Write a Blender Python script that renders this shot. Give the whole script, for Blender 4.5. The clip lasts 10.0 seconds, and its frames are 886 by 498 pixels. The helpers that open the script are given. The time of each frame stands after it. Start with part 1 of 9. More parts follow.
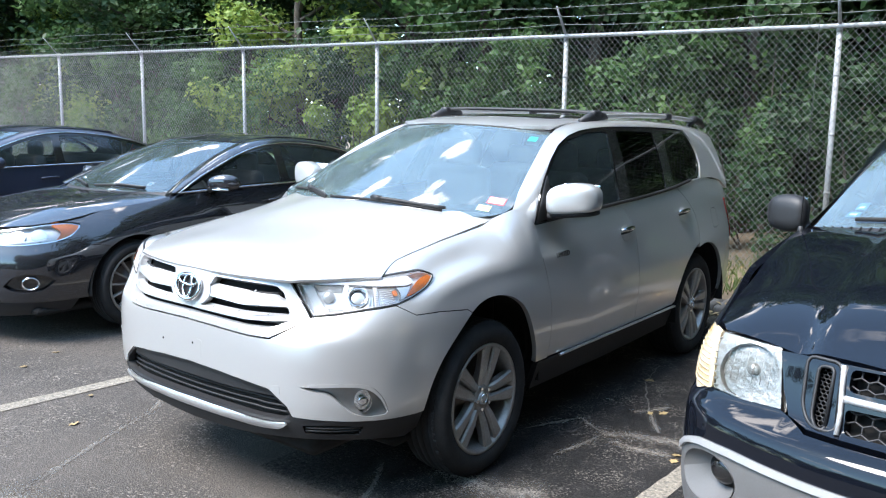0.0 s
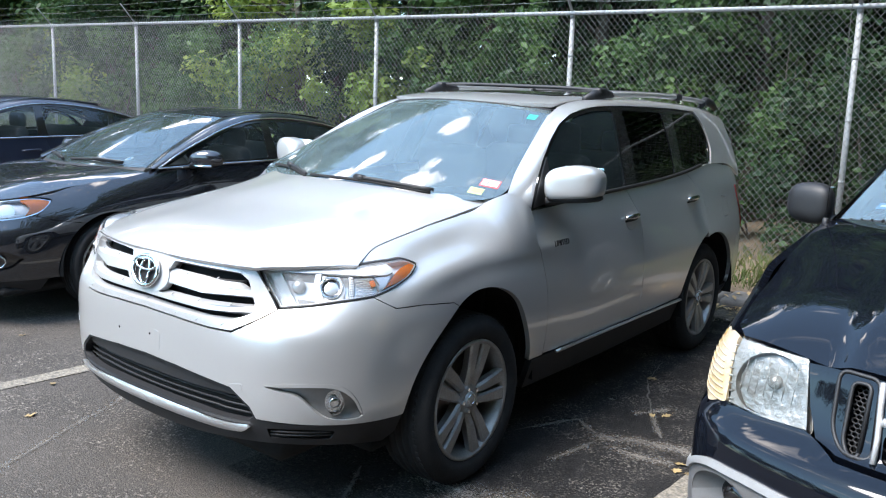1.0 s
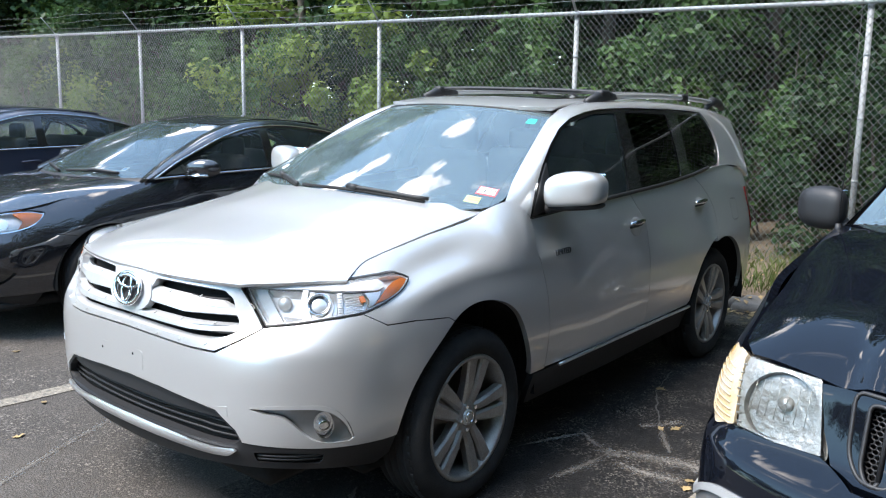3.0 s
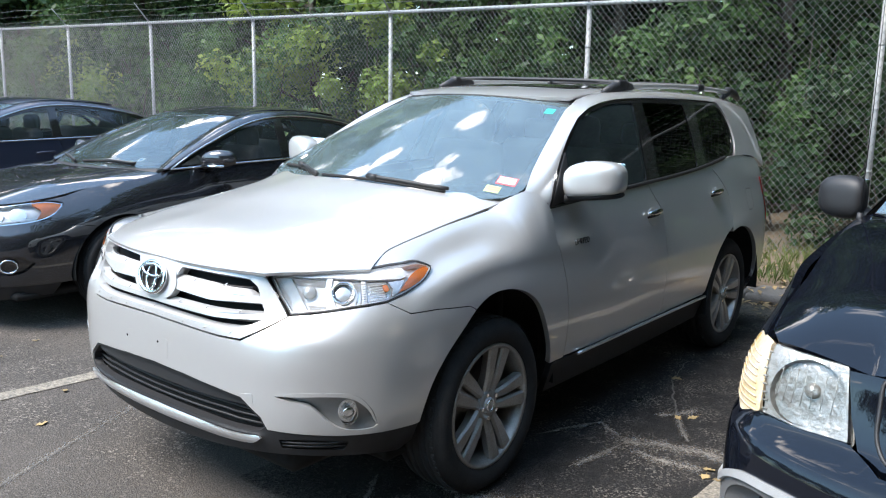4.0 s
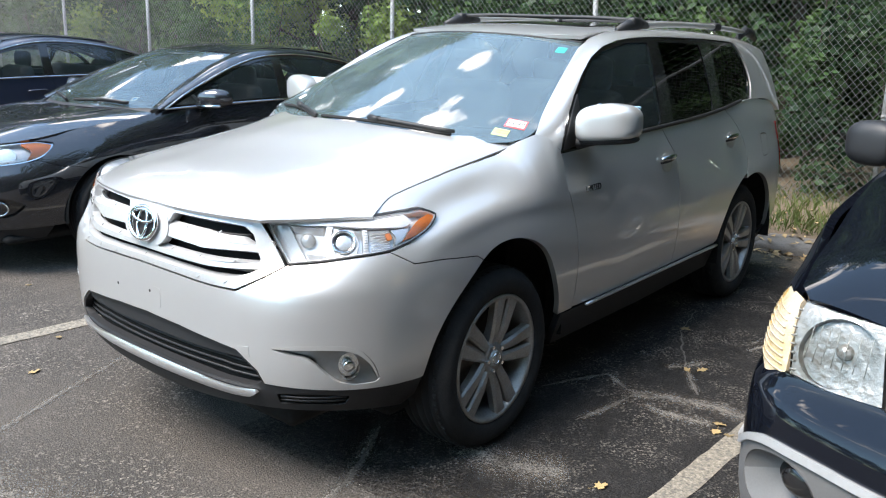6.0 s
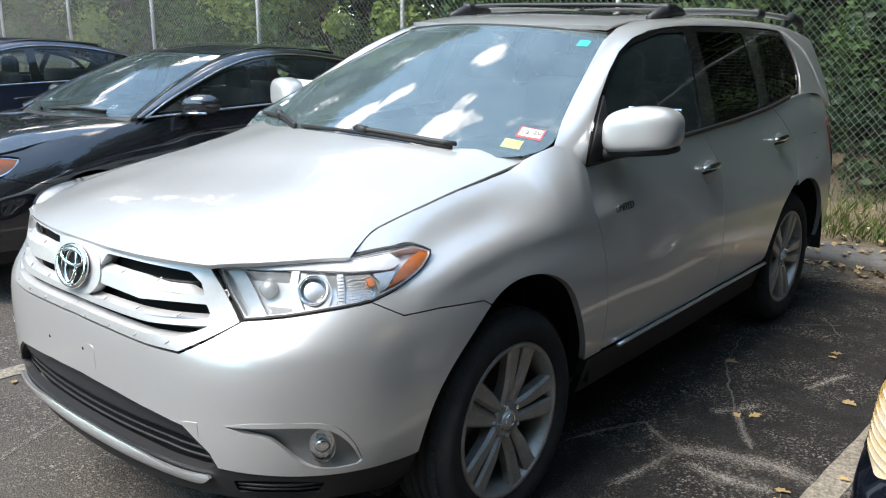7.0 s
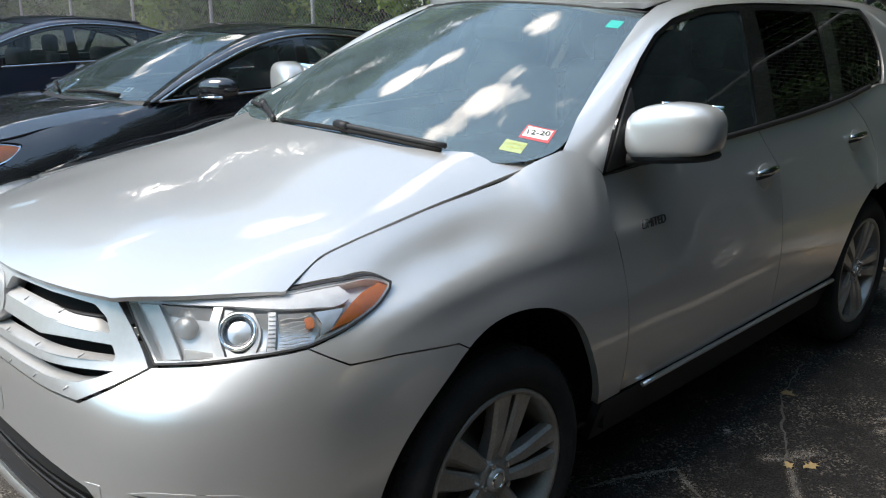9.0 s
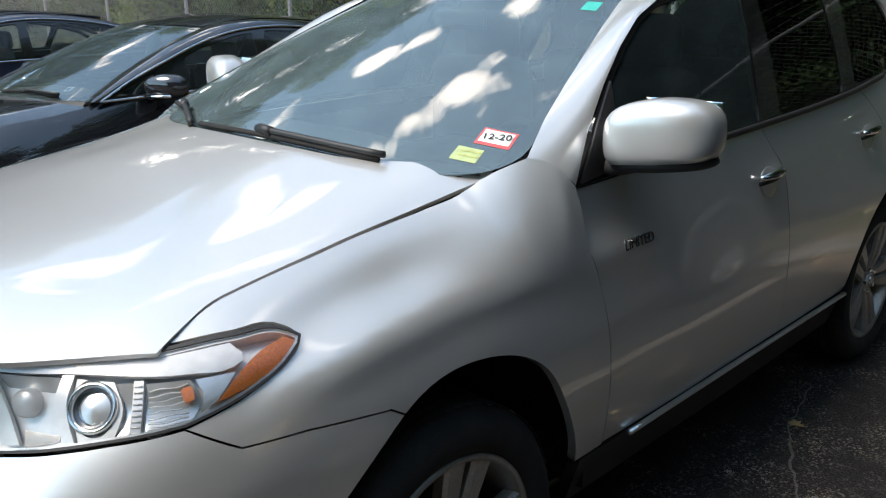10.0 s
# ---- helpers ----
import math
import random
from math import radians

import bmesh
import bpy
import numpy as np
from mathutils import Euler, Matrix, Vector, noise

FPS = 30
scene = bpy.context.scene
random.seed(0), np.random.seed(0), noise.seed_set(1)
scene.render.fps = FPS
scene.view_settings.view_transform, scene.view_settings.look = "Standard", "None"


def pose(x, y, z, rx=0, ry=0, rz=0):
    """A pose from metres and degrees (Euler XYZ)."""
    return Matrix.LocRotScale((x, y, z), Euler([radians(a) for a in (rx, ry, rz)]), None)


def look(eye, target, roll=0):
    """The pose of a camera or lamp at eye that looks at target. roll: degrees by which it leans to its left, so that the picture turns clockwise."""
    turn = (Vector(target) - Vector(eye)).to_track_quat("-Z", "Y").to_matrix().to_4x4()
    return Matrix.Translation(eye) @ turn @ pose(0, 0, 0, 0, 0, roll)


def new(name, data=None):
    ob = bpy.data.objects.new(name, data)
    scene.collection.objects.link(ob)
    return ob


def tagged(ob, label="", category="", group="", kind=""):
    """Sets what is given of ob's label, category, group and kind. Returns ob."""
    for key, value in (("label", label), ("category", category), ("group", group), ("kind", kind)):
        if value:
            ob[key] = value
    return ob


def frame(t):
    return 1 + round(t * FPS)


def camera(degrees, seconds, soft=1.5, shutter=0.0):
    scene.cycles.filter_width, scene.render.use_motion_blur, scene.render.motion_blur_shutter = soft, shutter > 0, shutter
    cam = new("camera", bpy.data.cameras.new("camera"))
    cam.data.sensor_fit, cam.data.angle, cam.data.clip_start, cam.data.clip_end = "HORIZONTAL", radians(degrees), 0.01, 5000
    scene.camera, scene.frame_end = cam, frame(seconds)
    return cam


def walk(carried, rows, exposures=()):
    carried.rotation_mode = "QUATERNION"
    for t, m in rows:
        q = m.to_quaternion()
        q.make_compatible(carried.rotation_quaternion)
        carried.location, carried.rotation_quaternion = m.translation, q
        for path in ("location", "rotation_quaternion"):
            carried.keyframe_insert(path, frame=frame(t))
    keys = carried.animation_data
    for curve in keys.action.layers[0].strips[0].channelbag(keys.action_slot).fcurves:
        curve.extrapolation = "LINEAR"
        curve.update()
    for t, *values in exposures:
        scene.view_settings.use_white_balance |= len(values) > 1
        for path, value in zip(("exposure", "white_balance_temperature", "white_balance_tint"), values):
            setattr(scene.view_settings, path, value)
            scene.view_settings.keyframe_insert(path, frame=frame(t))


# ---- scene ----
cam = camera(55.2, 10.0, 1.15)
PATH = [
    (0, (3.087, -2.324, 1.685), (1.9, -0.743, 1.388), 0.8),
    (0.5, (3.057, -2.145, 1.664), (1.81, -0.62, 1.324), 1.3),
    (1, (2.925, -1.989, 1.65), (1.737, -0.416, 1.311), 1.9),
    (1.5, (2.889, -1.851, 1.658), (1.735, -0.255, 1.309), 1.2),
    (2, (2.885, -1.793, 1.659), (1.718, -0.207, 1.31), 1.3),
    (2.5, (2.894, -1.805, 1.665), (1.696, -0.239, 1.331), 1.1),
    (4, (2.856, -1.879, 1.659), (1.635, -0.335, 1.305), 0.9),
    (4.5, (2.839, -1.903, 1.654), (1.625, -0.363, 1.261), 1.2),
    (5, (2.828, -1.908, 1.657), (1.624, -0.366, 1.243), 1.4),
    (5.5, (2.8, -1.898, 1.643), (1.595, -0.37, 1.181), 1.5),
    (5.7, (2.791, -1.862, 1.645), (1.592, -0.334, 1.169), 1.5),
    (7, (2.405, -1.223, 1.633), (1.163, 0.265, 1.139), 0.1),
    (7.5, (2.308, -0.925, 1.641), (1.032, 0.538, 1.157), -0.6),
    (8, (2.27, -0.732, 1.653), (0.928, 0.675, 1.187), -0.2),
    (8.5, (2.279, -0.705, 1.65), (0.923, 0.676, 1.144), 0.1),
    (9, (2.278, -0.673, 1.64), (0.92, 0.691, 1.097), 0.1),
    (9.5, (2.258, -0.566, 1.633), (0.9, 0.791, 1.071), -0.5),
    (10, (2.054, -0.257, 1.605), (0.707, 1.112, 1.048), -0.6),
]
walk(cam, [(t, look(eye, target, roll)) for t, eye, target, roll in PATH],
     [(0, 1.85, 6550, 15), (0.6, 1.66, 6600, 15), (1.2, 1.59, 6650, 15), (5.7, 1.58, 6950, 15), (7.2, 1.29, 7150, 14), (8.0, 1.02, 7200, 14), (10, 0.80, 7350, 14)])


# ---- world ----
SUN_ELEV, SUN_AZ = 57.0, 203.0     # degrees; azimuth clockwise from +y
world = bpy.data.worlds.new("sky")
scene.world = world
world.use_nodes = True
wn, wl = world.node_tree.nodes, world.node_tree.links
wn.clear()
w_out = wn.new("ShaderNodeOutputWorld")
w_bg = wn.new("ShaderNodeBackground")
w_sky = wn.new("ShaderNodeTexSky")
w_sky.sky_type, w_sky.sun_disc = "NISHITA", False
w_sky.sun_elevation, w_sky.sun_rotation = radians(SUN_ELEV), radians(SUN_AZ)
w_sky.dust_density, w_sky.ozone_density = 0.6, 2.2
# clouds: azimuth, height, reach, weight
CLOUDS = ((280.0, 57.0, 0.08, 0.24), (288.0, 56.5, 0.09, 0.27), (296.0, 55.5, 0.10, 0.28), (304.0, 54.0, 0.09, 0.27), (310.0, 51.5, 0.07, 0.24), (315.0, 45.0, 0.065, 0.26), (297.0, 38.0, 0.05, 0.22), (302.0, 41.0, 0.04, 0.2),
          (296.0, 16.0, 0.36, 0.24), (314.0, 18.0, 0.34, 0.24), (335.0, 20.0, 0.36, 0.22), (275.0, 14.0, 0.32, 0.22))
# broken white cloud over the blue, as the windscreens mirror it
w_co = wn.new("ShaderNodeTexCoord")
w_map = wn.new("ShaderNodeMapping")
w_map.inputs["Scale"].default_value = (1.0, 1.0, 1.9)
w_map.inputs["Rotation"].default_value = (0.3, 0.0, 0.6)
w_noise = wn.new("ShaderNodeTexNoise")
w_noise.inputs["Scale"].default_value = 3.1
w_noise.inputs["Detail"].default_value = 9.0
w_noise.inputs["Roughness"].default_value = 0.58
w_noise.inputs["Distortion"].default_value = 0.5
w_ramp = wn.new("ShaderNodeValToRGB")
w_ramp.color_ramp.elements[0].position, w_ramp.color_ramp.elements[1].position = 0.62, 0.71
w_ramp.color_ramp.elements[0].color = (0.025, 0.025, 0.025, 1)
w_mix = wn.new("ShaderNodeMixRGB")
w_mix.inputs["Color2"].default_value = (21.0, 20.8, 20.5, 1.0)
wl.new(w_co.outputs["Generated"], w_map.inputs["Vector"])
wl.new(w_map.outputs["Vector"], w_noise.inputs["Vector"])
# one long bright cloud high on the north-west side, a small round one below it and two wisps
w_lifts = []
for az, el, size, rise in CLOUDS:
    d = wn.new("ShaderNodeVectorMath")
    d.operation = "DISTANCE"
    a_, e_ = radians(az), radians(el)
    d.inputs[1].default_value = (math.sin(a_) * math.cos(e_), math.cos(a_) * math.cos(e_), math.sin(e_))
    wl.new(w_co.outputs["Generated"], d.inputs[0])
    w_lift = wn.new("ShaderNodeMapRange")
    w_lift.inputs["From Min"].default_value, w_lift.inputs["From Max"].default_value = 0.0, size
    w_lift.inputs["To Min"].default_value, w_lift.inputs["To Max"].default_value = rise, 0.0
    wl.new(d.outputs["Value"], w_lift.inputs["Value"])
    w_lifts.append(w_lift.outputs["Result"])
w_top = w_lifts[0]
for q in w_lifts[1:]:
    w_max = wn.new("ShaderNodeMath")
    w_max.operation = "MAXIMUM"
    wl.new(w_top, w_max.inputs[0])
    wl.new(q, w_max.inputs[1])
    w_top = w_max.outputs["Value"]
w_sum = wn.new("ShaderNodeMath")
wl.new(w_noise.outputs["Fac"], w_sum.inputs[0])
wl.new(w_top, w_sum.inputs[1])
wl.new(w_sum.outputs["Value"], w_ramp.inputs["Fac"])
wl.new(w_ramp.outputs["Color"], w_mix.inputs["Fac"])
w_tone = wn.new("ShaderNodeMixRGB")
w_tone.blend_type = "MULTIPLY"
w_tone.inputs["Fac"].default_value = 1.0
w_tone.inputs["Color2"].default_value = (1.12, 1.5, 1.46, 1.0)
wl.new(w_sky.outputs["Color"], w_tone.inputs["Color1"])
wl.new(w_tone.outputs["Color"], w_mix.inputs["Color1"])
wl.new(w_mix.outputs["Color"], w_bg.inputs["Color"])
wl.new(w_bg.outputs["Background"], w_out.inputs["Surface"])
w_bg.inputs["Strength"].default_value = 0.145

sun = new("sun", bpy.data.lights.new("sun", "SUN"))
sun.data.energy, sun.data.angle, sun.data.color = 2.95, radians(32.0), (1.0, 0.97, 0.92)
_e, _a = radians(SUN_ELEV), radians(SUN_AZ)
SUN_FROM = Vector((math.sin(_a) * math.cos(_e), math.cos(_a) * math.cos(_e), math.sin(_e)))
sun.matrix_world = look(SUN_FROM * 40, (0, 0, 0))


# ---- materials ----
def material(name, base, rough=0.5, metal=0.0, second=None, scale=6.0, amount=0.5, fine=60.0, fine_amount=0.15,
             bump=0.0, bump_scale=200.0, coat=0.0, rough_var=0.0, per_piece=0.0, islands=False, spec=0.5, detail=5.0, sharp=0.2):
    """Principled material: base mixed with a second tone by a coarse noise, a fine grain, bump and roughness wear."""
    m = bpy.data.materials.new(name)
    m.use_nodes = True
    n, l = m.node_tree.nodes, m.node_tree.links
    b = n["Principled BSDF"]
    second = second or tuple(c * 0.82 for c in base)
    co = n.new("ShaderNodeTexCoord")
    big = n.new("ShaderNodeTexNoise")
    big.inputs["Scale"].default_value, big.inputs["Detail"].default_value = scale, detail
    l.new(co.outputs["Object"], big.inputs["Vector"])
    ramp = n.new("ShaderNodeValToRGB")
    ramp.color_ramp.elements[0].position, ramp.color_ramp.elements[1].position = 0.5 - sharp, 0.5 + sharp
    ramp.color_ramp.elements[1].color = (amount, amount, amount, 1)
    l.new(big.outputs["Fac"], ramp.inputs["Fac"])
    mix = n.new("ShaderNodeMixRGB")
    mix.inputs["Color1"].default_value, mix.inputs["Color2"].default_value = (*base, 1), (*second, 1)
    l.new(ramp.outputs["Color"], mix.inputs["Fac"])
    small = n.new("ShaderNodeTexNoise")
    small.inputs["Scale"].default_value, small.inputs["Detail"].default_value = fine, 3.0
    l.new(co.outputs["Object"], small.inputs["Vector"])
    val = n.new("ShaderNodeMapRange")
    val.inputs["From Min"].default_value, val.inputs["From Max"].default_value = 0.3, 0.7
    val.inputs["To Min"].default_value, val.inputs["To Max"].default_value = 1 - fine_amount, 1 + fine_amount
    l.new(small.outputs["Fac"], val.inputs["Value"])
    hsv = n.new("ShaderNodeHueSaturation")
    l.new(mix.outputs["Color"], hsv.inputs["Color"])
    last = val.outputs["Result"]
    if per_piece:
        src = n.new("ShaderNodeNewGeometry").outputs["Random Per Island"] if islands else n.new("ShaderNodeObjectInfo").outputs["Random"]
        pr = n.new("ShaderNodeMapRange")
        pr.inputs["To Min"].default_value, pr.inputs["To Max"].default_value = 1 - per_piece, 1 + per_piece
        l.new(src, pr.inputs["Value"])
        mul = n.new("ShaderNodeMath")
        mul.operation = "MULTIPLY"
        l.new(last, mul.inputs[0])
        l.new(pr.outputs["Result"], mul.inputs[1])
        last = mul.outputs["Value"]
    l.new(last, hsv.inputs["Value"])
    l.new(hsv.outputs["Color"], b.inputs["Base Color"])
    b.inputs["Metallic"].default_value = metal
    b.inputs["Roughness"].default_value = rough
    b.inputs["Specular IOR Level"].default_value = spec
    b.inputs["Coat Weight"].default_value = coat
    b.inputs["Coat Roughness"].default_value = 0.03
    if rough_var:
        rr = n.new("ShaderNodeMapRange")
        rr.inputs["From Min"].default_value, rr.inputs["From Max"].default_value = 0.3, 0.7
        rr.inputs["To Min"].default_value, rr.inputs["To Max"].default_value = rough - rough_var, rough + rough_var
        l.new(big.outputs["Fac"], rr.inputs["Value"])
        l.new(rr.outputs["Result"], b.inputs["Roughness"])
    if bump:
        bn = n.new("ShaderNodeTexNoise")
        bn.inputs["Scale"].default_value, bn.inputs["Detail"].default_value = bump_scale, 4.0
        l.new(co.outputs["Object"], bn.inputs["Vector"])
        bp = n.new("ShaderNodeBump")
        bp.inputs["Strength"].default_value, bp.inputs["Distance"].default_value = bump, 0.01
        l.new(bn.outputs["Fac"], bp.inputs["Height"])
        l.new(bp.outputs["Normal"], b.inputs["Normal"])
    return m


def glass(name, tint, ior=1.6, rough=0.0, dust=0.0):
    """A thin pane: tinted see-through, with a mirror by Fresnel and a film of dust, tinted teal in place of sky glare.
    """
    m = bpy.data.materials.new(name)
    m.use_nodes = True
    n, l = m.node_tree.nodes, m.node_tree.links
    n.clear()
    out = n.new("ShaderNodeOutputMaterial")
    tr, gl = n.new("ShaderNodeBsdfTransparent"), n.new("ShaderNodeBsdfGlossy")
    fr, mx = n.new("ShaderNodeFresnel"), n.new("ShaderNodeMixShader")
    tr.inputs["Color"].default_value = (*tint, 1)
    gl.inputs["Roughness"].default_value = rough
    fr.inputs["IOR"].default_value = ior
    l.new(fr.outputs["Fac"], mx.inputs["Fac"])
    l.new(tr.outputs["BSDF"], mx.inputs[1])
    l.new(gl.outputs["BSDF"], mx.inputs[2])
    last = mx
    if dust:
        df, md, no, mr = n.new("ShaderNodeBsdfDiffuse"), n.new("ShaderNodeMixShader"), n.new("ShaderNodeTexNoise"), n.new("ShaderNodeMapRange")
        # teal, not dust-grey: haze of the mirrored sky is put into the film
        df.inputs["Color"].default_value = (0.40, 0.56, 0.60, 1)
        no.inputs["Scale"].default_value, no.inputs["Detail"].default_value = 7.0, 8.0
        l.new(n.new("ShaderNodeTexCoord").outputs["Object"], no.inputs["Vector"])
        mr.inputs["From Min"].default_value, mr.inputs["From Max"].default_value = 0.3, 0.7
        mr.inputs["To Min"].default_value, mr.inputs["To Max"].default_value = dust * 0.7, dust * 1.3
        l.new(no.outputs["Fac"], mr.inputs["Value"])
        l.new(mr.outputs["Result"], md.inputs["Fac"])
        l.new(mx.outputs["Shader"], md.inputs[1])
        l.new(df.outputs["BSDF"], md.inputs[2])
        last = md
    l.new(last.outputs["Shader"], out.inputs["Surface"])
    return m


def leaf_material(name, a, b_, trans=0.45):
    """Leaves: two greens by leaf and by clump, some light let through."""
    m = bpy.data.materials.new(name)
    m.use_nodes = True
    n, l = m.node_tree.nodes, m.node_tree.links
    p = n["Principled BSDF"]
    out = n["Material Output"]
    co, big = n.new("ShaderNodeTexCoord"), n.new("ShaderNodeTexNoise")
    big.inputs["Scale"].default_value, big.inputs["Detail"].default_value = 0.9, 3.0
    l.new(co.outputs["Object"], big.inputs["Vector"])
    geo = n.new("ShaderNodeNewGeometry")
    add = n.new("ShaderNodeMath")
    add.operation = "MULTIPLY_ADD"
    add.inputs[1].default_value, add.inputs[2].default_value = 0.6, -0.3
    l.new(geo.outputs["Random Per Island"], add.inputs[0])
    s2 = n.new("ShaderNodeMapRange")
    s2.inputs["From Min"].default_value, s2.inputs["From Max"].default_value = 0.35, 0.65
    l.new(big.outputs["Fac"], s2.inputs["Value"])
    s3 = n.new("ShaderNodeMath")
    s3.use_clamp = True
    l.new(s2.outputs["Result"], s3.inputs[0])
    l.new(add.outputs["Value"], s3.inputs[1])
    mix = n.new("ShaderNodeMixRGB")
    mix.inputs["Color1"].default_value, mix.inputs["Color2"].default_value = (*a, 1), (*b_, 1)
    l.new(s3.outputs["Value"], mix.inputs["Fac"])
    l.new(mix.outputs["Color"], p.inputs["Base Color"])
    p.inputs["Roughness"].default_value = 0.55
    p.inputs["Specular IOR Level"].default_value = 0.35
    tl, mx = n.new("ShaderNodeBsdfTranslucent"), n.new("ShaderNodeMixShader")
    l.new(mix.outputs["Color"], tl.inputs["Color"])
    mx.inputs["Fac"].default_value = trans
    l.new(p.outputs["BSDF"], mx.inputs[1])
    l.new(tl.outputs["BSDF"], mx.inputs[2])
    l.new(mx.outputs["Shader"], out.inputs["Surface"])
    return m


def asphalt_material():
    """Worn asphalt: dark binder, pale stone grains, pale dusty patches and dark oil stains."""
    m = material("asphalt", (0.086, 0.076, 0.067), 0.92, second=(0.038, 0.035, 0.032), scale=0.9, amount=0.9, fine=150.0,
                 fine_amount=0.8, bump=0.9, bump_scale=130.0, spec=0.25, detail=8.0)
    n, l = m.node_tree.nodes, m.node_tree.links
    p = n["Principled BSDF"]
    old = p.inputs["Base Color"].links[0].from_socket
    co = n.new("ShaderNodeTexCoord")
    vor = n.new("ShaderNodeTexVoronoi")
    vor.inputs["Scale"].default_value = 120.0
    l.new(co.outputs["Object"], vor.inputs["Vector"])
    st = n.new("ShaderNodeMapRange")
    st.inputs["From Min"].default_value, st.inputs["From Max"].default_value = 0.66, 0.92
    l.new(vor.outputs["Color"], st.inputs["Value"])
    pat = n.new("ShaderNodeTexNoise")
    pat.inputs["Scale"].default_value, pat.inputs["Detail"].default_value, pat.inputs["Roughness"].default_value = 1.7, 9.0, 0.65
    l.new(co.outputs["Object"], pat.inputs["Vector"])
    pr = n.new("ShaderNodeMapRange")
    pr.inputs["From Min"].default_value, pr.inputs["From Max"].default_value = 0.44, 0.66
    pr.inputs["To Min"].default_value, pr.inputs["To Max"].default_value = 0.18, 1.0
    l.new(pat.outputs["Fac"], pr.inputs["Value"])
    mul = n.new("ShaderNodeMath")
    mul.operation = "MULTIPLY"
    l.new(st.outputs["Result"], mul.inputs[0])
    l.new(pr.outputs["Result"], mul.inputs[1])
    mix = n.new("ShaderNodeMixRGB")
    mix.inputs["Color2"].default_value = (0.27, 0.24, 0.205, 1)
    l.new(mul.outputs["Value"], mix.inputs["Fac"])
    l.new(old, mix.inputs["Color1"])
    l.new(mix.outputs["Color"], p.inputs["Base Color"])
    return m


def worn_material(name, base, second, rise, lo, hi):
    """A patch where the binder has worn off the stones, fading out raggedly at its edge."""
    m = material(name, base, 0.95, second=second, scale=9.0, amount=0.9, fine=140.0, fine_amount=0.9, bump=1.0, bump_scale=130.0, spec=0.2)
    n, l = m.node_tree.nodes, m.node_tree.links
    p, out = n["Principled BSDF"], n["Material Output"]
    co = n.new("ShaderNodeTexCoord")
    ln = n.new("ShaderNodeVectorMath")
    ln.operation = "LENGTH"
    l.new(n.new("ShaderNodeUVMap").outputs["UV"], ln.inputs[0])
    no = n.new("ShaderNodeTexNoise")
    no.inputs["Scale"].default_value, no.inputs["Detail"].default_value, no.inputs["Roughness"].default_value = 40.0, 10.0, 0.95
    l.new(co.outputs["Object"], no.inputs["Vector"])
    sb = n.new("ShaderNodeMath")
    sb.operation = "MULTIPLY_ADD"
    sb.inputs[1].default_value = rise
    l.new(ln.outputs["Value"], sb.inputs[0])
    l.new(no.outputs["Fac"], sb.inputs[2])
    mr = n.new("ShaderNodeMapRange")
    mr.inputs["From Min"].default_value, mr.inputs["From Max"].default_value = lo, hi
    l.new(sb.outputs["Value"], mr.inputs["Value"])
    # pale stones showing through the binder
    old = p.inputs["Base Color"].links[0].from_socket
    vor, st, pat, pr, mul, mix = (n.new(q) for q in ("ShaderNodeTexVoronoi", "ShaderNodeMapRange", "ShaderNodeTexNoise", "ShaderNodeMapRange", "ShaderNodeMath", "ShaderNodeMixRGB"))
    vor.inputs["Scale"].default_value = 130.0
    l.new(co.outputs["Object"], vor.inputs["Vector"])
    st.inputs["From Min"].default_value, st.inputs["From Max"].default_value = 0.62, 0.9
    l.new(vor.outputs["Color"], st.inputs["Value"])
    pat.inputs["Scale"].default_value, pat.inputs["Detail"].default_value, pat.inputs["Roughness"].default_value = 2.6, 9.0, 0.7
    l.new(co.outputs["Object"], pat.inputs["Vector"])
    pr.inputs["From Min"].default_value, pr.inputs["From Max"].default_value = 0.46, 0.68
    pr.inputs["To Min"].default_value = 0.06
    l.new(pat.outputs["Fac"], pr.inputs["Value"])
    mul.operation = "MULTIPLY"
    l.new(st.outputs["Result"], mul.inputs[0])
    l.new(pr.outputs["Result"], mul.inputs[1])
    mix.inputs["Color2"].default_value = (0.27, 0.245, 0.21, 1)
    l.new(mul.outputs["Value"], mix.inputs["Fac"])
    l.new(old, mix.inputs["Color1"])
    l.new(mix.outputs["Color"], p.inputs["Base Color"])
    tr, mx = n.new("ShaderNodeBsdfTransparent"), n.new("ShaderNodeMixShader")
    l.new(mr.outputs["Result"], mx.inputs["Fac"])
    l.new(tr.outputs["BSDF"], mx.inputs[1])
    l.new(p.outputs["BSDF"], mx.inputs[2])
    l.new(mx.outputs["Shader"], out.inputs["Surface"])
    return m


ASPHALT = asphalt_material()
WORN = worn_material("worn_aggregate", (0.18, 0.166, 0.148), (0.09, 0.085, 0.078), -0.40, 0.30, 0.52)
DARK_ASPHALT = worn_material("sealed_asphalt", (0.020, 0.019, 0.0185), (0.012, 0.0115, 0.0115), -0.9, -0.42, -0.30)
DUST = worn_material("dust_and_grit", (0.15, 0.118, 0.086), (0.085, 0.07, 0.054), -0.30, 0.16, 0.40)
PAINT_LINE = material("road_paint", (0.25, 0.22, 0.172), 0.9, second=(0.075, 0.07, 0.063), scale=48.0, amount=0.9, fine=120.0, fine_amount=0.4, bump=0.4, bump_scale=160.0, detail=8.0)
CRACK = material("crack_fill", (0.105, 0.096, 0.085), 0.95, second=(0.045, 0.043, 0.040), scale=42.0, amount=0.85, fine=200.0, fine_amount=0.4, bump=0.5)
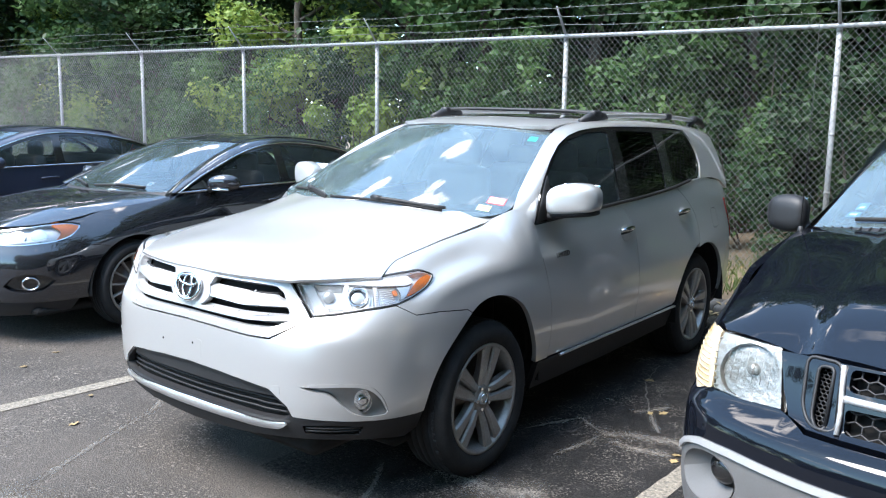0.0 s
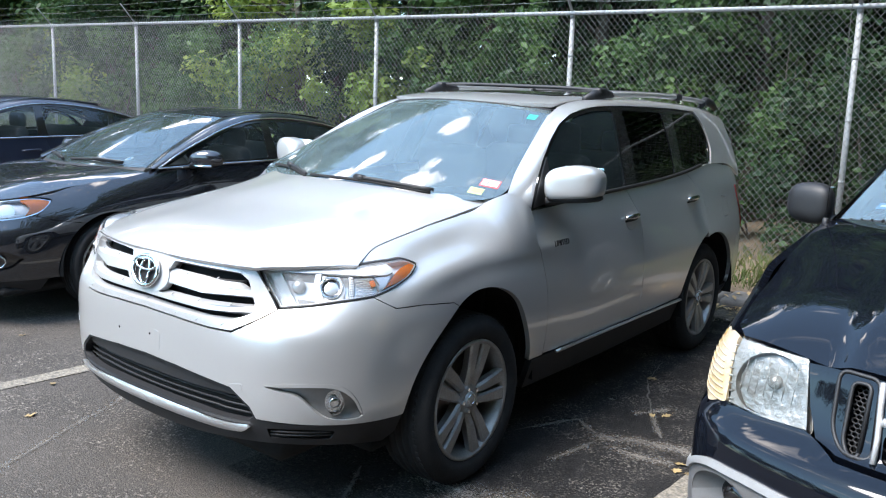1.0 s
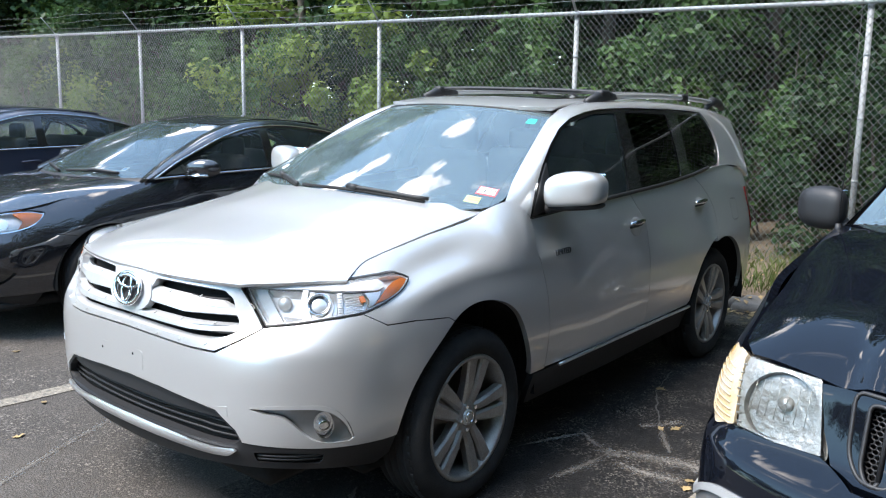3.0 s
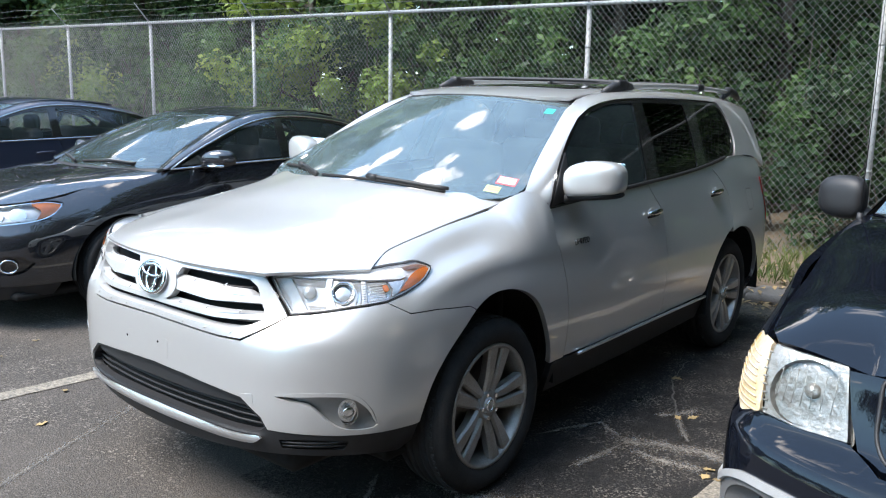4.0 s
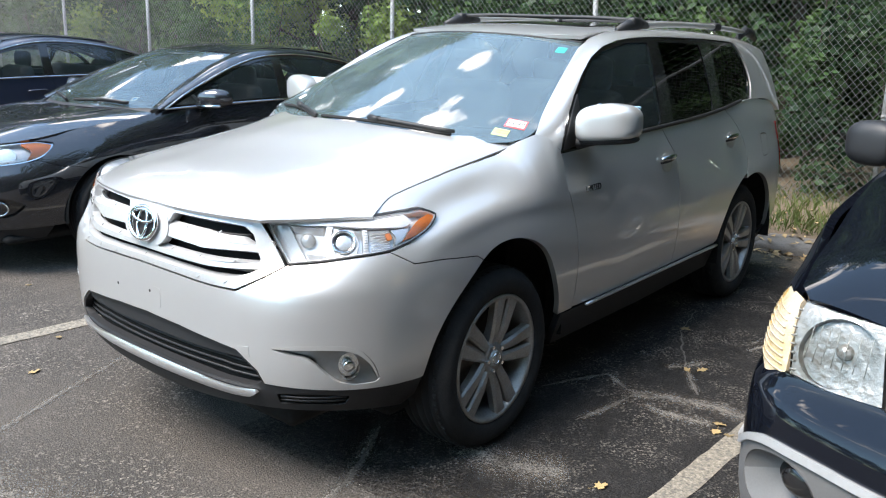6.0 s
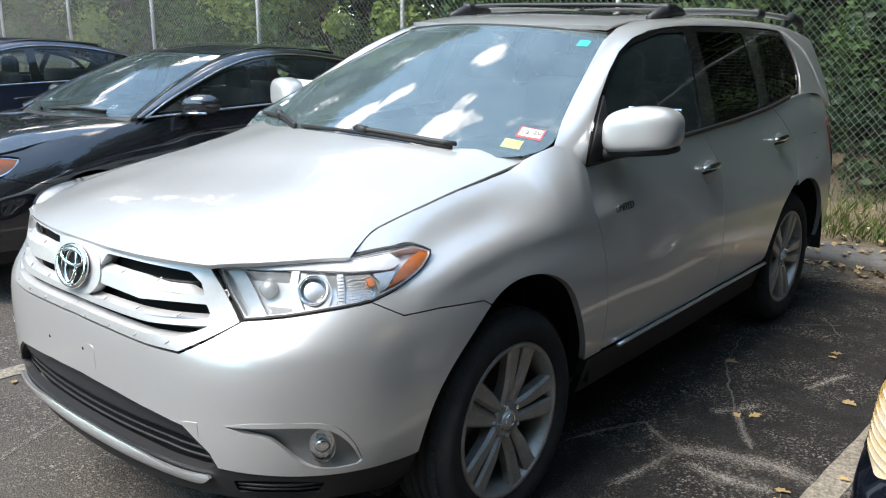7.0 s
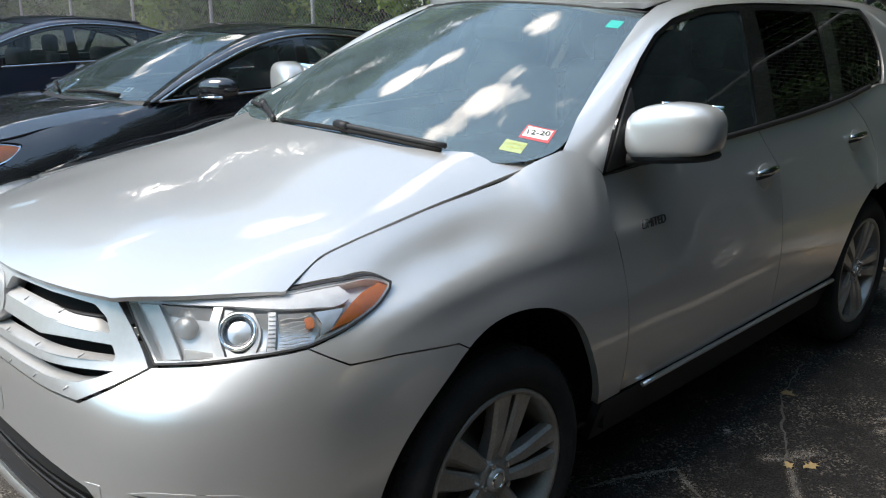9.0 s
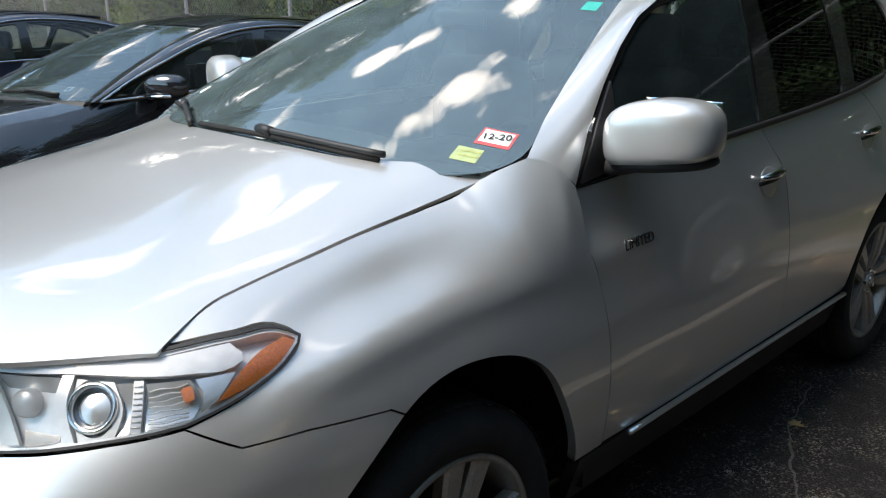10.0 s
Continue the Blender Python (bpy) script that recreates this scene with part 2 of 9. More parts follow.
KERB = material("kerb_concrete", (0.17, 0.16, 0.148), 0.9, second=(0.085, 0.08, 0.074), scale=5.0, amount=0.8, fine=120.0, fine_amount=0.25, bump=0.5, bump_scale=90.0, per_piece=0.12)
SOIL = material("soil", (0.13, 0.095, 0.062), 0.95, second=(0.075, 0.062, 0.04), scale=3.0, amount=0.9, fine=60.0, fine_amount=0.4, bump=0.9, bump_scale=50.0)
GRASS = leaf_material("grass_blades", (0.050, 0.100, 0.026), (0.120, 0.140, 0.045), 0.3)
DRY_LEAF = material("dry_leaf", (0.30, 0.22, 0.10), 0.8, second=(0.18, 0.12, 0.055), scale=25.0, amount=0.8, fine=200.0, fine_amount=0.2, per_piece=0.3)
LITTER = material("leaf_litter", (0.36, 0.26, 0.13), 0.85, second=(0.20, 0.13, 0.06), scale=3.0, amount=0.8, per_piece=0.45, islands=True)
LEAF_A = leaf_material("leaves_mid_green", (0.040, 0.092, 0.032), (0.090, 0.165, 0.050))
LEAF_B = leaf_material("leaves_dark_green", (0.022, 0.055, 0.024), (0.052, 0.100, 0.036))
LEAF_C = leaf_material("leaves_yellow_green", (0.12, 0.2, 0.045), (0.24, 0.32, 0.07))
BARK = material("bark", (0.085, 0.07, 0.055), 0.95, second=(0.045, 0.038, 0.03), scale=9.0, amount=0.9, fine=80.0, fine_amount=0.3, bump=0.8, bump_scale=40.0)
GALV = material("galvanised_steel", (0.36, 0.37, 0.37), 0.6, 0.3, second=(0.28, 0.29, 0.29), scale=8.0, amount=0.7, fine=90.0, fine_amount=0.08, rough_var=0.1)
WIRE = material("galvanised_wire", (0.17, 0.178, 0.176), 0.5, 0.4, second=(0.125, 0.13, 0.13), scale=2.0, amount=0.7)


SILVER = material("silver_paint", (0.615, 0.612, 0.603), 0.36, 0.64, second=(0.585, 0.582, 0.573), scale=2.5, amount=0.5, fine=900.0, fine_amount=0.05, coat=1.0, rough_var=0.03)
SILVER_TRIM = material("silver_plastic", (0.50, 0.50, 0.50), 0.42, 0.5, second=(0.45, 0.45, 0.45), scale=6.0, amount=0.5, fine_amount=0.04, coat=0.4)
BLACK_PAINT = material("black_paint", (0.010, 0.011, 0.015), 0.45, 0.0, second=(0.016, 0.017, 0.020), scale=4.0, amount=0.6, fine=300.0, fine_amount=0.2, coat=1.0, spec=0.15)
BLACK_PAINT.node_tree.nodes["Principled BSDF"].inputs["Coat IOR"].default_value = 1.8
SILVER.node_tree.nodes["Principled BSDF"].inputs["Coat IOR"].default_value = 1.55
SILVER.node_tree.nodes["Principled BSDF"].inputs["Coat Roughness"].default_value = 0.012
NAVY_PAINT = material("dark_blue_paint", (0.020, 0.024, 0.045), 0.35, 0.3, second=(0.030, 0.033, 0.050), scale=4.0, amount=0.6, fine=300.0, fine_amount=0.2, coat=1.0)
BLUEBLACK_PAINT = material("blue_black_paint", (0.003, 0.004, 0.007), 0.5, 0.0, second=(0.005, 0.006, 0.009), scale=4.0, amount=0.6, fine=300.0, fine_amount=0.2, coat=0.85, spec=0.0)
GREY_CLAD = material("grey_plastic", (0.108, 0.105, 0.103), 0.55, 0.0, second=(0.095, 0.094, 0.093), scale=7.0, amount=0.6, fine=200.0, fine_amount=0.05, bump=0.05, bump_scale=400.0)
BLACK_TRIM = material("black_plastic", (0.010, 0.0105, 0.012), 0.55, second=(0.015, 0.015, 0.016), scale=9.0, amount=0.6, fine=250.0, fine_amount=0.15, bump=0.05, bump_scale=500.0)
GLOSS_BLACK = material("gloss_black", (0.010, 0.010, 0.011), 0.12, second=(0.016, 0.016, 0.016), scale=9.0, fine_amount=0.1, coat=0.6)
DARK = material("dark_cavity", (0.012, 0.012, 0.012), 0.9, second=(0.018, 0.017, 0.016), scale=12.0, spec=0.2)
RUBBER = material("rubber", (0.013, 0.013, 0.014), 0.85, second=(0.026, 0.025, 0.023), scale=14.0, amount=0.7, fine=160.0, fine_amount=0.2, bump=0.15, bump_scale=220.0, spec=0.3)
CHROME = material("chrome", (0.80, 0.81, 0.82), 0.09, 1.0, second=(0.72, 0.73, 0.74), scale=14.0, amount=0.6, fine_amount=0.04, rough_var=0.03)
ALLOY = material("alloy", (0.36, 0.35, 0.335), 0.44, 0.65, second=(0.22, 0.20, 0.175), scale=11.0, amount=0.6, fine=130.0, fine_amount=0.12, rough_var=0.08)
DARK_CHROME = material("dark_chrome", (0.16, 0.16, 0.165), 0.25, 0.8, second=(0.10, 0.10, 0.105), scale=40.0)
SATIN = material("satin_chrome", (0.74, 0.75, 0.76), 0.28, 0.85, second=(0.66, 0.67, 0.68), scale=14.0, amount=0.6, fine_amount=0.04)
FOG_TRIM = material("dull_silver_plastic", (0.27, 0.27, 0.27), 0.38, 0.6, second=(0.21, 0.21, 0.21), scale=9.0, amount=0.6, fine_amount=0.05)
DISC = material("brake_disc", (0.22, 0.20, 0.185), 0.5, 0.8, second=(0.14, 0.10, 0.08), scale=30.0, amount=0.7)
REFLECTOR = material("lamp_reflector", (0.84, 0.85, 0.86), 0.20, 0.75, second=(0.62, 0.63, 0.64), scale=40.0, amount=0.8, fine_amount=0.05, bump=0.3, bump_scale=55.0)
OLD_REFLECTOR = material("aged_lamp_reflector", (0.34, 0.335, 0.315), 0.30, 0.35, second=(0.22, 0.22, 0.205), scale=26.0, amount=0.9, fine_amount=0.08, bump=0.7, bump_scale=42.0)
LAMP_GREY = material("lamp_grey_bezel", (0.66, 0.66, 0.65), 0.35, 0.3, second=(0.55, 0.55, 0.55), scale=24.0, amount=0.6, fine_amount=0.05)
LAMP_MIRROR = material("lamp_mirror", (0.80, 0.80, 0.79), 0.22, 0.6, second=(0.66, 0.66, 0.66), scale=30.0, amount=0.7, fine_amount=0.05, bump=0.12, bump_scale=26.0)
LAMP_WHITE = material("lamp_pale_bezel", (0.84, 0.84, 0.84), 0.3, 0.2, second=(0.62, 0.63, 0.64), scale=20.0, fine_amount=0.05)
AMBER = material("amber_plastic", (0.86, 0.25, 0.05), 0.25, second=(0.76, 0.19, 0.035), scale=60.0, amount=0.6, fine=220.0, fine_amount=0.2, coat=0.6)
AMBER_PALE = material("amber_edge_plastic", (0.50, 0.29, 0.07), 0.25, second=(0.50, 0.37, 0.18), scale=30.0, amount=0.9, fine=220.0, fine_amount=0.15, coat=0.5, bump=0.3, bump_scale=80.0)
PALE_AMBER = material("pale_amber_plastic", (0.52, 0.46, 0.37), 0.22, second=(0.50, 0.35, 0.16), scale=16.0, amount=0.9, fine=220.0, fine_amount=0.15, coat=0.6, bump=0.2, bump_scale=90.0)
RED_LENS = material("red_lens", (0.33, 0.02, 0.02), 0.15, second=(0.24, 0.012, 0.012), scale=40.0, coat=0.8)
CABIN = material("cabin_fabric", (0.085, 0.085, 0.088), 0.85, second=(0.06, 0.06, 0.062), scale=12.0, amount=0.6, fine=260.0, fine_amount=0.25, bump=0.2, bump_scale=300.0)
CABIN_TRIM = material("cabin_plastic", (0.050, 0.051, 0.054), 0.7, second=(0.036, 0.036, 0.038), scale=12.0, fine=260.0, fine_amount=0.15)
HEADLINER = material("headliner", (0.34, 0.33, 0.31), 0.9, second=(0.29, 0.28, 0.27), scale=8.0)
PAPER_WHITE = material("sticker_white", (0.75, 0.75, 0.73), 0.6, second=(0.66, 0.66, 0.64), scale=60.0)
PAPER_RED = material("sticker_red", (0.58, 0.10, 0.11), 0.6, second=(0.5, 0.05, 0.06), scale=60.0)
PAPER_GREEN = material("sticker_yellow_green", (0.38, 0.46, 0.22), 0.6, second=(0.31, 0.38, 0.17), scale=60.0)
PAPER_PRINT = material("sticker_print", (0.34, 0.38, 0.12), 0.6, second=(0.46, 0.50, 0.16), scale=120.0)
PAPER_TEAL = material("sticker_teal", (0.02, 0.42, 0.36), 0.6, second=(0.02, 0.34, 0.30), scale=60.0)
PAPER_BLUE = material("sticker_blue", (0.10, 0.28, 0.55), 0.6, second=(0.08, 0.22, 0.45), scale=60.0)
INK = material("ink", (0.03, 0.035, 0.03), 0.7)
SCREEN_GLASS = glass("windscreen_glass", (0.55, 0.66, 0.66), 2.8, dust=0.12)
DOOR_GLASS = glass("door_glass", (0.46, 0.53, 0.51), 1.62, dust=0.035)
PRIVACY_GLASS = glass("privacy_glass", (0.03, 0.034, 0.036), 1.5)
SALOON_GLASS = glass("saloon_windscreen_glass", (0.60, 0.70, 0.69), 2.6, dust=0.06)
SALOON_SIDE = glass("saloon_side_glass", (0.86, 0.90, 0.885), 1.5, dust=0.03)
LENS = glass("clear_lens", (0.96, 0.96, 0.96), 1.3)


# ---- mesh helpers ----
def part(name, bm, mat_, parent=None, label="", smooth=True, at=None):
    """Links a bmesh (or a mesh) as one mesh object, under a thing or a part."""
    if isinstance(bm, bpy.types.Mesh):
        me = bm
    else:
        me = bpy.data.meshes.new(name)
        bm.to_mesh(me)
        bm.free()
        for q in (mat_ if isinstance(mat_, (list, tuple)) else [mat_]):
            me.materials.append(q)
        me.shade_smooth() if smooth else me.shade_flat()
    ob = new(name, me)
    if parent is not None:
        ob.parent = parent
    if at is not None:
        ob.matrix_basis = at
    if label:
        tagged(ob, label)
    return ob


def thing(name, label, category, group="", kind="", at=None):
    """An empty at the base of a thing, which parents its parts."""
    ob = tagged(new(name), label, category, group, kind)
    ob.empty_display_size = 0.1
    if at is not None:
        ob.matrix_basis = at
    return ob


def mesh_of(verts, faces):
    bm = bmesh.new()
    vs = [bm.verts.new(v) for v in verts]
    for f in faces:
        try:
            bm.faces.new([vs[i] for i in f])
        except ValueError:
            pass
    return bm


def box(sx, sy, sz, at=(0, 0, 0), bevel=0.0, seg=2, rot=None):
    bm = bmesh.new()
    bmesh.ops.create_cube(bm, size=1.0)
    bmesh.ops.scale(bm, vec=(sx, sy, sz), verts=bm.verts)
    if bevel:
        bmesh.ops.bevel(bm, geom=bm.edges[:], offset=bevel, segments=seg, profile=0.5, affect="EDGES")
    if rot is not None:
        bmesh.ops.transform(bm, matrix=rot, verts=bm.verts)
    bmesh.ops.translate(bm, vec=at, verts=bm.verts)
    return bm


def tube(points, radii, sides=8, caps=True, squash=1.0):
    """A tube along points; radii one number or one each."""
    pts = [Vector(p) for p in points]
    if not isinstance(radii, (list, tuple)):
        radii = [radii] * len(pts)
    verts, faces = [], []
    up = Vector((0, 0, 1))
    for i, p in enumerate(pts):
        d = (pts[min(i + 1, len(pts) - 1)] - pts[max(i - 1, 0)]).normalized()
        ref = up if abs(d.z) < 0.95 else Vector((1, 0, 0))
        a = d.cross(ref).normalized()
        b = a.cross(d).normalized()
        for k in range(sides):
            w = 2 * math.pi * k / sides
            verts.append(p + (a * math.cos(w) + b * math.sin(w) * squash) * radii[i])
    for i in range(len(pts) - 1):
        for k in range(sides):
            k2 = (k + 1) % sides
            faces.append((i * sides + k, i * sides + k2, (i + 1) * sides + k2, (i + 1) * sides + k))
    if caps:
        faces.append(tuple(range(sides))[::-1])
        faces.append(tuple((len(pts) - 1) * sides + k for k in range(sides)))
    return mesh_of(verts, faces)


def join(*bms):
    out = bms[0]
    for b in bms[1:]:
        me = bpy.data.meshes.new("join")
        b.to_mesh(me)
        b.free()
        out.from_mesh(me)
        bpy.data.meshes.remove(me)
    return out


def raw_mesh(name, verts, faces, mat_, smooth=False):
    me = bpy.data.meshes.new(name)
    me.from_pydata([tuple(v) for v in verts], [], faces)
    me.materials.append(mat_)
    me.shade_smooth() if smooth else me.shade_flat()
    return me


# ---- the setting ----
def ground_z(x, y):
    """The lot lies flat by the silver car and rises gently to -x."""
    s = max(0.0, -1.4 - x)
    return 0.16 * (1 - math.exp(-s * 0.22)) if s else 0.0


KERB_Y, KERB_BACK, FENCE_Y, VERGE_Z = 5.18, 5.60, 7.09, 0.06


def build_ground():
    xs = [-260, -120, -60, -40, -30] + [-24 + 0.5 * i for i in range(61)] + [8, 12, 20, 40, 90, 260]
    ys = [-260, -100, -40, -20, -10, -6, -4, -3] + [-2.5 + 0.5 * i for i in range(16)] + [KERB_Y + 0.02, 9, 14, 30, 60, 120, 260]
    ys = sorted(ys)
    verts = [(x, y, ground_z(x, y)) for y in ys for x in xs]
    w = len(xs)
    faces = [(j * w + i, j * w + i + 1, (j + 1) * w + i + 1, (j + 1) * w + i) for j in range(len(ys) - 1) for i in range(w - 1)]
    ob = part("ground", mesh_of(verts, faces), ASPHALT)
    return tagged(ob, "worn dark grey asphalt of a car park, stained and cracked", "ground", kind="structure")


build_ground()


def verge():
    """Raised strip of soil behind the kerb, under the fence and the trees."""
    rng = random.Random(4)
    xs = [-40 + 0.8 * i for i in range(68)] + [20, 30, 45]
    ys = [KERB_BACK - 0.03, 5.8, 6.2, 6.6, 7.09, 7.7, 8.5, 10, 13, 18, 26, 40]
    verts = []
    for j, y in enumerate(ys):
        for x in xs:
            z = ground_z(x, y) + VERGE_Z + (0.02 if j else 0) + min(0.05, 0.03 * max(0, y - 5.6)) + (rng.uniform(-0.02, 0.03) if 0 < j else 0)
            verts.append((x, y, z))
    w = len(xs)
    faces = [(j * w + i, j * w + i + 1, (j + 1) * w + i + 1, (j + 1) * w + i) for j in range(len(ys) - 1) for i in range(w - 1)]
    return tagged(part("verge", mesh_of(verts, faces), SOIL), "strip of bare soil and litter under the fence and trees", "ground", kind="structure")


verge()


def kerb():
    """Row of kerb stones along the back of the bays."""
    root = thing("kerb", "low worn grey kerb along the back of the bays", "kerb", kind="structure")
    bm = box(1.222, KERB_BACK - KERB_Y, 0.26, (0, 0, 0), 0.05, 3)
    me = bpy.data.meshes.new("kerb_stone")
    for v in bm.verts:
        v.co.z += 0.012 * noise.noise(v.co * 3.0)
        v.co.y += 0.01 * noise.noise(v.co * 5.0)
    bm.to_mesh(me)
    bm.free()
    me.materials.append(KERB)
    me.shade_smooth()
    for i in range(36):
        x = -24.6 + 1.225 * i
        part("kerb_stone", me, None, root, at=pose(x, (KERB_Y + KERB_BACK) / 2 + 0.008 * math.sin(i * 2.1), ground_z(x, 0) - 0.058 + 0.006 * math.sin(i * 1.3), rz=0.4 * math.sin(i * 3.7)))


kerb()


def painted_line(x, y0, y1, w, lean=0.0):
    rng = random.Random(int(x * 10))
    n = 60
    verts, faces = [], []
    for i in range(n + 1):
        y = y0 + (y1 - y0) * i / n
        c = x + lean * (y - y0)
        for s in (-1, 1):
            xx = c + s * (w / 2 + rng.uniform(-0.004, 0.004))
            verts.append((xx, y, ground_z(xx, y) + 0.004))
    for i in range(n):
        faces.append((2 * i, 2 * i + 1, 2 * i + 3, 2 * i + 2))
    return tagged(part("bay_line", mesh_of(verts, faces), PAINT_LINE), "worn cream painted bay line on the asphalt", "road marking", "bay lines", "structure")


painted_line(-1.815, -0.9, 4.6, 0.11, 0.07)
painted_line(1.588, -0.5, 4.6, 0.108, 0.045)
painted_line(-5.2, -0.9, 4.6, 0.11, 0.03)
painted_line(5.0, -0.5, 4.6, 0.10, 0.03)


def crack(points, w, seed):
    """A meandering filled crack, a few millimetres proud."""
    rng = random.Random(seed)
    pts = []
    for (x0, y0), (x1, y1) in zip(points, points[1:]):
        n = max(3, int(math.hypot(x1 - x0, y1 - y0) / 0.04))
        for i in range(n):
            f = i / n
            k = noise.noise(Vector((x0 + f * 5, y0 + f * 7, seed))) * 0.012
            pts.append((x0 + (x1 - x0) * f + k + rng.uniform(-0.004, 0.004), y0 + (y1 - y0) * f + k + rng.uniform(-0.004, 0.004)))
    verts, faces = [], []
    for i, (x, y) in enumerate(pts):
        a, b = pts[max(0, i - 1)], pts[min(len(pts) - 1, i + 1)]
        d = Vector((b[0] - a[0], b[1] - a[1], 0)).normalized()
        nn = Vector((-d.y, d.x, 0)) * w * rng.uniform(0.25, 1.0) * 0.5
        for s in (-1, 1):
            verts.append((x + s * nn.x, y + s * nn.y, ground_z(x, y) + 0.003))
    for i in range(len(pts) - 1):
        faces.append((2 * i, 2 * i + 1, 2 * i + 3, 2 * i + 2))
    return tagged(part("crack", mesh_of(verts, faces), CRACK), "pale dust-filled crack in the asphalt", "crack", "cracks in the asphalt", "structure")


for k, (pts, w) in enumerate((
        ([(.84, 3.22), (.92, 2.80), (1.02, 2.60), (1.15, 2.33), (1.29, 2.09), (1.39, 1.94)], 0.012),
        ([(.74, 1.56), (.82, 1.75), (.91, 1.93), (1.03, 1.84), (1.13, 1.79), (1.31, 1.86), (1.50, 1.92), (1.66, 1.88), (1.90, 1.95), (2.3, 1.9)], 0.014),
        ([(1.13, 1.78), (1.11, 1.59), (1.05, 1.30)], 0.012),
        ([(1.0, 3.65), (1.23, 3.82)], 0.010),
        ([(1.10, 3.86), (1.28, 3.56)], 0.010),
        ([(.45, .72), (.59, .48), (.67, .30), (.76, 0), (.8, -.4)], 0.016),
        ([(-1.5, .9), (-1.08, .43), (-.95, .13), (-.82, -.12), (-.6, -.6)], 0.014),
        ([(-3.4, .5), (-3.03, .62), (-2.6, 1.1), (-2.3, 1.5)], 0.012))):
    crack(pts, w, k)


def worn_strip(points, w, mat_=None, label="pale worn patch of bare stones in the asphalt"):
    """Stones laid bare along a line: a strip whose second coordinate runs from edge to edge."""
    pts = []
    for (x0, y0), (x1, y1) in zip(points, points[1:]):
        n = max(2, int(math.hypot(x1 - x0, y1 - y0) / 0.08))
        pts += [(x0 + (x1 - x0) * i / n, y0 + (y1 - y0) * i / n) for i in range(n)]
    pts.append(points[-1])
    verts, faces, uv = [], [], []
    for i, (x, y) in enumerate(pts):
        a, b = pts[max(0, i - 1)], pts[min(len(pts) - 1, i + 1)]
        d = Vector((b[0] - a[0], b[1] - a[1], 0)).normalized()
        f = i / (len(pts) - 1)
        end = max(0.0, abs(2 * f - 1) - 0.75) * 4
        for s in (-1, 0, 1):
            verts.append((x - d.y * w * s, y + d.x * w * s, ground_z(x, y) + 0.002))
            uv.append((s, end))
    for i in range(len(pts) - 1):
        for s in (0, 1):
            a = 3 * i + s
            faces.append((a, a + 3, a + 4, a + 1))
    bm = mesh_of(verts, faces)
    lay = bm.loops.layers.uv.new("UVMap")
    bm.verts.ensure_lookup_table()
    bm.verts.index_update()
    for fc in bm.faces:
        for lp in fc.loops:
            lp[lay].uv = uv[lp.vert.index]
    return tagged(part("worn_patch", bm, mat_ or WORN), label, "worn asphalt", "worn patches in the asphalt", "structure")


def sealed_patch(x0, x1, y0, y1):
    """A stretch of darker asphalt with a ragged edge."""
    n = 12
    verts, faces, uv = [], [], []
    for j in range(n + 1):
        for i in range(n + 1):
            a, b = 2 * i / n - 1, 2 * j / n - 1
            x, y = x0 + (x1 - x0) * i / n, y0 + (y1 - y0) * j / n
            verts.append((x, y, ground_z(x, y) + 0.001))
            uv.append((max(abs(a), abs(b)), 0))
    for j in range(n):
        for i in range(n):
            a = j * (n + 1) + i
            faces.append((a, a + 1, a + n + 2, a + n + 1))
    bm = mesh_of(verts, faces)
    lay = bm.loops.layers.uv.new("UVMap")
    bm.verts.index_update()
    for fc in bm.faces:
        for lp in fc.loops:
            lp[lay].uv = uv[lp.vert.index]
    return tagged(part("sealed_patch", bm, DARK_ASPHALT), "darker sealed stretch of asphalt between the parked cars", "asphalt patch", kind="structure")


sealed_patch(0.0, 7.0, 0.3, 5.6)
worn_strip([(.62, .86), (1.03, .80), (1.32, .94)], .30)
worn_strip([(.74, 1.56), (.82, 1.75), (.91, 1.93), (1.03, 1.84), (1.13, 1.79)], .07)
worn_strip([(1.03, 1.84), (1.13, 1.79), (1.31, 1.86), (1.50, 1.90), (1.66, 1.86), (2.0, 1.86)], .15)
worn_strip([(1.15, 1.74), (1.35, 1.68), (1.60, 1.72)], .12)
worn_strip([(1.13, 1.78), (1.11, 1.59), (1.05, 1.30)], .07)
worn_strip([(1.05, 2.18), (1.17, 2.29), (1.26, 2.50)], .09)
worn_strip([(.82, 2.30), (.99, 2.40)], .08)
worn_strip([(1.15, 2.33), (1.29, 2.09), (1.39, 1.94)], .05)
worn_strip([(1.32, 2.68), (1.41, 2.97), (1.46, 3.10)], .06)
worn_strip([(1.28, 2.80), (1.36, 3.02)], .05)
worn_strip([(.40, .80), (.59, .48), (.67, .30), (.8, -.3)], .08)
worn_strip([(-1.4, .85), (-1.08, .43), (-.95, .13), (-.6, -.6)], .06)
worn_strip([(-.9, -.75), (.1, -.55), (1.1, -.2)], .42)
worn_strip([(-2.6, -.1), (-1.8, -.4), (-1.0, -.8)], .40)
worn_strip([(1.75, 0), (1.95, 1.2), (2.05, 2.2)], .22)
# sand and dust washed against the kerb
for x0, x1 in ((-14, -6), (-6.5, -1.5), (-2.2, 2.6), (1.8, 5.5)):
    worn_strip([(x0, 5.02), ((x0 + x1) / 2, 4.90), (x1, 5.0)], .36, DUST, "brown dust and grit washed up along the kerb")


# ---- the fence ----
def fence_top(x):
    return 2.695 - 0.0152 * (x - 1.0) if x < 1 else 2.695


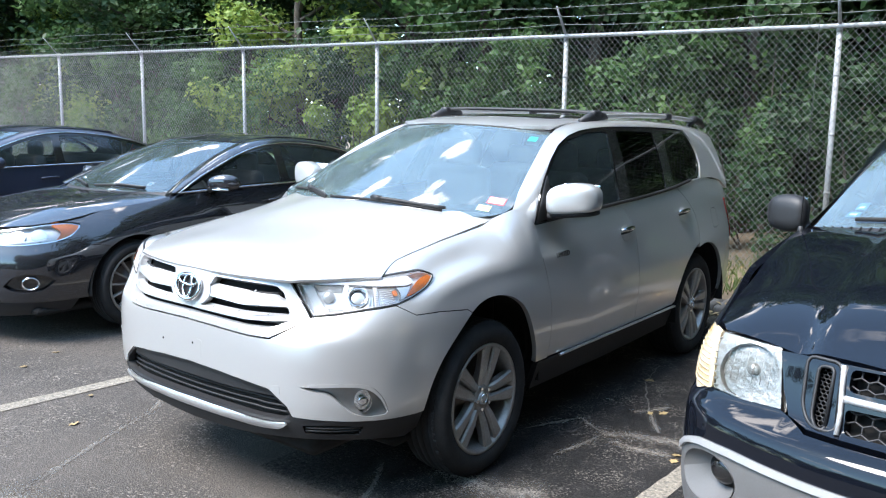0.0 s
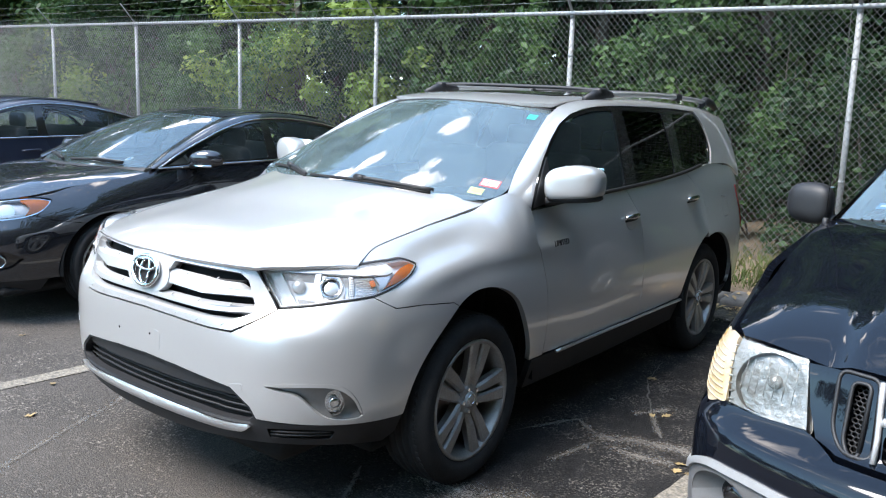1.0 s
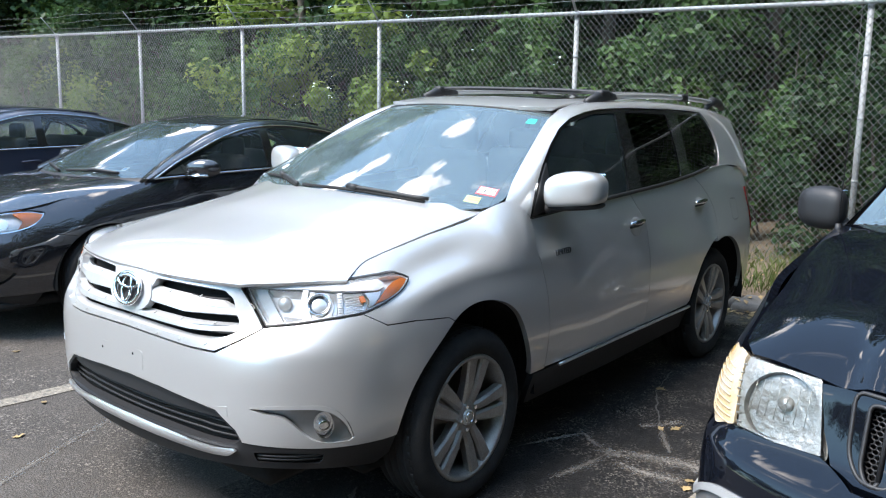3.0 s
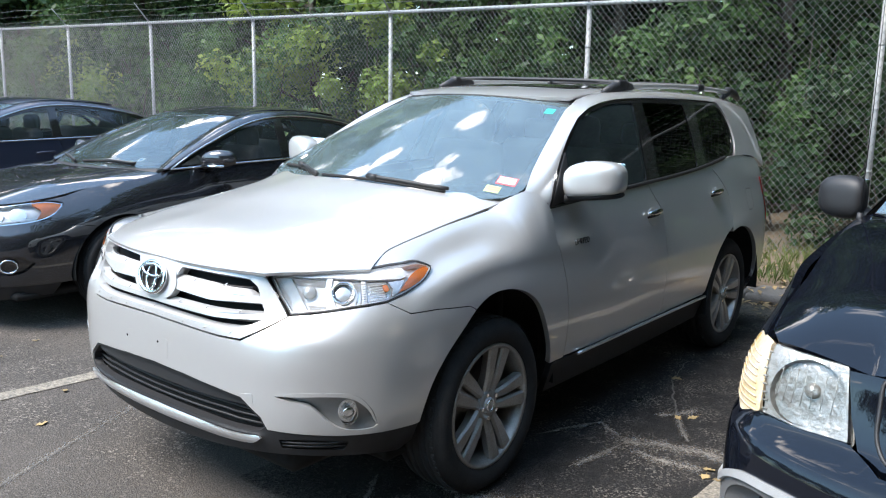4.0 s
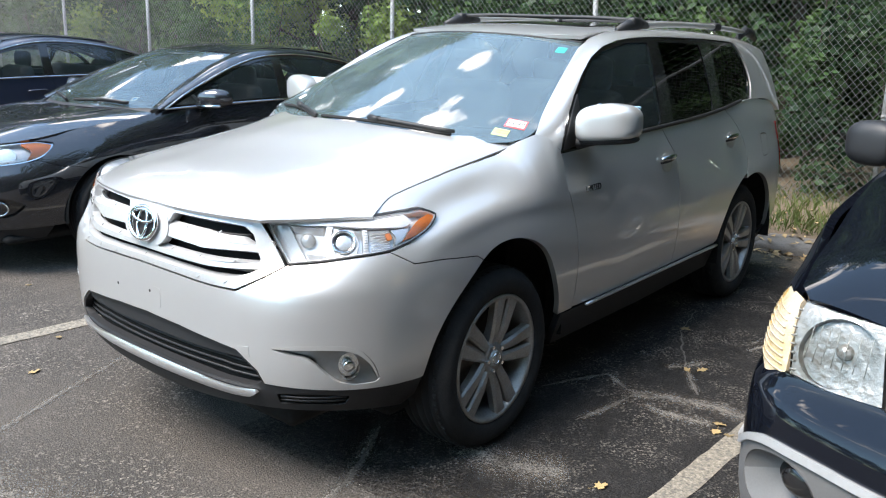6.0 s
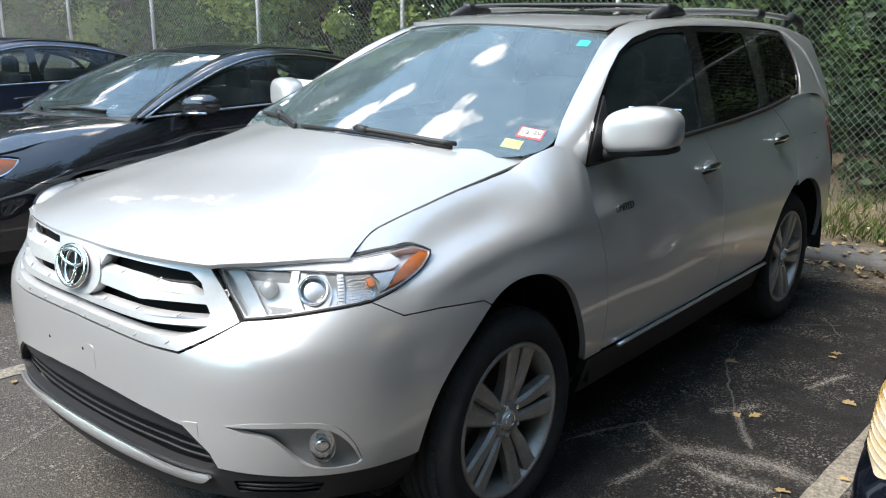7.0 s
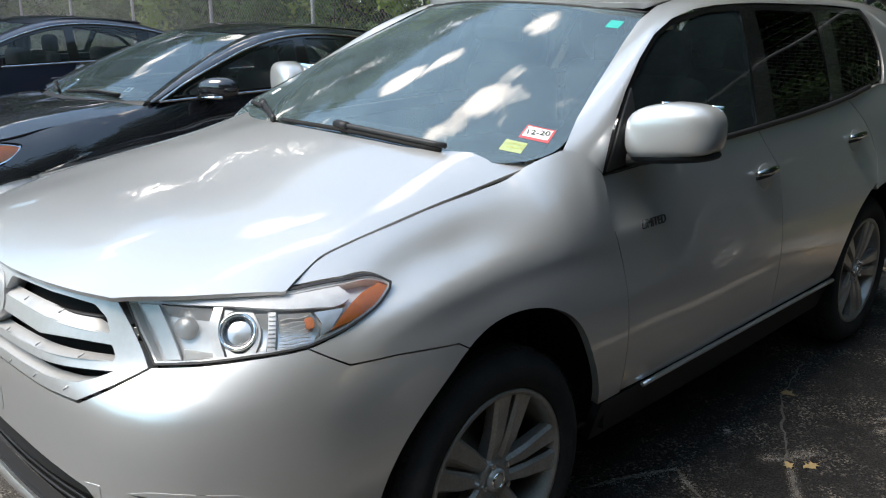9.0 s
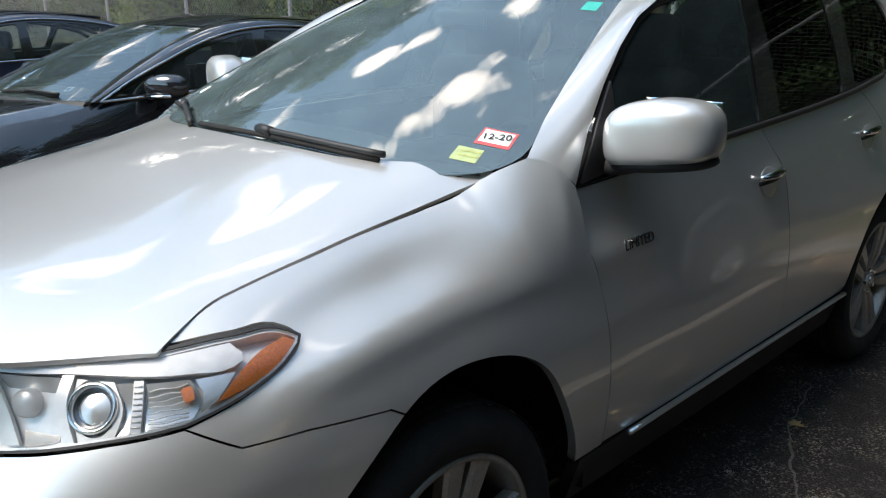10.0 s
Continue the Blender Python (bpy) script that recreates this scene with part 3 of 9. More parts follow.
def fence():
    root = thing("chain_link_fence", "tall galvanised chain-link fence topped with barbed wire", "fence", kind="structure")
    x0, x1, cell = -33.0, 20.0, 0.072
    post_x = [-13.93 - 2.9 * i for i in range(6, 0, -1)] + [-13.93, -11.045, -8.185, -5.245, -2.15, 0.98] + [4.08 + 3.05 * i for i in range(6)]

    def base(x):
        return ground_z(x, FENCE_Y) + 0.12
    # woven wires, both ways
    r = 0.0024
    verts, faces = [], []

    def wire(xa, za, xb, zb, y):
        d = Vector((xb - xa, 0, zb - za)).normalized()
        nn = Vector((-d.z, 0, d.x)) * r
        i = len(verts)
        for x, z in ((xa, za), (xb, zb)):
            verts.extend(((x + nn.x, y, z + nn.z), (x - nn.x, y, z - nn.z), (x, y - r * 1.6, z)))
        faces.extend(((i, i + 1, i + 4, i + 3), (i + 1, i + 2, i + 5, i + 4), (i + 2, i, i + 3, i + 5)))
    x = x0
    while x < x1:
        lo, hi = base(x), fence_top(x) + 0.03
        h = hi - lo
        dx = h / 1.12
        wire(x, lo, x + dx, hi, FENCE_Y - 0.036)
        wire(x + dx, lo, x, hi, FENCE_Y - 0.040)
        # twisted ends above the rail
        wire(x + dx, hi, x + dx + 0.012, hi + 0.03, FENCE_Y - 0.036)
        wire(x, hi, x - 0.012, hi + 0.03, FENCE_Y - 0.040)
        x += cell
    me = raw_mesh("chain_link", verts, faces, WIRE)
    tagged(part("chain_link", me, None, root), "diamond mesh of grey wire", kind="stuff")
    rail = tube([(x0, FENCE_Y, fence_top(x0)), (1, FENCE_Y, fence_top(1)), (x1, FENCE_Y, fence_top(x1))], 0.024, 10)
    part("top_rail", rail, GALV, root)
    for px in post_x:
        top = fence_top(px)
        pm = tube([(px, FENCE_Y + 0.03, base(px) - 0.1), (px, FENCE_Y + 0.03, top - 0.02)], 0.029, 12)
        post = part("post", pm, GALV, root)
        cap = join(tube([(px, FENCE_Y + 0.025, top - 0.055), (px, FENCE_Y + 0.02, top + 0.035)], [0.034, 0.026], 10),
                   tube([(px, FENCE_Y + 0.02, top + 0.0), (px + 0.02, FENCE_Y - 0.14, top + 0.16), (px + 0.04, FENCE_Y - 0.30, top + 0.32)], [0.02, 0.016, 0.011], 6, squash=0.6))
        part("barb_arm", cap, GALV, post)
        for k in range(3):
            band = tube([(px, FENCE_Y + 0.03, top - 0.5 - 0.6 * k), (px, FENCE_Y + 0.03, top - 0.475 - 0.6 * k)], 0.032, 12)
            part("tension_band", band, GALV, post)
    for s in range(3):
        f = 0.35 + 0.31 * s
        pts, barbs = [], []
        n = 170
        for i in range(n + 1):
            x = x0 + (x1 - x0) * i / n
            sag = 0.012 * math.sin(x * 2.07 + s) + 0.006 * math.sin(x * 5.1 + 2 * s)
            pts.append((x, FENCE_Y + 0.02 - 0.32 * f, fence_top(x) + 0.32 * f + sag))
        bm = tube(pts, 0.0028, 4)
        for i in range(0, 330):
            x = x0 + (x1 - x0) * (i + 0.3) / 330
            p = Vector((x, FENCE_Y + 0.02 - 0.32 * f, fence_top(x) + 0.32 * f + 0.012 * math.sin(x * 2.07 + s) + 0.006 * math.sin(x * 5.1 + 2 * s)))
            for d in ((0.012, 0.01, 0.022), (-0.012, -0.01, 0.022)):
                q = Vector(d)
                vs = [bm.verts.new(p - q), bm.verts.new(p + q), bm.verts.new(p + q + Vector((0.003, 0, 0)))]
                bm.faces.new(vs)
        part("barbed_wire", bm, WIRE, root)
    return root


fence()


# ---- curves and skins for car bodies ----
def pchip(xs, ys, x):
    """Smooth curve through knots, without overshoot; ys one number or one row per knot."""
    xs, ys, x = np.asarray(xs, float), np.asarray(ys, float), np.asarray(x, float)
    h = np.diff(xs)
    hh = h.reshape((-1,) + (1,) * (ys.ndim - 1))
    d = np.diff(ys, axis=0) / hh
    m = np.zeros_like(ys)
    m[0], m[-1] = d[0], d[-1]
    for i in range(1, len(xs) - 1):
        w1, w2 = 2 * h[i] + h[i - 1], h[i] + 2 * h[i - 1]
        a, b = d[i - 1], d[i]
        same = a * b > 0
        m[i] = np.where(same, (w1 + w2) / (w1 / np.where(same, a, 1) + w2 / np.where(same, b, 1)), 0)
    x = np.clip(x, xs[0], xs[-1])
    i = np.clip(np.searchsorted(xs, x) - 1, 0, len(xs) - 2)
    t = (x - xs[i]) / h[i]
    sh = t.shape + (1,) * (ys.ndim - 1)
    t, hi = t.reshape(sh), h[i].reshape(sh)
    return ((1 + 2 * t) * (1 - t) ** 2 * ys[i] + t * (1 - t) ** 2 * hi * m[i] + t * t * (3 - 2 * t) * ys[i + 1] + t * t * (t - 1) * hi * m[i + 1])


def blur(a, sigma, axis):
    """Gaussian blur with edges continued in a straight line."""
    if sigma < 0.3:
        return a
    r = int(3 * sigma) + 1
    k = np.exp(-0.5 * (np.arange(-r, r + 1) / sigma) ** 2)
    k /= k.sum()
    a = np.moveaxis(a, axis, 0)
    lo = 2 * a[:1] - a[1:r + 1][::-1]
    hi = 2 * a[-1:] - a[-r - 1:-1][::-1]
    p = np.concatenate([lo, a, hi])
    out = sum(k[j] * p[j:j + len(a)] for j in range(2 * r + 1))
    return np.moveaxis(out, 0, axis)


class Table:
    """A smooth height over two directions, from a few knots."""

    def __init__(self, us, vs, rows, su=0.03, sv=0.02, n=(260, 150)):
        self.u = np.linspace(us[0], us[-1], n[0])
        self.v = np.linspace(vs[0], vs[-1], n[1])
        t = pchip(us, np.asarray(rows, float), self.u)
        t = pchip(vs, t.T, self.v).T
        t = blur(t, su / (self.u[1] - self.u[0]), 0)
        self.t = blur(t, sv / (self.v[1] - self.v[0]), 1)

    def __call__(self, u, v):
        u, v = np.asarray(u, float), np.asarray(v, float)
        fu = (u - self.u[0]) / (self.u[1] - self.u[0])
        fv = (v - self.v[0]) / (self.v[1] - self.v[0])
        i = np.clip(fu.astype(int), 1, len(self.u) - 3)
        j = np.clip(fv.astype(int), 1, len(self.v) - 3)
        a, b = np.clip(fu - i, -1, 2), np.clip(fv - j, -1, 2)

        def w(t):
            return (-t * (1 - t) ** 2 / 2, (2 - 5 * t * t + 3 * t ** 3) / 2,
                    (t + 4 * t * t - 3 * t ** 3) / 2, t * t * (t - 1) / 2)
        wa, wb = w(a), w(b)
        return sum(wa[p] * sum(wb[q] * self.t[i + p - 1, j + q - 1] for q in range(4)) for p in range(4))


class Body:
    """Half outline in plan from the nose to the tail, and how far the skin lies inside it by place and height."""

    def __init__(self, outline, us, zs, rows, su=0.05, sv=0.018):
        p = np.asarray(outline, float)
        full = np.concatenate([p[:0:-1] * (-1, 1), p])
        s = np.concatenate([[0], np.cumsum(np.hypot(*np.diff(full, axis=0).T))])
        s -= s[len(p) - 1]
        tang = np.gradient(full, s, axis=0)
        self.s = np.linspace(s[0], s[-1], 1600)
        i = np.clip(np.searchsorted(s, self.s) - 1, 0, len(s) - 2)
        h = s[i + 1] - s[i]
        t = ((self.s - s[i]) / h)[:, None]
        h = h[:, None]
        q = ((1 + 2 * t) * (1 - t) ** 2 * full[i] + t * (1 - t) ** 2 * h * tang[i] + t * t * (3 - 2 * t) * full[i + 1] + t * t * (t - 1) * h * tang[i + 1])
        q = blur(q, 9, 0)
        d = np.gradient(q, axis=0)
        d /= np.linalg.norm(d, axis=1)[:, None]
        self.q, self.nrm = q, np.stack([d[:, 1], -d[:, 0]], 1)
        self.table = Table(us, zs, rows, su, sv)
        side = q[800:]
        self.u_of_y = lambda y: np.interp(y, side[:, 1], self.s[800:])

    def __call__(self, u, z):
        u, z = np.asarray(u, float), np.asarray(z, float)
        c = np.stack([np.interp(u, self.s, self.q[:, k]) for k in (0, 1)], -1)
        n = np.stack([np.interp(u, self.s, self.nrm[:, k]) for k in (0, 1)], -1)
        c = c - n * self.table(np.abs(u), z)[..., None]
        return np.stack([c[..., 0], c[..., 1], z], -1)


def seg(*pts, n=0):
    """Points along a smooth open curve through pts; two points give a straight line."""
    p = np.asarray(pts, float)
    if len(p) == 2:
        return p
    s = np.concatenate([[0], np.cumsum(np.hypot(*np.diff(p, axis=0).T))])
    m = np.gradient(p, s, axis=0)
    x = np.linspace(0, s[-1], n or max(8, int(s[-1] / 0.02)))
    i = np.clip(np.searchsorted(s, x) - 1, 0, len(s) - 2)
    h = (s[i + 1] - s[i])[:, None]
    t = ((x - s[i])[:, None]) / h
    return ((1 + 2 * t) * (1 - t) ** 2 * p[i] + t * (1 - t) ** 2 * h * m[i] + t * t * (3 - 2 * t) * p[i + 1] + t * t * (t - 1) * h * m[i + 1])


def ring(*segs, step=0.02):
    """A closed outline from curves end to end, evenly resampled, corners kept."""
    out = []
    for sgm in segs:
        p = np.asarray(sgm, float)
        for a, b in zip(p, p[1:]):
            k = max(1, int(math.ceil(np.hypot(*(b - a)) / step - 1e-6)))
            out += [a + (b - a) * i / k for i in range(k)]
        last = p[-1]
        out.append(last)
    res = [out[0]]
    for q in out[1:]:
        if np.hypot(*(q - res[-1])) > 1e-3:
            res.append(q)
    if np.hypot(*(res[0] - res[-1])) < 1e-3:
        res.pop()
    return np.array(res)


def rounded(pts, r, n=4):
    """A closed polygon with its corners rounded by r."""
    p = np.asarray(pts, float)
    out = []
    for i in range(len(p)):
        a, b, c = p[i - 1], p[i], p[(i + 1) % len(p)]
        da, dc = a - b, c - b
        la, lc = np.hypot(*da), np.hypot(*dc)
        k = min(r, la * 0.45, lc * 0.45)
        s, e = b + da / la * k, b + dc / lc * k
        for j in range(n + 1):
            t = j / n
            out.append((1 - t) ** 2 * s + 2 * t * (1 - t) * b + t * t * e)
    return np.array(out)


def oval(cx, cy, rx, ry, n=28, turn=0.0):
    w = np.linspace(0, 2 * math.pi, n, endpoint=False)
    x, y = rx * np.cos(w), ry * np.sin(w)
    c, s = math.cos(turn), math.sin(turn)
    return np.stack([cx + c * x - s * y, cy + s * x + c * y], 1)


def inside(poly, pts):
    x, y = pts[:, 0], pts[:, 1]
    c = np.zeros(len(pts), bool)
    for (x0, y0), (x1, y1) in zip(poly, np.roll(poly, -1, 0)):
        if y0 == y1:
            continue
        hit = (y0 > y) != (y1 > y)
        c ^= hit & (x < (x1 - x0) * (y - y0) / (y1 - y0) + x0)
    return c


def shrink(poly, gap):
    """Moves an outline inwards by gap (outwards for a negative gap)."""
    p = np.asarray(poly, float)
    area = np.sum(p[:, 0] * np.roll(p[:, 1], -1) - np.roll(p[:, 0], -1) * p[:, 1])
    d = np.roll(p, -1, 0) - p
    d /= np.maximum(np.linalg.norm(d, axis=1), 1e-9)[:, None]
    n = np.stack([-d[:, 1], d[:, 0]], 1) * (1 if area > 0 else -1)
    m = n + np.roll(n, 1, 0)
    m /= np.maximum(np.sum(m * n, 1), 0.5)[:, None]
    return p + m * gap


def panel_mesh(name, fn, outline, holes=(), gap=0.002, thick=0.02, step=0.03, lift=0.0, flip=1, mat_=None, hole_gap=0.0, rim=True):
    """A sheet cut from the surface fn(u, v) by an outline and holes, with folded-in edges. flip=-1 mirrors it across x."""
    from mathutils.geometry import delaunay_2d_cdt
    loops = [shrink(outline, gap)] + [shrink(h, -hole_gap) for h in holes]
    lo, hi = loops[0].min(0), loops[0].max(0)
    gu, gv = np.meshgrid(np.arange(lo[0] + step / 2, hi[0], step), np.arange(lo[1] + step / 2, hi[1], step))
    gu = gu + (np.arange(gu.shape[0]) % 2)[:, None] * step / 2
    g = np.stack([gu.ravel(), gv.ravel()], 1)
    keep = inside(loops[0], g)
    for h in loops[1:]:
        keep &= ~inside(h, g)
    g = g[keep]
    edge = np.concatenate(loops)
    if len(g):
        ds = np.full(len(g), 9.0)
        for e in edge:
            ds = np.minimum(ds, (g[:, 0] - e[0]) ** 2 + (g[:, 1] - e[1]) ** 2)
        g = g[ds > (0.45 * step) ** 2]
    pts = np.concatenate([edge, g])
    edges, k = [], 0
    for lp in loops:
        edges += [(k + i, k + (i + 1) % len(lp)) for i in range(len(lp))]
        k += len(lp)
    vs, _, fs, *_ = delaunay_2d_cdt([Vector(q) for q in pts], edges, [], 0, 1e-6)
    uv = np.array([(q[0], q[1]) for q in vs])
    tri = np.array([f for f in fs if len(f) == 3])
    cen = uv[tri].mean(1)
    ok = inside(loops[0], cen)
    for h in loops[1:]:
        ok &= ~inside(h, cen)
    tri = tri[ok]
    e = 0.004
    pos = fn(uv[:, 0], uv[:, 1])
    du = fn(uv[:, 0] + e, uv[:, 1]) - fn(uv[:, 0] - e, uv[:, 1])
    dv = fn(uv[:, 0], uv[:, 1] + e) - fn(uv[:, 0], uv[:, 1] - e)
    nr = np.cross(du, dv)
    nr /= np.maximum(np.linalg.norm(nr, axis=1), 1e-12)[:, None]
    if lift:
        pos = pos + nr * lift
    n0 = len(pos)
    faces = []
    for a, b, c in tri:
        fnrm = np.cross(pos[b] - pos[a], pos[c] - pos[a])
        faces.append((a, b, c) if np.dot(fnrm, nr[a]) > 0 else (a, c, b))
    normals = nr.copy()
    if rim and thick:
        cnt = {}
        for f in faces:
            for a, b in ((f[0], f[1]), (f[1], f[2]), (f[2], f[0])):
                cnt[(a, b)] = 1
        border = [(a, b) for a, b in cnt if (b, a) not in cnt]
        ids = sorted({i for ab in border for i in ab})
        m1 = {i: n0 + j for j, i in enumerate(ids)}
        m2 = {i: n0 + len(ids) + j for j, i in enumerate(ids)}
        pos = np.concatenate([pos, pos[ids], pos[ids] - nr[ids] * thick])
        normals = np.concatenate([normals, np.zeros((2 * len(ids), 3))])
        faces += [(m1[b], m1[a], m2[a], m2[b]) for a, b in border]
    if flip < 0:
        pos, normals = pos * (-1, 1, 1), normals * (-1, 1, 1)
        faces = [f[::-1] for f in faces]
    me = bpy.data.meshes.new(name)
    me.from_pydata([tuple(map(float, q)) for q in pos], [], [tuple(int(i) for i in f) for f in faces])
    me.shade_smooth()
    me.normals_split_custom_set_from_vertices([tuple(map(float, q)) for q in normals])
    if mat_:
        me.materials.append(mat_)
    return me


def panel(name, fn, outline, mat_, parent, holes=(), label="", **k):
    return part(name, panel_mesh(name, fn, outline, holes, mat_=mat_, **k), None, parent, label)


# ---- wheels ----
def lathe(profile, n=64, flip=False):
    """Turns (x, r) pairs about the x axis."""
    verts, faces = [], []
    k = len(profile)
    for i in range(n):
        w = 2 * math.pi * i / n
        for x, r in profile:
            verts.append((x, r * math.cos(w), r * math.sin(w)))
    for i in range(n):
        for j in range(k - 1):
            a, b = i * k + j, ((i + 1) % n) * k + j
            f = (a, b, b + 1, a + 1)
            faces.append(f[::-1] if flip else f)
    return mesh_of(verts, faces)


def bar(path, widths, depths):
    """A spoke: a bevelled bar along path of (x, radial) points in the plane y = 0, of given widths (y) and depths (x)."""
    verts, faces = [], []
    for (x, r), w, d in zip(path, widths, depths):
        c = min(w, d) * 0.25
        verts += [(x - d, -w / 2, r), (x - c, -w / 2, r), (x, -w / 2 + c, r), (x, w / 2 - c, r), (x - c, w / 2, r), (x - d, w / 2, r)]
    for i in range(len(path) - 1):
        for k in range(6):
            k2 = (k + 1) % 6
            faces.append((i * 6 + k, i * 6 + k2, i * 6 + 6 + k2, i * 6 + 6 + k))
    return mesh_of(verts, faces)


def wheel_meshes(kind, tyre_r, rim_r, width):
    """Meshes of a wheel whose outer side faces +x, centred on the axle; x = 0 is the tyre's outer sidewall."""
    out = {}
    w = width
    sw = tyre_r - rim_r
    prof = [(-0.02, rim_r - 0.005), (-0.004, rim_r + 0.012), (0.004, rim_r + 0.25 * sw), (0.006, rim_r + 0.5 * sw), (-0.002, rim_r + 0.72 * sw), (-0.016, tyre_r - 0.022),
            (-0.030, tyre_r - 0.008), (-0.045, tyre_r - 0.002)]
    for g in range(4):
        x = -0.06 - g * (w - 0.12) / 3.4
        prof += [(x, tyre_r), (x - 0.003, tyre_r - 0.008), (x - 0.010, tyre_r - 0.008), (x - 0.013, tyre_r)]
    prof += [(-w + 0.03, tyre_r - 0.008), (-w + 0.01, tyre_r - 0.03), (-w, rim_r + 0.4 * sw), (-w + 0.02, rim_r - 0.005)]
    tyre = lathe(prof, 72, True)
    # shoulder blocks
    for i in range(72):
        a = 2 * math.pi * (i + 0.5) / 72
        b = box(0.016, 0.020, 0.004, (-0.034, 0, tyre_r - 0.004), 0.0015, 1)
        bmesh.ops.rotate(b, verts=b.verts, matrix=Matrix.Rotation(a, 3, "X"))
        tyre = join(tyre, b)
    out["tyre"] = (tyre, RUBBER)
    barrel = lathe([(-0.012, rim_r + 0.004), (-0.006, rim_r + 0.002), (-0.006, rim_r - 0.010), (-0.014, rim_r - 0.016), (-0.05, rim_r - 0.030), (-w + 0.03, rim_r - 0.035), (-w + 0.02, rim_r)], 72, False)
    out["rim"] = (barrel, ALLOY)
    out["brake_disc"] = (join(lathe([(-0.105, rim_r * 0.70), (-0.10, rim_r * 0.70), (-0.10, rim_r * 0.36), (-0.07, rim_r * 0.34), (-0.07, 0.02)], 40), ), DISC)
    # near-black disc: shade behind the spokes is put into its colour
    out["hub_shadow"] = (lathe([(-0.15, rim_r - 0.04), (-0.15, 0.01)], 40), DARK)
    spokes = []
    if kind == "five":
        for i in range(5):
            for s in (-1, 1):
                b = bar([(-0.030, 0.05), (-0.022, 0.09), (-0.016, 0.13), (-0.012, rim_r - 0.035), (-0.012, rim_r - 0.006)], [0.038, 0.044, 0.052, 0.064, 0.074], [0.05, 0.045, 0.04, 0.035, 0.03])
                for v in b.verts:
                    v.co.y += s * (0.022 + 0.125 * max(0.0, v.co.z - 0.06))
                bmesh.ops.rotate(b, verts=b.verts, matrix=Matrix.Rotation(2 * math.pi * i / 5, 3, "X"))
                spokes.append(b)
            web = bar([(-0.040, 0.05), (-0.056, 0.10), (-0.060, rim_r - 0.03)], [0.030, 0.030, 0.030], [0.03, 0.02, 0.02])
            bmesh.ops.rotate(web, verts=web.verts, matrix=Matrix.Rotation(2 * math.pi * i / 5, 3, "X"))
            spokes.append(web)
    else:
        for i in range(15):
            b = bar([(-0.034, 0.045), (-0.024, 0.10), (-0.014, rim_r - 0.02), (-0.012, rim_r - 0.004)], [0.016, 0.015, 0.014, 0.018], [0.03, 0.03, 0.03, 0.025])
            bmesh.ops.rotate(b, verts=b.verts, matrix=Matrix.Rotation(2 * math.pi * i / 15, 3, "X"))
            spokes.append(b)
    out["spokes"] = spokes
    out["hub"] = (lathe([(-0.075, 0.072), (-0.034, 0.068), (-0.026, 0.060), (-0.024, 0.040), (-0.026, 0.036)], 32, True), ALLOY)
    out["centre_cap"] = (join(lathe([(-0.028, 0.036), (-0.018, 0.034), (-0.014, 0.026), (-0.012, 0.001)], 28, True)), SILVER_TRIM)
    out["cap_ring"] = (lathe([(-0.0145, 0.026), (-0.0095, 0.0245), (-0.0095, 0.0215), (-0.013, 0.020)], 28, True), CHROME)
    return out


def wheel_set(kind, tyre_r, rim_r, width):
    """One wheel's meshes, to be shared by all four."""
    res = []
    for name, v in wheel_meshes(kind, tyre_r, rim_r, width).items():
        for bm, m in ([(b, ALLOY) for b in v] if isinstance(v, list) else [v]):
            me = bpy.data.meshes.new(name)
            bm.to_mesh(me)
            bm.free()
            me.materials.append(m)
            if name in ("spokes",):
                me.shade_flat()
            else:
                me.shade_smooth()
            res.append(("spoke" if name == "spokes" else name, me))
    nut = tube([(-0.03, 0, 0.053), (-0.014, 0, 0.053)], 0.009, 6)
    me = bpy.data.meshes.new("wheel_nut")
    nut.to_mesh(me)
    nut.free()
    me.materials.append(CHROME)
    for k in range(5):
        res.append(("wheel_nut", me, 2 * math.pi * (k + 0.5) / 5))
    return res


def put_wheel(meshes, parent, x, y, z, side, spin=0.0, steer=0.0, label=""):
    """One wheel under a car: side +1 or -1."""
    hub = new("wheel")
    hub.empty_display_size = 0.1
    hub.parent = parent
    if label:
        tagged(hub, label)
    hub.matrix_basis = pose(side * x, y, z, rz=(0 if side > 0 else 180) + steer) @ Matrix.Rotation(spin, 4, "X")
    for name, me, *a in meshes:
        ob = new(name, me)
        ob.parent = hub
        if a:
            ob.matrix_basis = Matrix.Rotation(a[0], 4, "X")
    return hub


def arch_liner(cy, cz, r, x_in, x_out, parent, side, taper=0.0):
    """Dark wheel well."""
    verts, faces = [], []
    n = 22
    for i in range(n + 1):
        w = math.radians(-4 + 190 * i / n)
        for x in (x_in, x_out - taper * max(0, -math.cos(w)) ** 2):
            verts.append((side * x, cy + r * math.cos(w), cz + r * math.sin(w)))
    for i in range(n):
        faces.append((2 * i, 2 * i + 1, 2 * i + 3, 2 * i + 2))
    c = len(verts)
    verts.append((side * x_in, cy, cz))
    for i in range(n):
        faces.append((2 * i, 2 * i + 2, c))
    return part("wheel_well", mesh_of(verts, faces), DARK, parent)


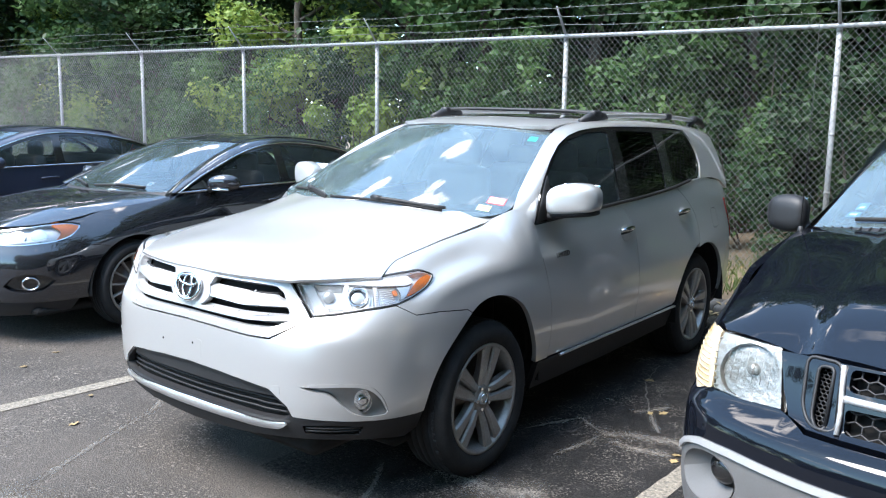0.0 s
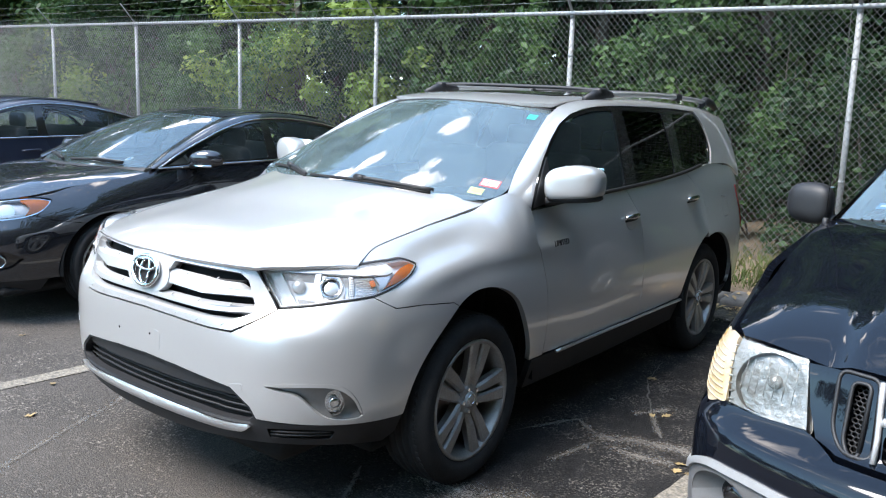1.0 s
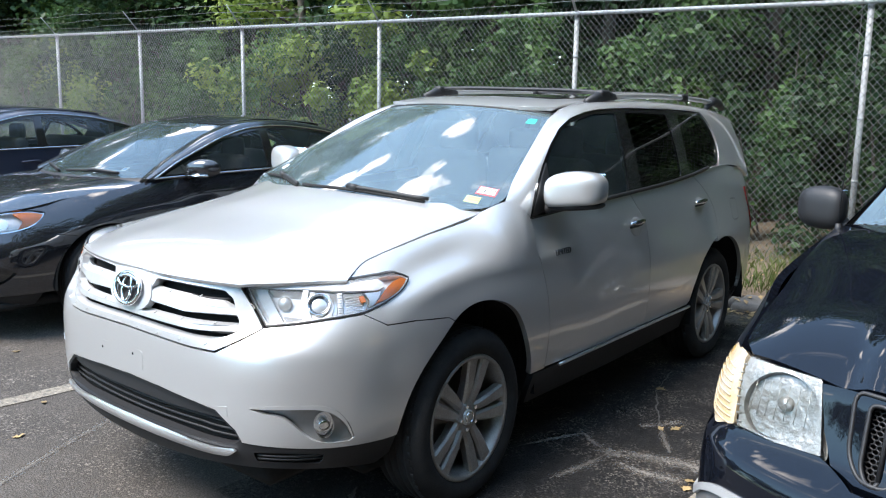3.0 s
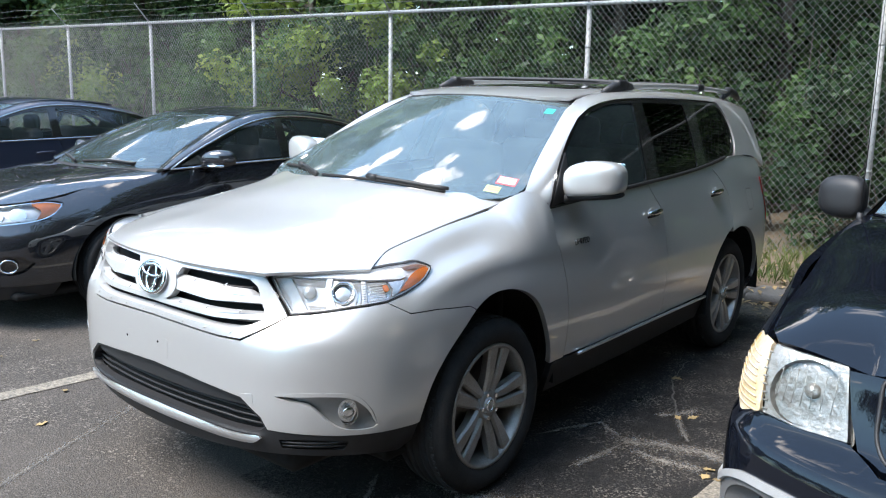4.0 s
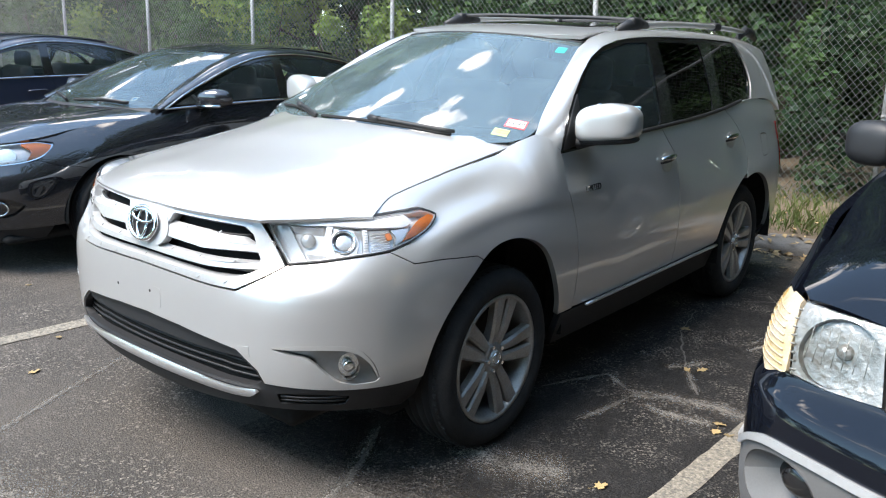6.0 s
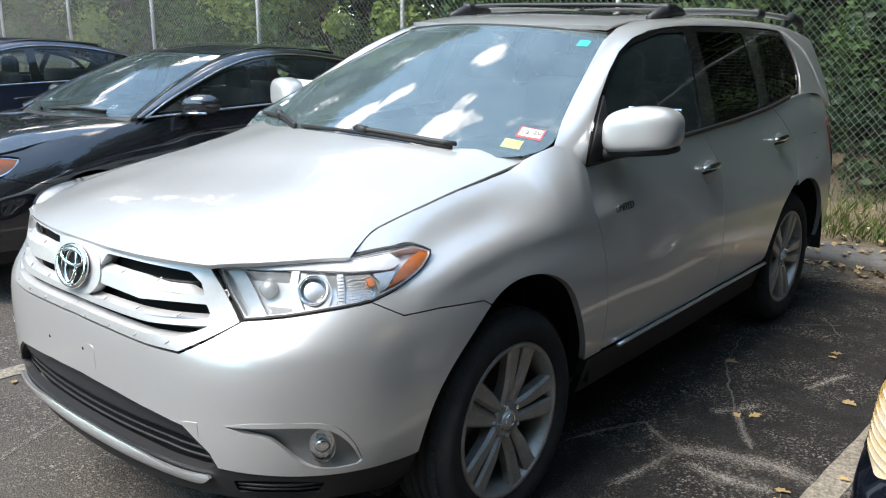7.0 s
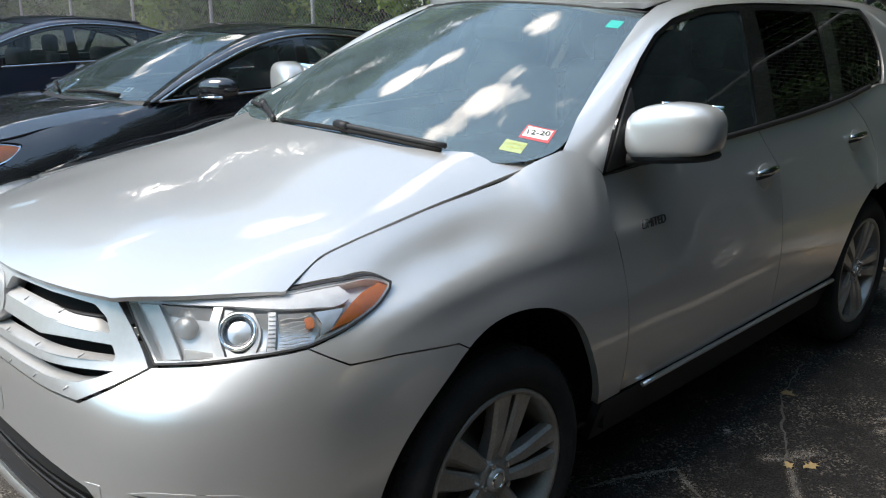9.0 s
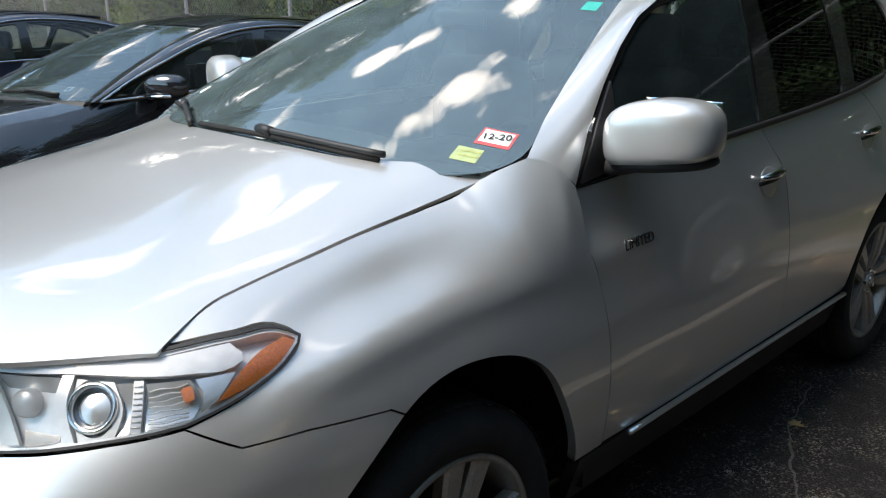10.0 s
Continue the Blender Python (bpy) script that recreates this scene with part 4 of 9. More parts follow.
# ---- the silver sport utility: its shape ----
SUV = Body(
    [(0, -.06), (.15, -.056), (.3, -.045), (.45, -.022), (.58, .012), (.70, .08), (.80, .185), (.87, .32), (.912, .48), (.94, .68), (.952, .93), (.955, 1.3), (.955, 1.85),
     (.955, 2.4), (.955, 2.9), (.955, 3.4), (.955, 3.75), (.94, 4.1), (.90, 4.42), (.80, 4.63), (.6, 4.715), (.3, 4.745), (0, 4.75)],
    [0, .35, .62, .80, .98, 1.20, 1.42, 1.64, 1.90, 2.15, 2.6, 3.2, 4.0, 4.46, 4.9, 5.3, 5.7, 6.1],
    [.20, .30, .36, .45, .55, .68, .78, .86, .93, 1.00, 1.06, 1.12, 1.18, 1.28],
    [[.16, .055, .02, .005, .0, .0, .0, .010, .028, .055, .10, .20, .4, .7],
     [.16, .055, .02, .005, .0, .0, .002, .020, .045, .075, .11, .20, .4, .7],
     [.16, .06, .03, .005, .0, .0, .012, .085, .115, .135, .165, .25, .4, .7],
     [.16, .07, .035, .008, .0, .0, .010, .055, .105, .145, .21, .32, .5, .7],
     [.16, .08, .045, .012, .002, .0, .003, .022, .062, .125, .22, .34, .5, .7],
     [.17, .10, .06, .02, .006, .0, .002, .014, .040, .088, .175, .30, .5, .7],
     [.17, .11, .07, .03, .010, .0, .0, .008, .030, .070, .130, .235, .4, .7],
     [.17, .11, .07, .032, .012, .0, .0, .006, .026, .062, .110, .19, .32, .6],
     [.16, .10, .07, .036, .016, .004, .004, .014, .032, .056, .088, .135, .195, .27],
     [.15, .095, .07, .040, .022, .012, .016, .028, .040, .053, .066, .080, .098, .128],
     [.15, .095, .072, .042, .026, .020, .024, .033, .043, .053, .064, .075, .088, .12],
     [.15, .095, .072, .042, .026, .020, .024, .033, .043, .053, .063, .073, .085, .11],
     [.15, .095, .072, .040, .022, .012, .012, .022, .036, .050, .062, .072, .084, .11],
     [.15, .10, .072, .036, .014, .002, .0, .008, .030, .048, .062, .072, .084, .11],
     [.15, .10, .06, .03, .012, .004, .006, .016, .030, .046, .060, .070, .084, .12],
     [.15, .09, .05, .02, .01, .01, .015, .02, .03, .04, .05, .06, .08, .12],
     [.15, .08, .03, .01, .0, .01, .03, .04, .05, .06, .07, .08, .10, .15],
     [.15, .08, .03, .01, .0, .01, .03, .05, .06, .07, .08, .09, .11, .16]])

SUV_HOOD_Z = Table([-.2, .0, .10, .25, .40, .60, .80, 1.0, 1.24, 1.5], [-.80, -.74, -.6, -.45, -.25, 0, .25, .45, .6, .74, .80],
                   [[.80, .84, .88, .90, .92, .93, .92, .90, .88, .84, .80],
                    [.92, .95, .985, 1.0, 1.018, 1.025, 1.018, 1.0, .985, .95, .92],
                    [.92, .955, 1.0, 1.032, 1.06, 1.068, 1.06, 1.032, 1.0, .955, .92],
                    [.955, .995, 1.043, 1.074, 1.10, 1.108, 1.10, 1.074, 1.043, .995, .955],
                    [1.00, 1.035, 1.085, 1.105, 1.125, 1.132, 1.125, 1.105, 1.085, 1.035, 1.00],
                    [1.05, 1.082, 1.125, 1.145, 1.16, 1.165, 1.16, 1.145, 1.125, 1.082, 1.05],
                    [1.08, 1.118, 1.158, 1.182, 1.204, 1.210, 1.204, 1.182, 1.158, 1.118, 1.08],
                    [1.11, 1.150, 1.198, 1.222, 1.246, 1.252, 1.246, 1.222, 1.198, 1.150, 1.11],
                    [1.185, 1.212, 1.252, 1.270, 1.282, 1.288, 1.282, 1.270, 1.252, 1.212, 1.185],
                    [1.22, 1.24, 1.27, 1.28, 1.29, 1.295, 1.29, 1.28, 1.27, 1.24, 1.22]], 0.04, 0.035)


def suv_hood(x, y):
    return np.stack([np.asarray(x, float), np.asarray(y, float), SUV_HOOD_Z(y, x)], -1)


SUV_SIDE_X = Table([1.2, 1.6, 2.1, 2.6, 3.2, 3.8, 4.2, 4.6], [1.10, 1.17, 1.25, 1.35, 1.45, 1.55, 1.62, 1.68, 1.74],
                   [[.882, .868, .845, .80, .74, .68, .63, .58, .52],
                    [.886, .872, .85, .81, .765, .71, .665, .62, .56],
                    [.888, .874, .855, .82, .78, .735, .695, .655, .60],
                    [.890, .876, .858, .825, .788, .745, .71, .672, .615],
                    [.890, .876, .858, .825, .788, .745, .71, .672, .615],
                    [.886, .872, .852, .815, .778, .735, .70, .662, .605],
                    [.872, .858, .835, .795, .755, .712, .675, .637, .58],
                    [.83, .815, .79, .75, .71, .665, .63, .59, .54]], 0.08, 0.02)


def suv_side(y, z):
    return np.stack([SUV_SIDE_X(y, z), np.asarray(y, float), np.asarray(z, float)], -1)


SUV_ROOF_Z = Table([1.8, 2.0, 2.3, 2.7, 3.2, 3.8, 4.2, 4.5, 4.75], [-.75, -.66, -.6, -.5, -.25, 0, .25, .5, .6, .66, .75],
                   [[1.45, 1.55, 1.572, 1.59, 1.605, 1.61, 1.605, 1.59, 1.572, 1.55, 1.45],
                    [1.52, 1.615, 1.638, 1.655, 1.67, 1.675, 1.67, 1.655, 1.638, 1.615, 1.52],
                    [1.57, 1.655, 1.678, 1.695, 1.71, 1.715, 1.71, 1.695, 1.678, 1.655, 1.57],
                    [1.60, 1.675, 1.698, 1.714, 1.728, 1.733, 1.728, 1.714, 1.698, 1.675, 1.60],
                    [1.60, 1.678, 1.70, 1.716, 1.731, 1.736, 1.731, 1.716, 1.70, 1.678, 1.60],
                    [1.59, 1.665, 1.688, 1.705, 1.719, 1.724, 1.719, 1.705, 1.688, 1.665, 1.59],
                    [1.57, 1.645, 1.668, 1.685, 1.699, 1.704, 1.699, 1.685, 1.668, 1.645, 1.57],
                    [1.53, 1.61, 1.63, 1.65, 1.664, 1.67, 1.664, 1.65, 1.63, 1.61, 1.53],
                    [1.46, 1.54, 1.56, 1.58, 1.595, 1.60, 1.595, 1.58, 1.56, 1.54, 1.46]], 0.06, 0.012)


def suv_roof(x, y):
    return np.stack([np.asarray(x, float), np.asarray(y, float), SUV_ROOF_Z(y, x)], -1)


def screen(base_mid, base_side, top_mid, top_side, bulge=0.02):
    """A curved windscreen: u across in -1..1, v upwards in 0..1, from the middle and side points of its lower and upper edges."""
    a, b, c, d = (np.asarray(q, float) for q in (base_mid, base_side, top_mid, top_side))

    def fn(u, v):
        u, v = np.asarray(u, float)[..., None], np.asarray(v, float)[..., None]
        lo = a + (b - a) * np.where([True, False, False], np.abs(u), u * u)
        hi = c + (d - c) * np.where([True, False, False], np.abs(u), u * u)
        p = lo + (hi - lo) * v
        p[..., 1] -= (bulge * 4 * v * (1 - v))[..., 0] * 0.6
        p[..., 2] += (bulge * 4 * v * (1 - v))[..., 0]
        return p * np.where([True, False, False], np.where(u < 0, -1, 1), 1)
    return fn


SUV_SCREEN = screen((0, .985, 1.235), (.80, 1.280, 1.237), (0, 1.955, 1.662), (.585, 2.105, 1.626), 0.010)


# ---- the silver sport utility: its parts ----
def ruled(w_path, d_path, bulge=0.0):
    """A strip from one 3D path to another: b across in 0..1, a along in 0..1, bowed outwards."""
    def along(p):
        p = np.asarray(p, float)
        s = np.concatenate([[0], np.cumsum(np.linalg.norm(np.diff(p, axis=0), axis=1))])
        xs = np.linspace(0, s[-1], 200)
        q = np.stack([np.interp(xs, s, p[:, k]) for k in range(3)], 1)
        for k in range(3):
            q[:, k] = blur(q[:, k], 6, 0)
        return q
    W, D = along(w_path), along(d_path)
    t = np.linspace(0, 1, 200)

    def fn(b, a):
        b, a = np.asarray(b, float), np.asarray(a, float)
        w = np.stack([np.interp(a, t, W[:, k]) for k in range(3)], -1)
        d = np.stack([np.interp(a, t, D[:, k]) for k in range(3)], -1)
        bb = b[..., None]
        p = w + (d - w) * bb
        o = 4 * bulge * b * (1 - b)
        p[..., 0] += o * 0.8
        p[..., 2] += o * 0.6
        return p
    return fn


def offset_fn(fn, dist):
    """The same surface, moved along its normal."""
    def g(u, v):
        u, v = np.asarray(u, float), np.asarray(v, float)
        e = 0.004
        p = fn(u, v)
        n = np.cross(fn(u + e, v) - fn(u - e, v), fn(u, v + e) - fn(u, v - e))
        n /= np.maximum(np.linalg.norm(n, axis=-1), 1e-12)[..., None]
        return p + n * dist
    return g


def bowed(fn, v0, v1, rise):
    """The surface, bowed out (or hollowed) between two heights."""
    def g(u, v):
        t = np.clip((np.asarray(v, float) - v0) / (v1 - v0), 0, 1)
        p, q = fn(u, v), offset_fn(fn, rise)(u, v)
        return p + (q - p) * (4 * t * (1 - t))[..., None]
    return g


def on_side(body, pts):
    """(y, z) points of a car's flank as (u, z)."""
    return [(float(body.u_of_y(y)), z) for y, z in pts]


def arc(cy, cz, r, a0, a1, n=20):
    return [(cy + r * math.cos(math.radians(a0 + (a1 - a0) * i / n)), cz + r * math.sin(math.radians(a0 + (a1 - a0) * i / n))) for i in range(n + 1)]


def line_at(fn, pts, r, sides=6):
    """A thin tube lying on a surface along (u, v) points."""
    p = np.asarray(pts, float)
    q = fn(p[:, 0], p[:, 1])
    return tube([tuple(v) for v in q], r, sides)


def text_mesh(body, size, depth, mat_, parent, m, name="lettering", label=""):
    """Raised letters, turned into a mesh."""
    cu = bpy.data.curves.new(name, "FONT")
    cu.body, cu.size, cu.extrude, cu.align_x, cu.align_y = body, size, depth, "CENTER", "CENTER"
    tmp = bpy.data.objects.new(name, cu)
    scene.collection.objects.link(tmp)
    dg = bpy.context.evaluated_depsgraph_get()
    me = bpy.data.meshes.new_from_object(tmp.evaluated_get(dg))
    bpy.data.objects.remove(tmp)
    me.materials.clear()
    me.materials.append(mat_)
    return part(name, me, None, parent, label, at=m)


def frame_at(fn, u, v, e=0.004):
    """A pose on a surface: x along u, z outwards."""
    a = np.array([u]), np.array([v])
    p = fn(*a)[0]
    x = (fn(a[0] + e, a[1]) - fn(a[0] - e, a[1]))[0]
    y = (fn(a[0], a[1] + e) - fn(a[0], a[1] - e))[0]
    z = Vector(np.cross(x, y)).normalized()
    x = Vector(x).normalized()
    y = z.cross(x)
    return Matrix(((x.x, y.x, z.x, p[0]), (x.y, y.y, z.y, p[1]), (x.z, y.z, z.z, p[2]), (0, 0, 0, 1)))


def both(pts):
    """A half outline from the middle outwards, closed by its mirror image."""
    p = np.asarray(pts, float)
    return np.concatenate([p, (p * (-1, 1))[::-1]])


def whole_sc(half):
    """A windscreen outline from its right half."""
    h = np.asarray(half, float)
    return ring(np.concatenate([h, (h * (-1, 1))[::-1][1:-1], h[:1]]), step=.05)


def build_suv():
    car = thing("suv", "silver mid-size sport utility vehicle with alloy wheels and roof rails", "car")
    B, Hd, Sd, Rf, Ws = SUV, suv_hood, suv_side, suv_roof, SUV_SCREEN
    FC, RC, AZ, AR = 0.93, 3.72, 0.375, 0.465
    S = lambda *pts: on_side(B, pts)
    seam = [(1.44, .850), (1.26, .866), (1.135, .868), (1.044, .915)]
    lamp_low = [(1.044, .915), (.912, .902), (.771, .883), (.634, .867)]
    grille_low = [(.634, .867), (.461, .777), (.356, .778), (.18, .788), (0, .794)]
    intake_top = [(0, .602), (.18, .594), (.35, .577), (.46, .563)]
    a_seam = 70.0

    def arch_line(cy, grow, a0, a1, n):
        """A wheel arch with a flattened, squarish top."""
        out = []
        for i in range(n + 1):
            a = a0 + (a1 - a0) * i / n
            r = .453 + grow + .05 * math.exp(-((a - 80) / 36) ** 4)
            out.append((cy + r * math.cos(math.radians(a)), AZ + r * math.sin(math.radians(a))))
        return out
    front_arch = S(*arch_line(FC, 0, 180 - a_seam, 173, 14))
    # front bumper skin
    half = np.concatenate([ring(intake_top, [(.46, .563), (.545, .50), (.57, .455)], seg((.57, .455), (.73, .448), (.856, .440), (1.016, .431), (1.17, .427)))[:-1], np.array(front_arch)[::-1],
                           seam, lamp_low[1:], grille_low[1:]])
    loop = ring(np.concatenate([half, (half * (-1, 1))[::-1][1:-1], half[:1]]), step=0.022)
    fog_hole = ring(seg((.605, .589), (.66, .604), (.732, .608), (.80, .608), (.875, .602), (.917, .584), (.962, .534), (.990, .470)), seg((.990, .470), (.975, .460), (.943, .459), (.89, .461), (.834, .476), (.80, .50), (.772, .528), (.732, .561), (.66, .575), (.605, .589)), step=0.018)
    bumper = panel("front_bumper", B, loop, SILVER, car, holes=[fog_hole, fog_hole * (-1, 1)], step=0.024, hole_gap=0.0)
    # plate mount, tow cover
    tow = rounded([(.455, .580), (.515, .588), (.518, .542), (.475, .556)], .008)
    panel("tow_cover", B, tow, SILVER, bumper, lift=0.0015, thick=0.004, step=0.02)
    for pu, pz in ((-.183, .671), (.028, .690)):
        part("screw_hole", tube([tuple(B(np.array([pu]), np.array([pz]))[0] + (0, .004, 0)), tuple(B(np.array([pu]), np.array([pz]))[0] - (0, .0015, 0))], .0055, 8), DARK, bumper)
    panel("plate_mount", B, rounded([(-.19, .615), (.09, .63), (.09, .715), (-.19, .70)], .02), SILVER, bumper, lift=0.0012, thick=0.003, step=0.03)
    # fog lamps
    for s in (1, -1):
        bez = panel("fog_bezel", bowed(offset_fn(B, -0.004), .46, .61, -.026), shrink(fog_hole, -.004), FOG_TRIM, bumper, holes=[oval(.875, .527, .037, .047)], flip=s, gap=0, step=0.02, thick=0.03)
        part("fog_bowl", panel_mesh("fog_bowl", offset_fn(B, -0.03), oval(.875, .527, .038, .048), mat_=REFLECTOR, flip=s, gap=0, step=.012, rim=False), None, bez)
        panel("fog_lens", offset_fn(B, 0.001), oval(.875, .527, .034, .044), LENS, bez, flip=s, gap=0, step=.012, thick=.01)
        m = frame_at(B, .875, .527)
        rg = lathe([(-.03, .018), (-.012, .022), (-.008, .019), (-.010, .002)], 24, True)
        bmesh.ops.rotate(rg, verts=rg.verts, matrix=Matrix.Rotation(math.pi / 2, 3, "Y"))
        bmesh.ops.scale(rg, vec=(1, 1, -1), verts=rg.verts)
        bmesh.ops.transform(rg, matrix=Matrix.Diagonal((s, 1, 1, 1)) @ m, verts=rg.verts)
        part("fog_bulb", rg, CHROME, bez)
        # bright brow along the upper edge of the bezel
        panel("fog_brow", offset_fn(B, .001), ring(seg((.600, .590), (.66, .604), (.732, .609), (.80, .609), (.872, .603), (.912, .586), (.958, .536), (.985, .476)), seg((.978, .476), (.948, .532), (.902, .574), (.866, .588), (.80, .595), (.732, .595), (.66, .592), (.600, .590)), step=.02), SILVER, bez, flip=s, gap=0, step=.02, thick=.012)
    # lower black valance with intake
    intake = np.concatenate([ring(intake_top, [(.46, .563), (.545, .50), (.568, .458)], seg((.568, .458), (.54, .438), (.45, .430), (.25, .436), (0, .440)))])
    val_half = np.concatenate([intake_top, [(.46, .563), (.545, .50), (.57, .455)], seg((.57, .455), (.73, .448), (.856, .440), (1.016, .431), (1.17, .427)), S(*arch_line(FC, 0, 173, 184, 3)),
                               [(1.14, .31)], seg((1.13, .305), (.95, .335), (.75, .352), (.5, .348), (.25, .328), (0, .318))])
    vl = ring(np.concatenate([val_half, (val_half * (-1, 1))[::-1][1:-1], val_half[:1]]), step=0.025)
    inh = ring(np.concatenate([intake, (intake * (-1, 1))[::-1]]), step=0.022)
    inh = shrink(inh, .008)
    vents = rounded([(.61, .420), (.88, .412), (.865, .375), (.62, .380)], .01)
    valance = panel("lower_valance", offset_fn(B, -.004), vl, BLACK_TRIM, car, holes=[inh, vents, vents * (-1, 1)], step=0.03, thick=.03)
    panel("intake_backing", offset_fn(B, -.045), shrink(inh, -.02), DARK, valance, gap=0, rim=False, step=.04)
    panel("intake_panel", offset_fn(B, -.014), shrink(ring(np.concatenate([both([(0, .598), (.18, .590), (.35, .573), (.455, .560), (.50, .528), (.25, .528), (0, .532)])]), step=.03), .004), BLACK_TRIM, valance, gap=0, rim=False, step=.04)
    for k in range(3):
        z = .460 + .026 * k
        w = .56 - .10 * max(0, z - .5) / .06
        pts = [(u, z + .004 * (abs(u) < .4)) for u in np.linspace(-w, w, 24)]
        part("intake_slat", line_at(offset_fn(B, -.034), pts, .0042, 6), BLACK_TRIM, valance)
    for s in (1, -1):
        panel("vent_backing", offset_fn(B, -.03), shrink(vents, -.01), DARK, valance, flip=s, gap=0, rim=False)
        for k in range(2):
            part("vent_slat", line_at(offset_fn(B, -.012), [(s * u, .391 + .014 * k) for u in np.linspace(.62, .87, 8)], .004, 6), BLACK_TRIM, valance)
    strip_half = np.concatenate([seg((0, .437), (.25, .433), (.45, .425), (.535, .432)), seg((.545, .425), (.525, .408), (.45, .390), (.25, .392), (0, .395))])
    panel("chrome_strip", bowed(offset_fn(B, .004), .385, .44, .012), ring(np.concatenate([strip_half[:30], strip_half[30:], (strip_half * (-1, 1))[::-1]]), step=.02), SATIN, valance, gap=0, step=.016, thick=.014, label="bright chrome strip")
    # grille
    g_half = np.concatenate([[(0, 1.006), (.15, 1.007), (.29, 1.008), (.49, 1.010)], seg((.508, 1.0), (.57, .93), (.628, .864)), [(.461, .782), (.356, .783), (.18, .793), (0, .799)]])
    gl = ring(np.concatenate([g_half, (g_half * (-1, 1))[::-1][1:-1], g_half[:1]]), step=.022)
    s1 = rounded([(.112, .945), (.132, .990), (.30, .990), (.45, .984), (.488, .958), (.503, .925), (.30, .935)], .008)
    s2 = rounded([(.072, .886), (.098, .910), (.30, .898), (.512, .902), (.527, .880), (.525, .868), (.30, .862), (.085, .866)], .006)
    s3h = np.array([(0, .852), (.15, .848), (.34, .843), (.535, .850), (.50, .835), (.45, .818), (.34, .812), (.15, .818), (0, .822)])
    s3 = ring(np.concatenate([s3h, (s3h * (-1, 1))[::-1][1:-1], s3h[:1]]), step=.02)
    gf = offset_fn(B, .004)
    grille = panel("grille", gf, gl, SILVER_TRIM, car, holes=[s1, s1 * (-1, 1), s2, s2 * (-1, 1), s3], gap=.001, thick=.045, step=.02, label="silver grille with three slots")
    panel("grille_backing", offset_fn(B, -.05), gl, DARK, grille, gap=-.01, rim=False, step=.04)
    def slat_face(zl, zh):
        """The sloping upper face of a grille bar, running up and back into its slot."""
        def fn(u, v):
            u, v = np.asarray(u, float), np.asarray(v, float)
            a, b = np.interp(np.abs(u), *zl), np.interp(np.abs(u), *zh)
            z = a + (b - a) * .48 * v
            p, q = offset_fn(B, .003)(u, z), offset_fn(B, -.024)(u, z)
            return p + (q - p) * v[..., None]
        return fn
    for zl, zh, u0, u1 in ((([.11, .30, .50], [.943, .933, .923]), ([.11, .30, .45, .50], [.992, .992, .986, .94]), .112, .497),
                           (([.07, .30, .53], [.865, .861, .868]), ([.07, .30, .53], [.900, .899, .895]), .078, .522),
                           (([0, .15, .34, .45, .53], [.821, .817, .811, .817, .846]), ([0, .34, .53], [.853, .844, .852]), .001, .525)):
        for s in (1, -1):
            rect = ring([(u0, 0), (u1, 0)], [(u1, 0), (u1, 1)], [(u1, 1), (u0, 1)], [(u0, 1), (u0, 0)], step=.03)
            panel("grille_slat", slat_face(zl, zh), rect, SILVER_TRIM, grille, flip=s, gap=0, rim=False, step=.03)
    for z0, u0, u1 in ((.967, .13, .47), (.884, .09, .515), (.835, -.50, .50)):
        for s in ((1, -1) if u0 > 0 else (1,)):
            part("grille_mesh", line_at(offset_fn(B, -.025), [(s * u, z0 - .012) for u in np.linspace(u0, u1, 16)], .006, 4), BLACK_TRIM, grille)
    for (z0, us) in ((.955, (.22, .36)), (.872, (.16, .30, .44)), (.800, (-.42, -.30, -.18, -.06, .06, .18, .30, .42))):
        for u in us:
            for s in ((1, -1) if us[0] > 0 else (1,)):
                part("grille_stud", line_at(gf, [(s * u - .007, z0 - .004), (s * u + .007, z0 + .006)], .0022, 5), SILVER_TRIM, grille)
    # emblem: an oval ring on its plinth
    emb_fn = offset_fn(B, .008)
    plinth = rounded([(-.135, .915), (-.10, .995), (.10, .995), (.135, .915), (.09, .868), (-.09, .868)], .04)
    emb = panel("emblem_plinth", emb_fn, plinth, SILVER_TRIM, grille, gap=0, step=.02, thick=.03)
    m = frame_at(offset_fn(B, .014), 0, .933)

    def oval_ring(rx, ry, rt, z):
        return tube([tuple(m @ Vector((rx * math.cos(w), ry * math.sin(w), z))) for w in np.linspace(0, 2 * math.pi, 40)], rt, 8, caps=False)
    part("emblem_disc", panel_mesh("emblem_disc", emb_fn, oval(0, .933, .074, .056), mat_=BLACK_TRIM, gap=0, lift=.002, thick=.004, step=.02), None, emb)
    part("emblem_ring", oval_ring(.076, .058, .0085, .003), CHROME, emb)
    part("emblem_oval", oval_ring(.026, .050, .0065, .004), CHROME, emb)
    part("emblem_oval", tube([tuple(m @ Vector((.060 * math.cos(w), .024 + .022 * math.sin(w), .005))) for w in np.linspace(0, 2 * math.pi, 36)], .0062, 8, caps=False), CHROME, emb)
